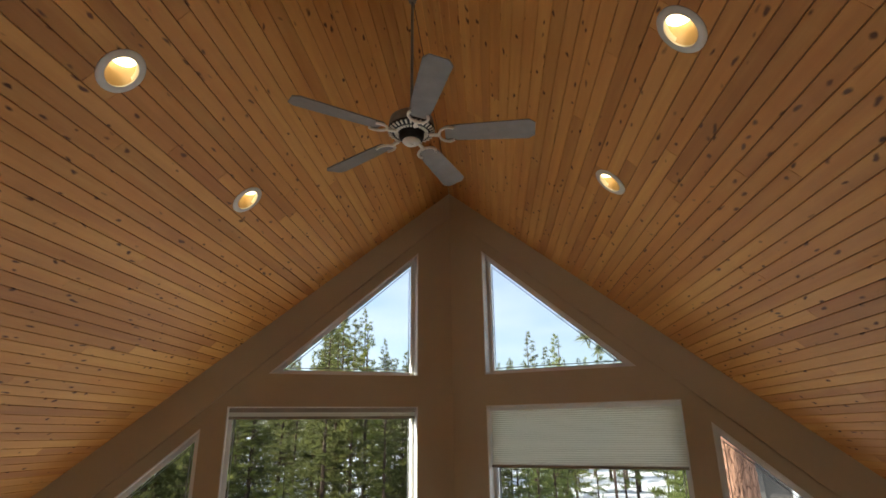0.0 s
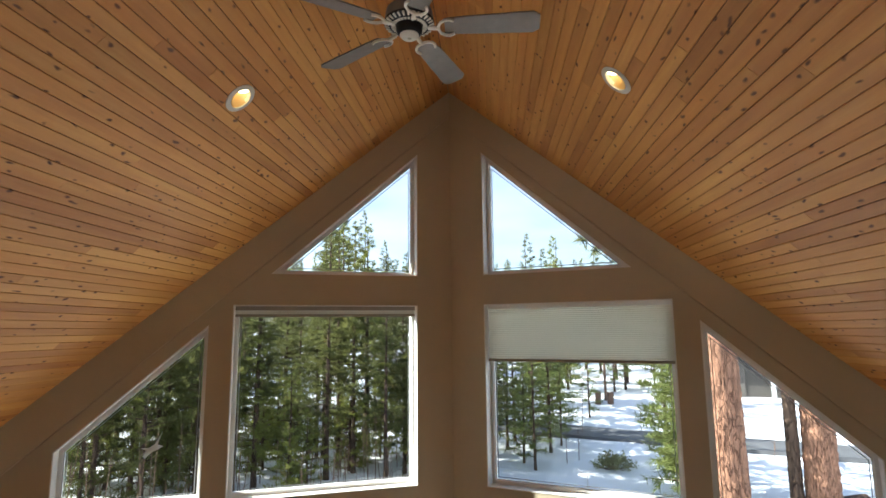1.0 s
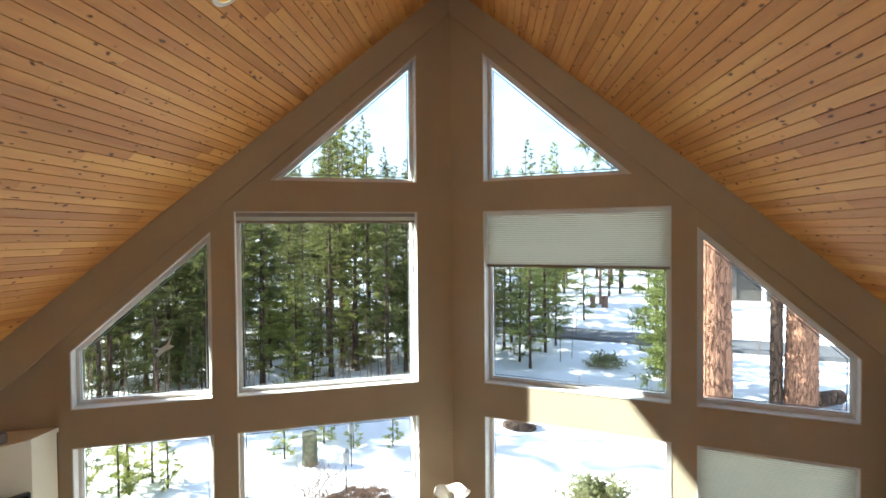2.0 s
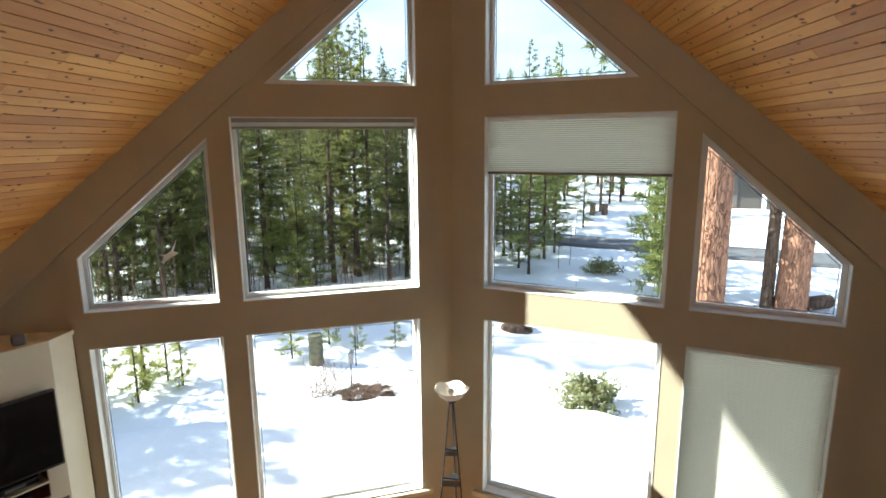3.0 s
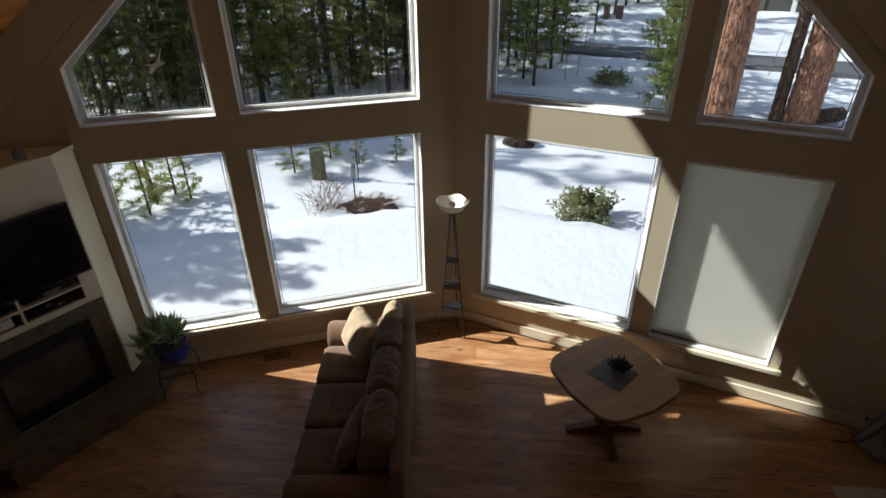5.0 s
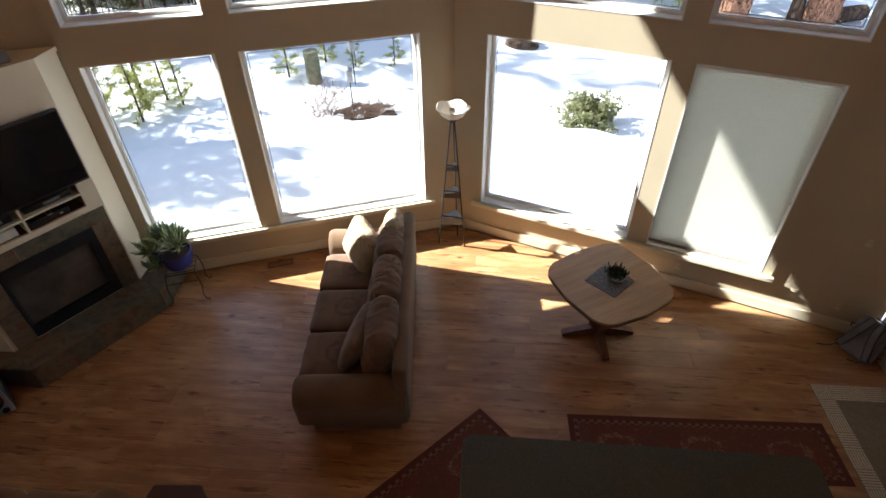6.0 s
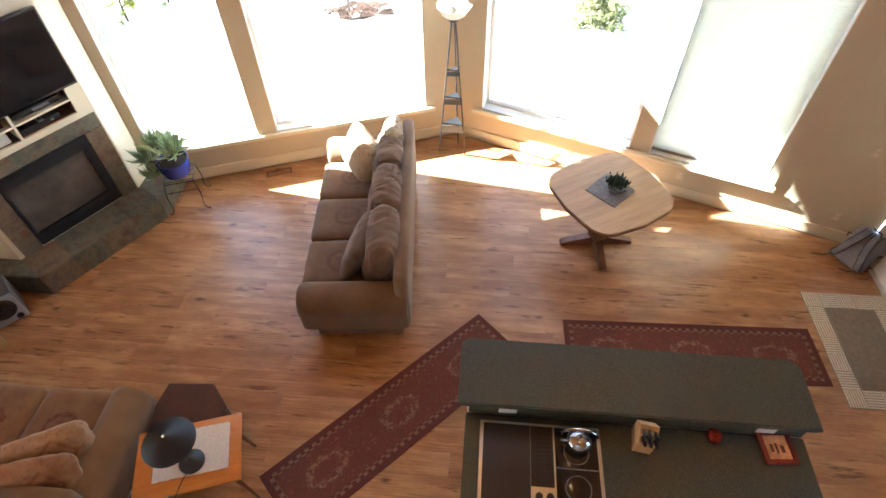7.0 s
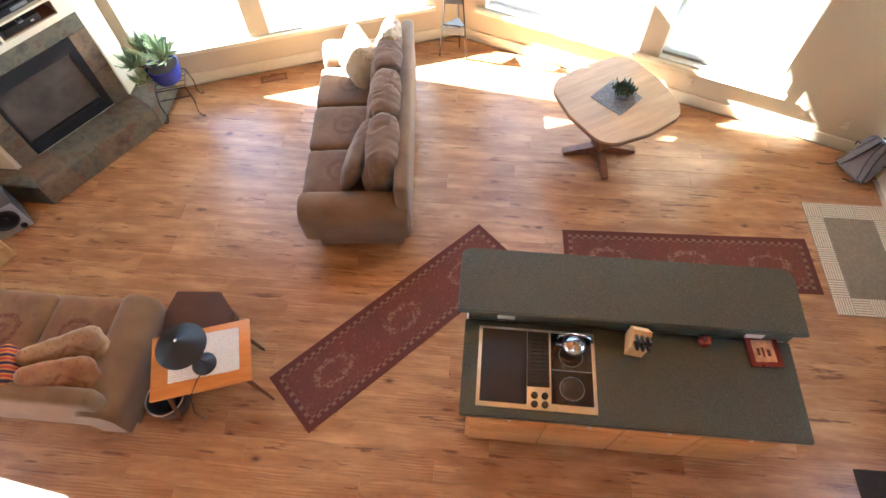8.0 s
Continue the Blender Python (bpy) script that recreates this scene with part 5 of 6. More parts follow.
# ---------------------------------------------------------------- the sofa in the middle of the room
def at(x, y, z=0.0, turn=0.0):
    return Matrix.Translation((x, y, z)) @ Matrix.Rotation(radians(turn), 4, "Z")


def rolled_arm(x0, x1, y0, y1, z0, z1):
    """An upholstered arm with a full round top that leans outwards."""
    bm = bmesh.new()
    w, n = x1 - x0, 14
    prof = [(y0 + 0.035, z0), (y0 + 0.02, z0 + 0.18)]
    cy, r = (y0 + y1) / 2, (y1 - y0) / 2
    for i in range(n + 1):
        a = math.pi + (-math.pi) * i / n
        prof.append((cy + r * math.cos(a), z1 - r + r * math.sin(a)))
    prof += [(y1 - 0.02, z0 + 0.18), (y1 - 0.035, z0)]
    steps = [(x0, 0.86), (x0 + 0.02, 0.95), (x0 + 0.06, 1.0), (x1 - 0.06, 1.0), (x1 - 0.02, 0.95), (x1, 0.86)]
    rings = []
    for x, k in steps:
        rings.append([bm.verts.new((x, cy + (y - cy) * k, z0 + (z - z0) * (1 - (1 - k) * 0.35))) for y, z in prof])
    for a, b in zip(rings, rings[1:]):
        for i in range(len(prof)):
            j = (i + 1) % len(prof)
            bm.faces.new((a[i], a[j], b[j], b[i]))
    bm.faces.new(rings[0])
    bm.faces.new(rings[-1][::-1])
    return bm


def sofa(m, seats, name, label, body, seat, loose, length=2.30, back_from=0.36, back_top=0.86, back_to=0.48):
    """Lengthwise along y, back at +x: plinth, rolled arms, back, seat cushions, loose back cushions."""
    t = thing(name, label, "sofa", m)
    h = length / 2
    part("plinth", Box((-0.38, -h + 0.09, 0.0), (back_to - 0.08, h - 0.09, 0.17), 0.02), body, t)
    part("base", Box((-0.43, -h + 0.075, 0.10), (back_to - 0.04, h - 0.075, 0.30), 0.03), body, t)
    for s in (-1, 1):
        y = s * (h - 0.14)
        part("arm", rolled_arm(-0.47, 0.46, y - 0.155, y + 0.155, 0.20, 0.64), body, t)
    back = Box((back_from, -h + 0.05, 0.15), (back_to, h - 0.05, back_top), 0.05, 4)
    part("backrest", back, body, t)
    part("back_piping", pipe(bmesh.new(), [Vector((back_to - 0.006, -h + 0.12, back_top - 0.06)), Vector((back_to - 0.006, h - 0.12, back_top - 0.06))], 0.008), body, t)
    inner = length - 0.58
    w = inner / seats
    for i in range(seats):
        y = -inner / 2 + w * (i + 0.5)
        part("seat_cushion", cushion((0.79, w - 0.008, 0.20), 0.32, 0.14, 12, 0.006, i, Matrix.Translation((-0.105, y, 0.385))), seat, t, "patterned seat cushion")
    for i in range(loose):
        y = -inner / 2 + inner / loose * (i + 0.5)
        mm = Matrix.Translation((0.225, y, 0.69)) @ Matrix.Rotation(radians(12), 4, "Y")
        part("back_cushion", cushion((0.27, inner / loose + 0.03, 0.52), 0.42, 0.25, 30, 0.012, i + 3, mm), seat, t, "soft wrinkled back cushion")
    return t


SOFA_AT = at(-1.14, 3.73, 0, 5.5)
sofa(SOFA_AT, 3, "sofa", "olive-brown chenille sofa with rolled arms and rumpled cushions", SOFA, SOFA_SEAT, 3)


def pillow(m, size, mat, label, seed):
    p = solid("throw_pillow", cushion(size, 0.5, 0.45, 18, 0.010, seed), mat, label, "pillow", group="throw pillows", smooth=True)
    p.matrix_basis = m
    return p


pillow(SOFA_AT @ Matrix.Translation((-0.07, 0.70, 0.70)) @ Matrix.Rotation(radians(38), 4, "Z") @ Matrix.Rotation(radians(20), 4, "Y") @ Matrix.Rotation(radians(14), 4, "X"), (0.17, 0.50, 0.48), PILLOW, "beige patterned pillow leaning in the sofa's corner", 21)
pillow(SOFA_AT @ Matrix.Translation((0.02, -0.54, 0.66)) @ Matrix.Rotation(radians(-12), 4, "Z") @ Matrix.Rotation(radians(24), 4, "Y"), (0.15, 0.56, 0.44), SOFA_SEAT, "brown patterned pillow leaning on the back cushion", 22)
pillow(SOFA_AT @ Matrix.Translation((0.26, 0.80, 0.82)) @ Matrix.Rotation(radians(-4), 4, "Z") @ Matrix.Rotation(radians(8), 4, "Y"), (0.17, 0.34, 0.36), PILLOW, "beige pillow on top of the back cushions", 23)

# ---------------------------------------------------------------- the torchiere
def torchiere():
    c = Vector((-0.385, 5.37, 0))
    t = thing("floor_lamp", "black iron tripod torchiere with white glass bowl", "floor lamp", Matrix.Translation(c))
    feet = [Vector((-0.17, 0.0, 0)), Vector((0.15, -0.03, 0)), Vector((0.05, 0.17, 0))]
    tip = [Vector((-0.022, 0, 1.68)), Vector((0.02, -0.004, 1.68)), Vector((0.006, 0.022, 1.68))]
    for f, p in zip(feet, tip):
        part("leg", rod(bmesh.new(), f, p, 0.0085, 8), BLACK_METAL, t)
    for z in (0.42, 0.78, 1.12):
        k = z / 1.68
        tri = [f.lerp(p, k) for f, p in zip(feet, tip)]
        bm = prism(bmesh.new(), [(q.x, q.y) for q in tri], z, z + 0.012)
        part("shelf", bm, BLACK_METAL, t)
        front = bmesh.new()
        a, b = tri[0], tri[1]
        box(front, (a.x, min(a.y, b.y) - 0.004, z - 0.10 * (1.25 - k)), (b.x, min(a.y, b.y), z - 0.004), 0)
        part("panel", front, plain("grey_metal_panel", (0.16, 0.18, 0.20), 0.35, 0.5), t, "grey metal panel")
    part("collar", lathe(bmesh.new(), [(0.02, 1.66), (0.05, 1.68), (0.06, 1.71), (0.03, 1.72)], 18), BLACK_METAL, t)
    bowl = bmesh.new()
    seg, prof = 60, [(0.03, 1.712), (0.08, 1.722), (0.125, 1.755), (0.150, 1.795), (0.172, 1.822), (0.180, 1.828), (0.176, 1.834), (0.144, 1.806), (0.115, 1.765), (0.07, 1.735), (0.02, 1.726)]
    rings = []
    for r, z in prof:
        lobe = (r / 0.18) ** 4
        rings.append([])
        for i in range(seg):
            a = 2 * math.pi * i / seg
            q = r * (1 + 0.045 * lobe * math.cos(5 * a))
            rings[-1].append(bowl.verts.new((q * math.cos(a), q * math.sin(a), z + 0.010 * lobe * math.cos(5 * a))))
    for a, b in zip(rings, rings[1:]):
        for i in range(seg):
            bowl.faces.new((a[i], a[(i + 1) % seg], b[(i + 1) % seg], b[i]))
    part("shade", bowl, FROST, t, "frosted white scalloped glass bowl")
    b = bmesh.new()
    bmesh.ops.create_icosphere(b, subdivisions=3, radius=0.035, matrix=Matrix.Translation((0, 0, 1.79)))
    part("bulb", b, FROST, t)


torchiere()

# ---------------------------------------------------------------- the small table
def rounded_square(half, r, n=8, bulge=0.03):
    pts = []
    for q in range(4):
        cx, cy = ((1, 1), (-1, 1), (-1, -1), (1, -1))[q]
        for i in range(n + 1):
            a = math.pi / 2 * (q + i / n)
            pts.append((cx * (half - r) + r * math.cos(a), cy * (half - r) + r * math.sin(a)))
        a = math.pi / 2 * (q + 1)
        pts.append((math.cos(a) * (half + bulge), math.sin(a) * (half + bulge)))
    return pts


TABLE_AT = at(1.22, 4.0, 0, 32)
t = thing("dining_table", "rounded-square oak pedestal table in the sun", "table", TABLE_AT)
pts = rounded_square(0.475, 0.22)
strip = [-0.6, -0.33, -0.17, 0.0, 0.17, 0.33, 0.6]
for a, b in zip(strip, strip[1:]):
    piece = clip(pts, [(0, -1, -a - 0.0004), (0, 1, b - 0.0004)])
    part("plank", prism(bmesh.new(), piece, 0.722, 0.742), TABLE_WOOD_VAR, t, smooth=False)
part("edge", prism(bmesh.new(), inset(pts, -0.004), 0.700, 0.722), DARK_TABLE_WOOD, t, "dark bevelled edge", smooth=False)
part("column", Box((-0.075, -0.075, 0.09), (0.075, 0.075, 0.70), 0.015), DARK_TABLE_WOOD, t)
part("top_brace", Box((-0.32, -0.05, 0.655), (0.32, 0.05, 0.70), 0.01), DARK_TABLE_WOOD, t)
for i in range(4):
    mm = Matrix.Rotation(radians(90 * i - 32 + 6), 4, "Z")
    bm = prism(bmesh.new(), [(0.05, 0.0), (0.37, 0.0), (0.37, 0.035), (0.30, 0.06), (0.05, 0.12)], -0.035, 0.035, mm @ Matrix.Rotation(radians(90), 4, "X"))
    part("foot", bm, DARK_TABLE_WOOD, t, smooth=False)


def placemat():
    k = Mat("grey_woven_mat", 0.9)
    v = k.coords((1, 1, 1))
    k.colour(k.ramp(k.noise(v, 38, 4, 0.7), [(0.36, (0.12, 0.12, 0.125)), (0.64, (0.25, 0.24, 0.23))]))
    k.bump(k.noise(v, 90, 2), 0.5, 0.003)
    bm = Box((-0.17, -0.17, 0), (0.17, 0.17, 0.006), 0.002)
    solid("placemat", bm, k.m, "grey woven square mat on the table", "placemat", m=at(1.22, 4.0, 0.7425, 48))


placemat()


def leafy(bm, rng, n, length, width, spread, base):
    for i in range(n):
        a = rng.uniform(0, 6.283)
        e = rng.uniform(0.15, 1.35)
        d = Vector((math.cos(a) * math.cos(e), math.sin(a) * math.cos(e), math.sin(e)))
        p = Vector(base) + Vector((rng.gauss(0, spread), rng.gauss(0, spread), rng.uniform(0, spread)))
        ln = length * rng.uniform(0.7, 1.2)
        side = d.cross(Vector((0, 0, 1))).normalized() * width
        up = side.cross(d).normalized() * width * 0.4
        v = [bm.verts.new(q) for q in (p - side * 0.5, p + side * 0.5, p + d * ln * 0.55 + side - up, p + d * ln + Vector((0, 0, 0.02)), p + d * ln * 0.55 - side - up, p + d * ln * 0.5 + up)]
        for f in ((0, 1, 5), (1, 2, 5), (2, 3, 5), (3, 4, 5), (4, 0, 5), (0, 4, 3, 2, 1)):
            bm.faces.new([v[j] for j in f])
    return bm


rng = random.Random(8)
t = thing("cactus_bowl", "dark spiky succulent in a glass bowl", "plant", at(1.27, 4.02, 0.7485))
part("bowl", lathe(bmesh.new(), [(0.05, 0.0), (0.075, 0.01), (0.092, 0.045), (0.088, 0.048), (0.07, 0.014), (0.04, 0.008)], 24), GREY_PLASTIC, t, "dark glass bowl")
part("foliage", leafy(bmesh.new(), rng, 620, 0.026, 0.009, 0.036, (0, 0, 0.056)), SUCCULENT_DARK, t)

# ---------------------------------------------------------------- plant on its wire stand
def wire_stand():
    t = thing("plant_stand", "black wire plant stand with curled feet", "plant stand", at(-3.29, 4.28, 0, 20.6))
    z, s = 0.40, 0.15
    top = bmesh.new()
    pipe(top, [Vector(p) for p in ((-s, -s, z), (s, -s, z), (s, s, z), (-s, s, z), (-s, -s, z))], 0.006, 6)
    for i in range(4):
        y = -s + 2 * s * (i + 0.5) / 4
        rod(top, (-s, y, z), (s, y, z), 0.004, 6)
    part("top_frame", top, BLACK_METAL, t)
    for sx in (-1, 1):
        for sy in (-1, 1):
            pts = [Vector((sx * s, sy * s, z)), Vector((sx * (s + 0.025), sy * (s + 0.015), z * 0.55)), Vector((sx * (s + 0.01), sy * (s + 0.02), 0.08)), Vector((sx * (s + 0.035), sy * (s + 0.03), 0.012)), Vector((sx * (s + 0.065), sy * (s + 0.04), 0.012)), Vector((sx * (s + 0.06), sy * (s + 0.04), 0.04))]
            part("leg", pipe(bmesh.new(), pts, 0.006, 6), BLACK_METAL, t)
    ring = bmesh.new()
    pipe(ring, [Vector((-s, -s, z * 0.7)), Vector((s, -s, z * 0.7))], 0.005, 6)
    part("brace", ring, BLACK_METAL, t)


wire_stand()
t = thing("potted_succulent", "green rosette succulents spilling from a blue pot", "potted plant", at(-3.30, 4.29, 0.407) @ Matrix.Scale(1.12, 4))
part("pot", lathe(bmesh.new(), [(0.09, 0.0), (0.115, 0.01), (0.145, 0.10), (0.15, 0.17), (0.142, 0.172), (0.13, 0.12), (0.05, 0.11)], 28), BLUE_POT, t, "blue glazed pot")
part("soil", lathe(bmesh.new(), [(0.137, 0.14), (0.13, 0.15), (0.01, 0.155)], 24), SOIL, t)
for i, (x, y, z, n, ln) in enumerate(((0.06, -0.02, 0.26, 80, 0.23), (-0.12, 0.03, 0.30, 65, 0.18), (-0.22, -0.06, 0.18, 65, 0.18), (-0.02, 0.10, 0.26, 55, 0.18), (-0.17, -0.11, 0.05, 55, 0.15))):
    part("rosette", leafy(bmesh.new(), rng, int(n * 1.3), ln * 0.80, 0.0125, 0.024, (x, y, z)), SUCCULENT, t)
    part("stem", rod(bmesh.new(), (x * 0.4, y * 0.4, 0.14), (x, y, z + 0.01), 0.012, 6), TWIG, t)

# ---------------------------------------------------------------- kitchen island
def island():
    t = thing("kitchen_island", "honey wood kitchen island with raised bar", "kitchen island")
    part("body", Box((0.03, 1.00, 0.10), (2.08, 1.58, 0.878)), HONEY_WOOD, t, smooth=False)
    part("toe_kick", Box((0.06, 1.06, 0.0), (2.05, 1.56, 0.10)), DARK_TABLE_WOOD, t, smooth=False)
    part("bar_wall", Box((0.0, 1.60, 0.0), (2.10, 1.74, 1.038)), TRIM, t, smooth=False)
    part("backsplash", Box((0.0, 1.583, 0.92), (2.10, 1.60, 1.038)), GREEN_TOP, t, smooth=False)
    xs = [0.05, 0.56, 1.06, 1.56, 2.06]
    for a, b in zip(xs, xs[1:]):
        d = part("door", Box((a + 0.006, 0.978, 0.13), (b - 0.006, 1.0, 0.68), 0.006), HONEY_WOOD, t)
        part("door_panel", Box((a + 0.07, 0.972, 0.20), (b - 0.07, 0.979, 0.61), 0.004), HONEY_WOOD, d)
        d = part("drawer", Box((a + 0.006, 0.978, 0.70), (b - 0.006, 1.0, 0.865), 0.006), HONEY_WOOD, t)
        part("knob", lathe(bmesh.new(), [(0.006, 0), (0.007, 0.012), (0.015, 0.018), (0.014, 0.026), (0.003, 0.028)], 14, Matrix.Translation(((a + b) / 2, 0.979, 0.78)) @ Matrix.Rotation(radians(90), 4, "X")), STEEL, d)
    for x in (0.25, 1.86):
        o = part("outlet", Box((x - 0.058, 1.576, 0.955), (x + 0.058, 1.583, 1.026), 0.002), PAPER, t, "white outlet plate")
    side = part("end_outlet", Box((-0.012, 1.60, 0.62), (0.0, 1.70, 0.75), 0.002), PAPER, t, "white outlet plate")


island()
poly = [(-0.02, 0.93), (2.115, 0.93), (2.115, 1.582), (-0.02, 1.582)]
bm = prism(bmesh.new(), poly, 0.88, 0.92)
bmesh.ops.bevel(bm, geom=[e for e in bm.edges], offset=0.008, segments=2, affect="EDGES")
t = thing("worktop", "dark green speckled laminate worktop", "worktop")
part("slab", bm, GREEN_TOP, t)
part("front_edge", Box((-0.012, 0.936, 0.862), (2.107, 0.956, 0.8795), 0.004), GREEN_TOP, t)
part("end_edge", Box((-0.012, 0.958, 0.862), (0.006, 1.57, 0.8795), 0.004), GREEN_TOP, t)
bx0, bx1, by0, by1, r = -0.075, 2.16, 1.565, 2.045, 0.06
poly = [(bx0, by0), (bx1, by0), (bx1, by1 - r)] + [(bx1 - r + r * math.cos(a), by1 - r + r * math.sin(a)) for a in np.linspace(0.2, 1.5708, 6)] + [(bx0 + r + r * math.cos(a), by1 - r + r * math.sin(a)) for a in np.linspace(1.5708, 3.0, 6)] + [(bx0, by1 - r)]
bm = prism(bmesh.new(), [(float(x), float(y)) for x, y in poly], 1.04, 1.08)
bmesh.ops.bevel(bm, geom=[e for e in bm.edges if abs(e.verts[0].co.z - e.verts[1].co.z) < 1e-4], offset=0.009, segments=3, affect="EDGES")
t = thing("bar_top", "raised dark green speckled bar top", "bar top")
part("slab", bm, GREEN_TOP, t)
part("front_edge", Box((bx0 + 0.01, by0 + 0.006, 1.022), (bx1 - 0.01, by0 + 0.017, 1.0395), 0.003), GREEN_TOP, t)
part("back_edge", Box((bx0 + 0.08, by1 - 0.026, 1.022), (bx1 - 0.08, by1 - 0.008, 1.0395), 0.003), GREEN_TOP, t)


def cooktop():
    t = thing("cooktop", "stainless downdraft cooktop with black griddle and burners", "cooktop", at(0.078, 0.992, 0.92))
    W_, D_ = 0.757, 0.54
    part("tray", Box((0, 0, 0), (W_, D_, 0.012), 0.005), STEEL, t, "brushed steel surround")
    part("griddle", Box((0.022, 0.030, 0.012), (0.317, D_ - 0.02, 0.022), 0.005), plain("matt_black_enamel", (0.018, 0.015, 0.017), 0.42), t, "matt black griddle cover")
    v = part("downdraft_vent", Box((0.319, 0.145, 0.012), (0.460, D_ - 0.02, 0.016), 0.002), BLACK_PLASTIC, t)
    for i in range(13):
        y = 0.17 + i * 0.026
        part("slat", Box((0.345, y, 0.016), (0.398, y + 0.011, 0.022), 0.001), BLACK_METAL, v)
        part("slat", Box((0.404, y, 0.016), (0.456, y + 0.011, 0.022), 0.001), BLACK_METAL, v)
    part("glass_panel", Box((0.470, 0.045, 0.012), (W_ - 0.024, D_ - 0.02, 0.017), 0.003), BLACK_GLASS, t, "black glass panel")
    for y in (0.15, 0.37):
        part("burner", lathe(bmesh.new(), [(0.078, 0.0172), (0.078, 0.0178), (0.074, 0.0178), (0.074, 0.0172)], 32, Matrix.Translation((0.60, y, 0)), False), GREY_PLASTIC, t)
    part("divider", Box((0.472, 0.262, 0.0171), (W_ - 0.026, 0.268, 0.018)), GREY_PLASTIC, t)
    for x in (0.365, 0.43):
        for y in (0.035, 0.09):
            k = part("knob", lathe(bmesh.new(), [(0.022, 0.012), (0.022, 0.026), (0.017, 0.034), (0.002, 0.035)], 18, Matrix.Translation((x, y, 0))), BLACK_PLASTIC, t, "black control knob")
            part("pointer", Box((x - 0.002, y - 0.018, 0.034), (x + 0.002, y + 0.018, 0.039)), BLACK_PLASTIC, k)


cooktop()


def kettle():
    t = thing("kettle", "polished chrome stovetop kettle with arched handle", "kettle", at(0.69, 1.42, 0.9375, -4) @ Matrix.Scale(0.80, 4))
    part("body", lathe(bmesh.new(), [(0.085, 0), (0.098, 0.01), (0.102, 0.05), (0.085, 0.095), (0.05, 0.115), (0.046, 0.117)], 32), CHROME, t)
    l = part("lid", lathe(bmesh.new(), [(0.047, 0.116), (0.04, 0.124), (0.012, 0.13)], 24), CHROME, t)
    part("lid_knob", lathe(bmesh.new(), [(0.006, 0.129), (0.014, 0.142), (0.010, 0.152), (0.001, 0.153)], 14), BLACK_PLASTIC, l)
    arc = [Vector((0.140 * math.cos(a), 0.02, 0.085 + 0.125 * math.sin(a))) for a in np.linspace(0.15, math.pi - 0.15, 10)]
    part("handle", pipe(bmesh.new(), arc, 0.011, 8), CHROME, t)
    part("spout", rod(bmesh.new(), (-0.08, -0.02, 0.06), (-0.145, -0.035, 0.105), 0.02, 10, 0.012), CHROME, t)


kettle()


def knife_block():
    t = thing("knife_block", "slanted pale wood knife block with black-handled knives", "knife block", at(1.09, 1.47, 0.92, -8))
    prof = [(-0.07, 0.0), (0.075, 0.0), (0.075, 0.14), (0.005, 0.235), (-0.075, 0.15)]
    part("block", prism(bmesh.new(), prof, -0.055, 0.055, Matrix.Rotation(radians(90), 4, "Z") @ Matrix.Rotation(radians(90), 4, "X")), BLOCK_WOOD, t, smooth=False)
    for i in range(3):
        for j in range(2):
            x, y, z = -0.035 + 0.035 * i, -0.055 + j * 0.03, 0.172 + 0.03 * j
            k = part("knife", Box((-0.009, -0.014, 0), (0.009, 0.014, 0.105), 0.005, m=Matrix.Translation((x, y, z)) @ Matrix.Rotation(radians(44), 4, "X")), BLACK_PLASTIC, t, "black knife handle")
            part("bolster", Box((-0.010, -0.015, -0.004), (0.010, 0.015, 0.006), 0.002, m=Matrix.Translation((x, y, z)) @ Matrix.Rotation(radians(44), 4, "X")), CHROME, k)


knife_block()
t = thing("apple", "single red apple on the worktop", "apple", at(1.545, 1.53, 0.92))
part("flesh", lathe(bmesh.new(), [(0.012, 0.004), (0.028, 0.0), (0.042, 0.02), (0.044, 0.042), (0.032, 0.064), (0.014, 0.066), (0.004, 0.058)], 24), APPLE, t)
part("stalk", rod(bmesh.new(), (0, 0, 0.056), (0.006, 0, 0.08), 0.002, 6), TWIG, t)


def trivet():
    t = thing("picture_frame", "red framed tile picture lying on the worktop", "picture", at(1.925, 1.50, 0.92, 4))
    part("backing", Box((-0.078, -0.082, 0), (0.078, 0.082, 0.012)), BLOCK_WOOD, t, smooth=False)
    o, i = [(-0.10, -0.105), (0.10, -0.105), (0.10, 0.105), (-0.10, 0.105)], [(-0.072, -0.077), (0.072, -0.077), (0.072, 0.077), (-0.072, 0.077)]
    part("frame", slab([o, i], 0.0, 0.022, Matrix()), plain("dark_red_lacquer", (0.17, 0.022, 0.014), 0.3), t, "dark red frame", smooth=False)
    pic = plain("printed_tile", (0.58, 0.36, 0.20), 0.3, vary=0.35, scale=22)
    part("picture", Box((-0.07, -0.075, 0.012), (0.07, 0.075, 0.015)), pic, t, smooth=False)
    for k, (x, y, w, h) in enumerate(((-0.035, -0.01, 0.018, 0.05), (-0.005, -0.02, 0.014, 0.065), (0.03, -0.015, 0.022, 0.045))):
        part("motif", Box((x - w / 2, y - 0.02, 0.015), (x + w / 2, y - 0.02 + h, 0.0165), 0.0005), plain("dark_motif", (0.10, 0.035, 0.02), 0.4), t, smooth=False)


trivet()

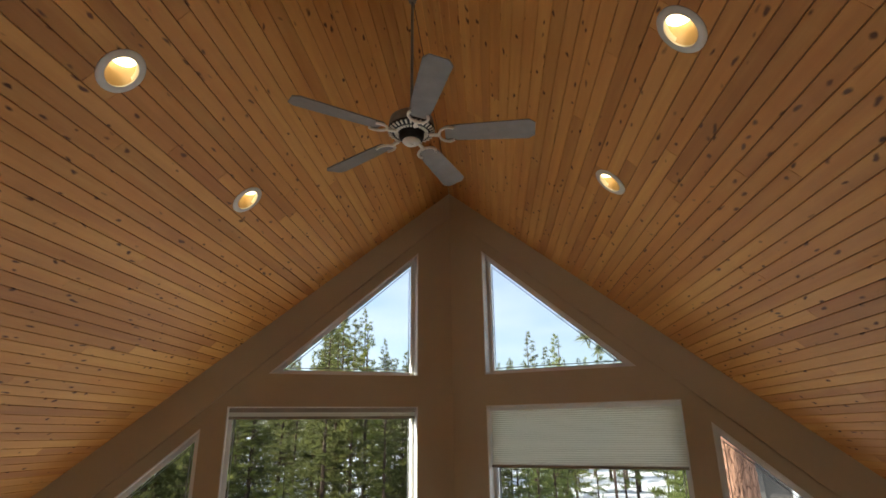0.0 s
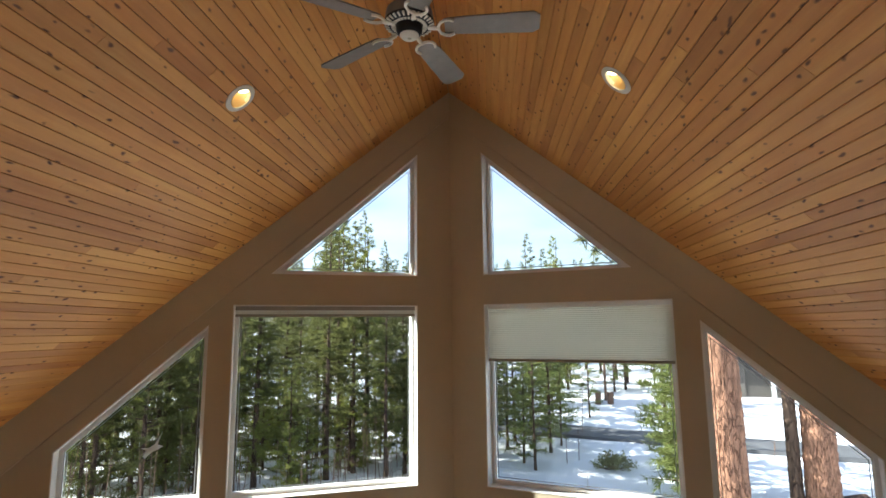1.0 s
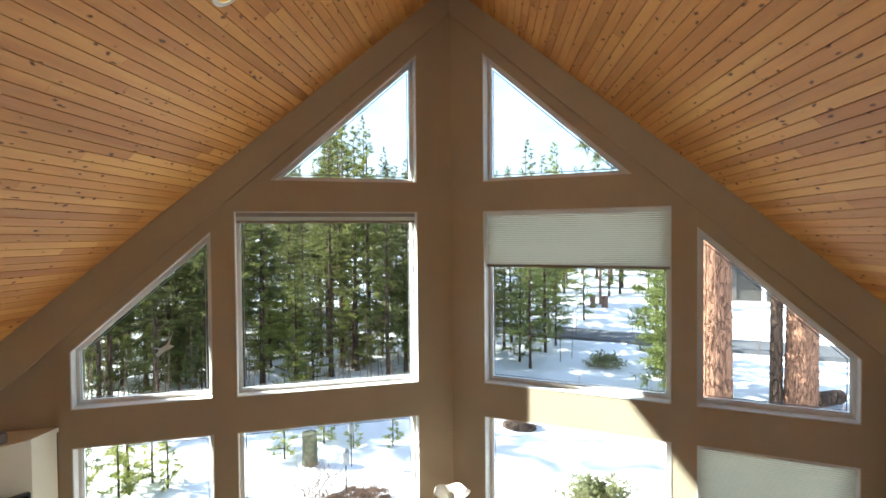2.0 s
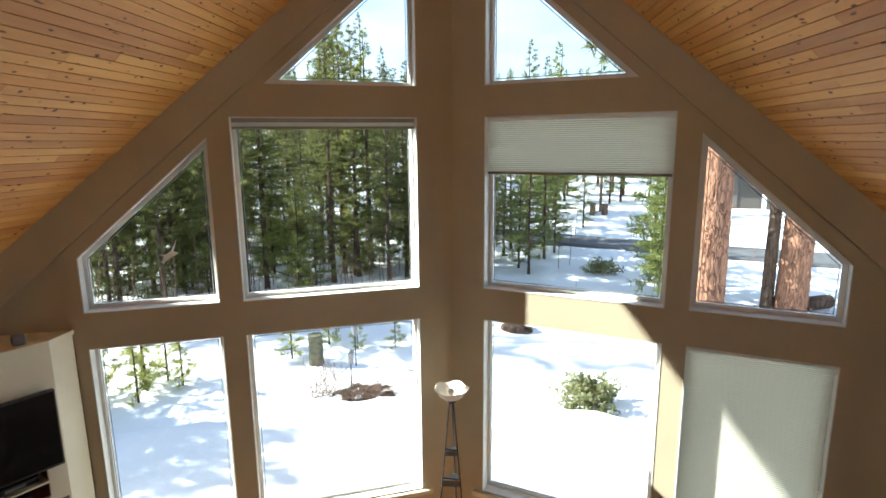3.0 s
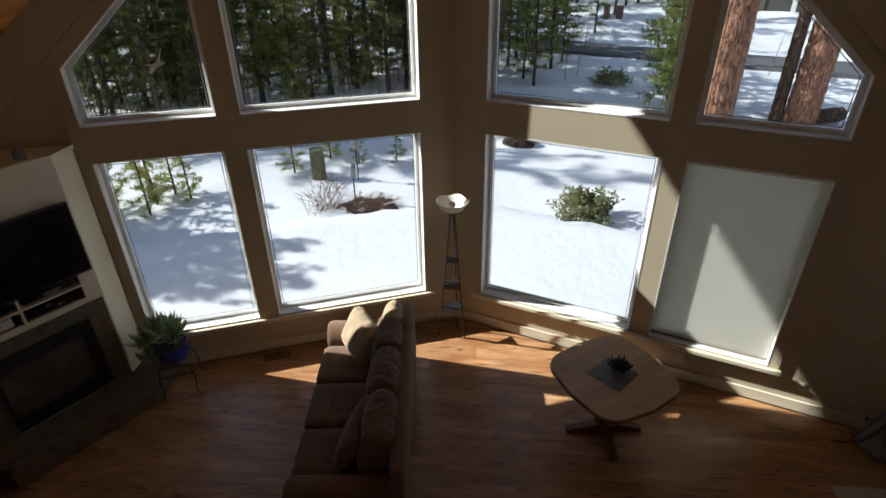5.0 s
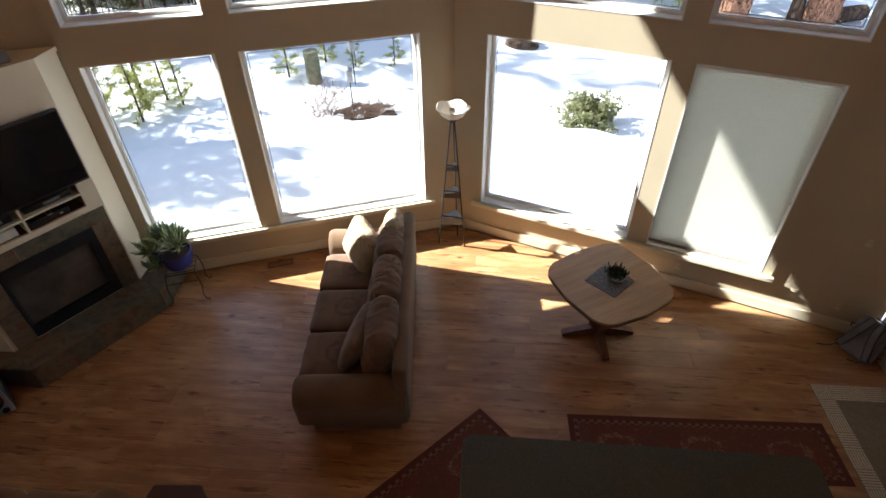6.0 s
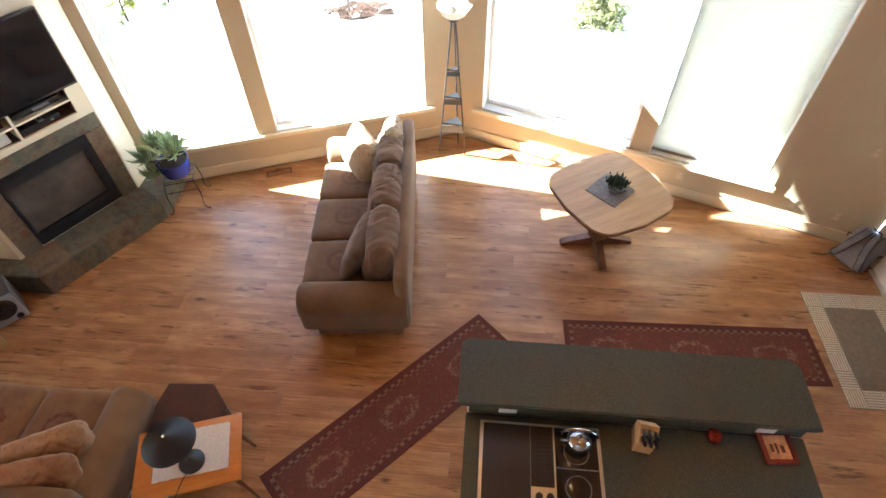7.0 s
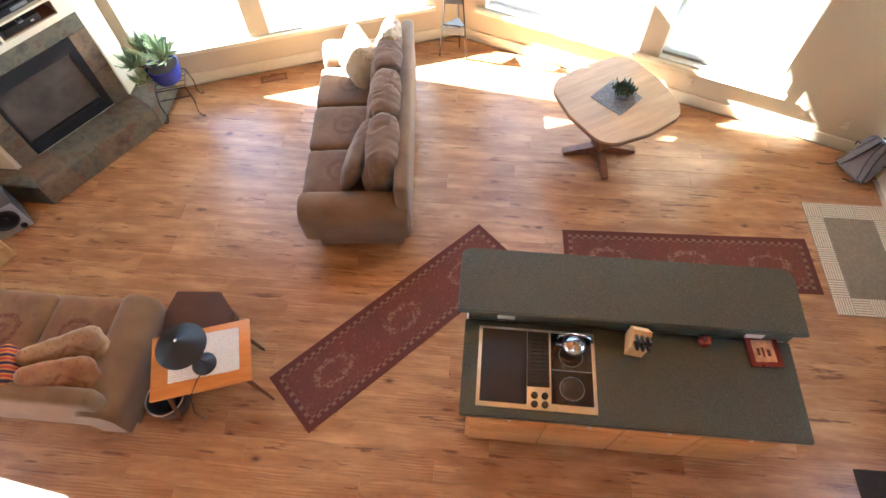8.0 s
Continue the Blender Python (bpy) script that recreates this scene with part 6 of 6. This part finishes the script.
# ---------------------------------------------------------------- rugs
def rug_material(name, field, border, light, size):
    """A woven runner: field with medallions, light guard stripes, dark border."""
    k = Mat(name, 0.95, 0, 0.1)
    v = k.coords()
    sep = k.node("ShaderNodeSeparateXYZ")
    k.link(v, sep.inputs[0])

    def edge(axis, half):
        ab = k.node("ShaderNodeMath")
        ab.operation = "ABSOLUTE"
        k.link(sep.outputs[axis], ab.inputs[0])
        sub = k.node("ShaderNodeMath")
        sub.operation = "SUBTRACT"
        sub.inputs[0].default_value = half
        k.link(ab.outputs[0], sub.inputs[1])
        return sub.outputs[0]

    mn = k.node("ShaderNodeMath")
    mn.operation = "MINIMUM"
    k.link(edge("X", size[0] / 2), mn.inputs[0])
    k.link(edge("Y", size[1] / 2), mn.inputs[1])
    d = mn.outputs[0]
    def math_node(op, a, b=None):
        n = k.node("ShaderNodeMath")
        n.operation = op
        for i, v_ in enumerate((a, b)):
            if v_ is not None:
                if isinstance(v_, float):
                    n.inputs[i].default_value = v_
                else:
                    k.link(v_, n.inputs[i])
        return n.outputs[0]

    along = math_node("PINGPONG", sep.outputs["X"], 0.36)
    ex, ey = math_node("DIVIDE", along, 0.22), math_node("DIVIDE", sep.outputs["Y"], 0.125)
    wob = math_node("MULTIPLY", k.noise(v, 16, 3), 0.9)
    rad = math_node("ADD", math_node("SQRT", math_node("ADD", math_node("MULTIPLY", ex, ex), math_node("MULTIPLY", ey, ey))), wob)
    ring = k.ramp(math_node("DIVIDE", rad, 2.0), [(0.50, (0, 0, 0)), (0.54, (0.5, 0.5, 0.5)), (0.63, (0.4, 0.4, 0.4)), (0.68, (0, 0, 0)), (0.80, (0, 0, 0))])
    broken = k.mix(1.0, ring, k.ramp(k.noise(v, 42, 2), [(0.42, (0, 0, 0)), (0.55, (1, 1, 1))]), "MULTIPLY")
    speck = k.ramp(k.noise(v, 30, 3), [(0.60, (0, 0, 0)), (0.70, (0.22, 0.22, 0.22))])
    inner = k.mix(speck, field, light)
    inner = k.mix(k.ramp(k.noise(v, 5, 5, 0.65), [(0.42, (0, 0, 0)), (0.62, (0.55, 0.55, 0.55))]), inner, tuple(x * 0.6 + y * 0.12 for x, y in zip(border, light)))
    inner = k.mix(broken, inner, light)
    ck = k.node("ShaderNodeTexChecker", Scale=28.0)
    k.link(v, ck.inputs["Vector"])
    guard = k.mix(ck.outputs["Fac"], tuple(a * 0.6 + b * 0.4 for a, b in zip(border, light)), border)
    base = k.mix(k.ramp(d, [(0.086, (0, 0, 0)), (0.088, (1, 1, 1))]), guard, inner)
    base = k.mix(k.ramp(d, [(0.046, (0, 0, 0)), (0.048, (1, 1, 1))]), border, base)
    base = k.mix(k.ramp(k.noise(v, 60, 3), [(0.3, (0.35, 0.35, 0.35)), (0.6, (0, 0, 0))]), base, tuple(x * 0.5 for x in field))
    k.colour(base)
    k.bump(k.noise(v, 240, 2), 0.5, 0.003)
    return k.m


def rug(name, label, category, m, size, mat):
    bm = bmesh.new()
    bmesh.ops.create_grid(bm, x_segments=40, y_segments=14, size=0.5)
    for v in bm.verts:
        v.co = Vector((v.co.x * size[0], v.co.y * size[1], 0))
        v.co.z = 0.007 + 0.0025 * noise.noise(Vector((v.co.x * 3, v.co.y * 3, size[0])))
    top = bm.faces[:]
    ret = bmesh.ops.extrude_face_region(bm, geom=top)
    for v in [g for g in ret["geom"] if isinstance(g, bmesh.types.BMVert)]:
        v.co.z = 0.001
    return solid(name, bm, mat, label, category, m=m, smooth=True)


RED, DARKRED, TAN = (0.155, 0.056, 0.044), (0.112, 0.042, 0.034), (0.35, 0.245, 0.165)
a = Vector((-1.375, 1.135))
b = Vector((0.245, 2.785))
RUNNER = rug_material("red_persian_runner", RED, DARKRED, TAN, (2.31, 0.58))
rug("runner_rug", "dark red patterned runner rug lying askew", "rug", at((a.x + b.x) / 2, (a.y + b.y) / 2, 0.001, math.degrees(math.atan2(b.y - a.y, b.x - a.x))), (2.31, 0.58), RUNNER)
RUNNER_B = rug_material("red_persian_runner_long", RED, DARKRED, TAN, (2.24, 0.58))
rug("runner_rug", "dark red patterned runner rug behind the bar", "rug", at(1.955, 2.735, 0.001, 2.0), (2.24, 0.58), RUNNER_B)


def door_mat():
    t = thing("entry_mat", "grey mat with a pale corded border", "mat", at(3.53, 2.90, 0.001, 0.5))
    w, h, i = 0.385, 0.60, 0.175
    part("centre", Box((-w + i, -h + i, 0), (w - i, h - i, 0.008), 0.001), plain("grey_felt", (0.21, 0.175, 0.13), 0.95, vary=0.15, scale=30, bump=0.5), t, "plain grey-brown centre")
    part("backing", slab([[(-w, -h), (w, -h), (w, h), (-w, h)], [(-w + i, -h + i), (w - i, -h + i), (w - i, h - i), (-w + i, h - i)]], 0.0, 0.006, Matrix()), plain("border_backing", (0.22, 0.20, 0.16), 0.95), t)
    cords = bmesh.new()
    for bx in range(5):
        for by in range(7):
            x0, x1 = -w + bx * 2 * w / 5, -w + (bx + 1) * 2 * w / 5
            y0, y1 = -h + by * 2 * h / 7, -h + (by + 1) * 2 * h / 7
            if bx in (0, 4) or by in (0, 6):
                for j in range(7):
                    f0, f1 = (j + 0.15) / 7, (j + 0.75) / 7
                    if (bx + by) % 2:
                        box(cords, (x0 + 0.003, y0 + (y1 - y0) * f0, 0.006), (x1 - 0.003, y0 + (y1 - y0) * f1, 0.010))
                    else:
                        box(cords, (x0 + (x1 - x0) * f0, y0 + 0.003, 0.006), (x0 + (x1 - x0) * f1, y1 - 0.003, 0.010))
    p = part("corded_border", cords, plain("pale_cord", (0.58, 0.53, 0.43), 0.95, vary=0.12, scale=60), t, "pale corded border", smooth=False)
    p["kind"] = "stuff"


door_mat()
solid("door_mat", Box((-0.3, -0.45, 0), (0.3, 0.45, 0.009), 0.003), plain("black_rubber_mat", (0.018, 0.015, 0.014), 0.9, vary=0.3, scale=60, bump=0.5), "black rubber floor mat", "mat", m=at(3.21, 0.58, 0.001, 1))

# ---------------------------------------------------------------- entry: door and backpack
t = thing("door_1", "white panelled entry door in a white frame", "door", kind="structure")
part("casing", slab([[(2.35, 0.0), (3.84, 0.0), (3.84, 2.16), (2.35, 2.16)], [(2.46, 0.02), (3.73, 0.02), (3.73, 2.05), (2.46, 2.05)]], XR - 0.02, XR - 0.0005, side_m), WHITE, t, smooth=False)
d = part("leaf", slab([[(2.465, 0.02), (3.725, 0.02), (3.725, 2.045), (2.465, 2.045)]], XR - 0.03, XR - 0.001, side_m), WHITE, t, smooth=False)
part("threshold", slab([[(2.36, 0.0), (3.83, 0.0), (3.83, 0.018), (2.36, 0.018)]], XR - 0.06, XR - 0.0215, side_m), STEEL, t, smooth=False)
part("door_handle", rod(bmesh.new(), (XR - 0.08, 2.55, 1.0), (XR - 0.08, 2.66, 1.0), 0.01, 10), STEEL, d)


def backpack():
    t = thing("backpack", "dark grey backpack with padded straps leaning in the corner", "backpack")
    foot, across = Vector((3.70, 3.90, 0.0)), Vector((0.51, -0.86, 0)).normalized()
    rise = Vector((0.42, 0.30, 0.86)).normalized()
    rise = (rise - across * rise.dot(across)).normalized()
    out = across.cross(rise)
    out = -out if out.z < 0 else out
    f = Matrix(((across.x, rise.x, out.x, foot.x), (across.y, rise.y, out.y, foot.y), (across.z, rise.z, out.z, foot.z), (0, 0, 0, 1)))

    def rest(bm):
        for v in bm.verts:
            v.co.z = max(v.co.z, 0.003 + 0.004 * noise.noise(v.co * 9))
            v.co.x = min(v.co.x, XR - 0.012)
        return bm

    part("bag", rest(cushion((0.31, 0.40, 0.17), 0.40, 0.22, 15, 0.010, 5, f @ Matrix.Translation((0, 0.20, -0.02)))), PACK, t)
    part("front_pocket", rest(cushion((0.26, 0.24, 0.08), 0.40, 0.20, 9, 0.006, 8, f @ Matrix.Translation((0, 0.13, -0.12)))), PACK, t)
    part("back_panel", rest(cushion((0.24, 0.36, 0.03), 0.4, 0.2, 9, 0.004, 9, f @ Matrix.Translation((0, 0.20, 0.068)))), PACK, t, "grey padded back panel")
    for s in (-1, 1):
        arc = [Vector((s * (0.045 + 0.09 * k ** 1.4), 0.40 - 0.37 * k, 0.075 + 0.055 * math.sin(math.pi * min(1, k * 1.1 + 0.05)))) for k in np.linspace(0, 1, 11)]
        strap = bmesh.new()
        prev = None
        for k, p in enumerate(arc):
            w_ = 0.034 if 1 < k < 8 else 0.024
            ring = [strap.verts.new(f @ (p + Vector((dx, 0, dz)))) for dx, dz in ((-w_, 0), (-w_ * 0.8, 0.012), (w_ * 0.8, 0.012), (w_, 0), (w_ * 0.8, -0.008), (-w_ * 0.8, -0.008))]
            if prev:
                for q in range(6):
                    strap.faces.new((prev[q], prev[(q + 1) % 6], ring[(q + 1) % 6], ring[q]))
            else:
                strap.faces.new(ring)
            prev = ring
        strap.faces.new(prev)
        st = part("shoulder_strap", strap, PACK, t, "padded grey strap")
        for e in (-1, 1):
            part("piping", pipe(bmesh.new(), [f @ (p + Vector((e * 0.034, 0, 0.004))) for p in arc], 0.0055, 6), BLACK_PLASTIC, st, "black edge piping")
        end = f @ arc[-1]
        tip = Vector((3.42, 4.02, 0.008)) if s < 0 else Vector((3.62, 3.83, 0.008))
        part("buckle", Box((-0.022, -0.018, -0.006), (0.022, 0.018, 0.010), 0.004, m=f @ Matrix.Translation(arc[-1])), BLACK_PLASTIC, st)
        part("webbing", pipe(bmesh.new(), [end, end.lerp(tip, 0.35) + Vector((0, 0, -end.z * 0.45)), Vector((end.x * 0.3 + tip.x * 0.7, end.y * 0.3 + tip.y * 0.7, 0.010)), tip], 0.006, 6), BLACK_PLASTIC, st)
    part("grab_loop", pipe(bmesh.new(), [f @ Vector(p) for p in ((-0.05, 0.385, 0.05), (-0.045, 0.43, 0.06), (0.045, 0.43, 0.06), (0.05, 0.385, 0.05))], 0.008, 6), BLACK_PLASTIC, t)
    for x in (-0.165, 0.165):
        part("side_strap", rest(pipe(bmesh.new(), [f @ Vector(p) for p in ((x, 0.26, -0.05), (x * 1.12, 0.27, 0.02), (x * 1.02, 0.24, 0.05))], 0.008, 6)), BLACK_PLASTIC, t)


backpack()

# ---------------------------------------------------------------- sitting corner: second sofa, end table, lamp
SOFA_B = at(-3.54, 1.24, 0, -90)
sofa(SOFA_B, 3, "sofa", "tan sofa with rust patterned cushions", SOFA_TAN, SOFA_WARM, 0, 2.30, 0.30, 0.78, 0.43)
pillow(at(-2.82, 1.18, 0.64, 28) @ Matrix.Rotation(radians(66), 4, "X"), (0.56, 0.34, 0.15), PILLOW_RUST, "beige and rust floral pillow slumped on the sofa", 31)
pillow(at(-2.77, 0.99, 0.65, 17) @ Matrix.Rotation(radians(66), 4, "X"), (0.50, 0.36, 0.16), PILLOW_DEEP, "rust patterned pillow leaning on the backrest", 32)


def knit_bag():
    k = Mat("striped_knit", 0.95)
    v = k.coords()
    w = k.node("ShaderNodeTexWave", Scale=5.0, Distortion=1.5)
    k.link(v, w.inputs["Vector"])
    k.colour(k.ramp(w.outputs["Fac"], [(0.15, (0.03, 0.03, 0.06)), (0.35, (0.50, 0.10, 0.03)), (0.6, (0.62, 0.30, 0.05)), (0.85, (0.38, 0.05, 0.03))]))
    pillow(at(-3.20, 1.01, 0.63, -70) @ Matrix.Rotation(radians(60), 4, "X"), (0.34, 0.40, 0.18), k.m, "bright orange striped knit pillow on the sofa", 33)


knit_bag()


def end_table():
    t = thing("end_table", "orange-brown wooden end table on splayed legs", "end table", at(-1.915, 1.27, 0, 18))
    part("tabletop", Box((-0.355, -0.245, 0.525), (0.355, 0.245, 0.55), 0.008), ORANGE_WOOD, t)
    part("apron", Box((-0.30, -0.20, 0.45), (0.30, 0.20, 0.525)), ORANGE_WOOD, t, smooth=False)
    for sx in (-1, 1):
        for sy in (-1, 1):
            part("leg", rod(bmesh.new(), (sx * 0.36 - 0.05 * (sy > 0), sy * 0.22, 0.0), (sx * 0.27, sy * 0.17, 0.46), 0.012, 8, 0.02), DARK_TABLE_WOOD, t)


end_table()
bm = bmesh.new()
bmesh.ops.create_grid(bm, x_segments=40, y_segments=96, size=0.5)
rng = random.Random(4)
for v in bm.verts:
    e = 0.008 * noise.noise(Vector((v.co.x * 21, v.co.y * 21, 3)))
    v.co = Vector((v.co.x * (0.50 + e), v.co.y * (0.335 + e), 0.004 + 0.0014 * math.sin(v.co.y * 118)))
ret = bmesh.ops.extrude_face_region(bm, geom=bm.faces[:])
for v in [g for g in ret["geom"] if isinstance(g, bmesh.types.BMVert)]:
    v.co.z = 0.0003
solid("table_runner", bm, CLOTH, "white ribbed woven cloth on the end table", "cloth", m=at(-1.90, 1.30, 0.5505, 17), smooth=True)


def cone_lamp():
    t = thing("table_lamp", "matt black table lamp with a wide cone shade", "table lamp", at(-1.87, 1.23, 0.556))
    part("base", lathe(bmesh.new(), [(0.085, 0.0), (0.086, 0.012), (0.05, 0.035), (0.015, 0.06), (0.006, 0.075)], 32), BLACK_METAL, t, "black cone foot")
    part("stem", pipe(bmesh.new(), [Vector((0, 0, 0.06)), Vector((-0.005, -0.005, 0.25)), Vector((-0.015, -0.01, 0.40))], 0.007, 8), BLACK_METAL, t)
    sh = lathe(bmesh.new(), [(0.165, 0.37), (0.168, 0.372), (0.10, 0.42), (0.02, 0.455), (0.012, 0.458)], 40, Matrix.Translation((-0.015, -0.01, 0)))
    s = part("shade", sh, BLACK_METAL, t, "wide black metal cone shade")
    part("finial", lathe(bmesh.new(), [(0.010, 0.456), (0.012, 0.465), (0.006, 0.474), (0.001, 0.475)], 14, Matrix.Translation((-0.015, -0.01, 0))), CHROME, s)

    part("cord", pipe(bmesh.new(), [Vector(p) for p in ((0.0, -0.07, 0.006), (-0.02, -0.12, 0.0), (-0.03, -0.24, -0.01), (-0.03, -0.31, -0.14), (-0.05, -0.30, -0.40), (-0.12, -0.22, -0.55))], 0.0035, 6), BLACK_PLASTIC, t, "thin black cord")


cone_lamp()
t = thing("ottoman", "dark brown leather ottoman behind the end table", "ottoman", at(-2.08, 1.68, 0, 4))
poly = [(-0.26, -0.17), (0.21, -0.17), (0.24, 0.0), (0.10, 0.17), (-0.24, 0.17), (-0.28, 0.0)]
bm = prism(bmesh.new(), poly, 0.06, 0.44)
bmesh.ops.bevel(bm, geom=bm.edges[:], offset=0.02, segments=3, affect="EDGES")
part("body", bm, LEATHER, t)
bm = prism(bmesh.new(), inset(poly, -0.008), 0.425, 0.452)
bmesh.ops.bevel(bm, geom=bm.edges[:], offset=0.008, segments=2, affect="EDGES")
part("lid", bm, LEATHER, t)
for x, y in ((-0.2, -0.1), (0.15, -0.1), (0.07, 0.1), (-0.2, 0.1)):
    part("foot", rod(bmesh.new(), (x, y, 0), (x, y, 0.07), 0.02, 10), BLACK_METAL, t)


def basket():
    t = thing("magazine_rack", "round dark metal basket under the end table", "basket", at(-2.27, 1.06, 0))
    part("drum", lathe(bmesh.new(), [(0.105, 0.0), (0.125, 0.02), (0.140, 0.20), (0.132, 0.20), (0.115, 0.03), (0.02, 0.02)], 28), plain("dark_brown_wire", (0.10, 0.085, 0.075), 0.5, 0.3), t)
    part("rim", pipe(bmesh.new(), [Vector((0.141 * math.cos(2 * math.pi * i / 32), 0.141 * math.sin(2 * math.pi * i / 32), 0.2)) for i in range(33)], 0.006, 6), STEEL, t, "metal rim")
    part("book", Box((-0.075, -0.08, 0.03), (0.075, 0.075, 0.17), 0.003, m=Matrix.Rotation(0.3, 4, "Z")), BLACK_PLASTIC, t)


basket()


def subwoofer():
    t = thing("subwoofer", "grey and black speaker box on the floor", "speaker", at(-4.42, 2.62, 0, 48))
    part("cabinet", Box((-0.15, -0.11, 0.0), (0.15, 0.20, 0.34), 0.012), plain("dark_grey_vinyl", (0.06, 0.06, 0.062), 0.5), t)
    part("baffle", Box((-0.145, -0.118, 0.006), (0.145, -0.108, 0.334), 0.004), plain("silver_grey_baffle", (0.30, 0.30, 0.31), 0.4), t, "silver grey front")
    mm = Matrix.Translation((0, -0.118, 0.20)) @ Matrix.Rotation(radians(90), 4, "X")
    part("driver", lathe(bmesh.new(), [(0.115, 0.0), (0.115, 0.012), (0.10, 0.014), (0.09, 0.004), (0.03, 0.001), (0.028, 0.008), (0.002, 0.012)], 32, mm), BLACK_PLASTIC, t, "round black driver")
    part("port", lathe(bmesh.new(), [(0.03, 0.0), (0.03, 0.008), (0.022, 0.008), (0.02, 0.001)], 20, Matrix.Translation((0.08, -0.118, 0.05)) @ Matrix.Rotation(radians(90), 4, "X")), BLACK_PLASTIC, t)


subwoofer()
solid("wood_crate", Box((-0.16, -0.10, 0), (0.16, 0.10, 0.16), 0.006), BLOCK_WOOD, "low pale wooden crate beside the speaker", "crate", m=at(-4.42, 2.30, 0, -30))
t = thing("floor_vent", "brown metal floor register", "floor vent", at(-2.43, 4.84, 0.0005, 20.6))
part("frame", slab([[(-0.15, -0.055), (0.15, -0.055), (0.15, 0.055), (-0.15, 0.055)], [(-0.13, -0.037), (0.13, -0.037), (0.13, 0.037), (-0.13, 0.037)]], 0, 0.005, Matrix()), DARK_TABLE_WOOD, t, smooth=False)
for i in range(12):
    x = -0.125 + i * 0.0225
    part("louvre", Box((x, -0.037, 0.0), (x + 0.006, 0.037, 0.004)), BLACK_METAL, t, smooth=False)

# ---------------------------------------------------------------- floor planks
def planks():
    floor = thing("floor", "reddish-brown knotty wood plank floor", "floor", kind="structure")
    rng = random.Random(17)
    pw = 0.195
    shared = {}
    y = YB
    while y < 5.8:
        x = XL - rng.uniform(0, 1.6)
        while x < XR:
            ln = rng.choice((1.45, 1.75, 2.05))
            quad = [(x + 0.0004, y + 0.0004), (x + ln - 0.0004, y + 0.0004), (x + ln - 0.0004, y + pw - 0.0004), (x + 0.0004, y + pw - 0.0004)]
            cut = clip(quad, FLOOR_EDGE)
            if len(cut) >= 3:
                cx, cy = x + ln / 2, y + pw / 2
                whole = len(cut) == 4 and all(abs(p[0] - q[0]) + abs(p[1] - q[1]) < 1e-6 for p, q in zip(sorted(cut), sorted(quad)))
                key = ln if whole else None
                if key and key in shared:
                    me = shared[key]
                else:
                    poly = [(p[0] - cx, p[1] - cy) for p in cut]
                    bm = bmesh.new()
                    lo = [bm.verts.new((*p, -0.0135)) for p in poly]
                    mid = [bm.verts.new((*p, -0.0008)) for p in poly]
                    try:
                        small = inset(poly, 0.0005)
                    except ZeroDivisionError:
                        small = poly
                    hi = [bm.verts.new((*p, 0.0)) for p in small]
                    k = len(poly)
                    for a, b in ((lo, mid), (mid, hi)):
                        for i in range(k):
                            bm.faces.new((a[i], a[(i + 1) % k], b[(i + 1) % k], b[i]))
                    bm.faces.new(hi)
                    me = mesh_of(bm, "plank", FLOOR_WOOD)
                    if key:
                        shared[key] = me
                ob = new("plank", me)
                ob.location = (cx, cy, 0)
                ob.parent = floor
            x += ln
        y += pw


planks()
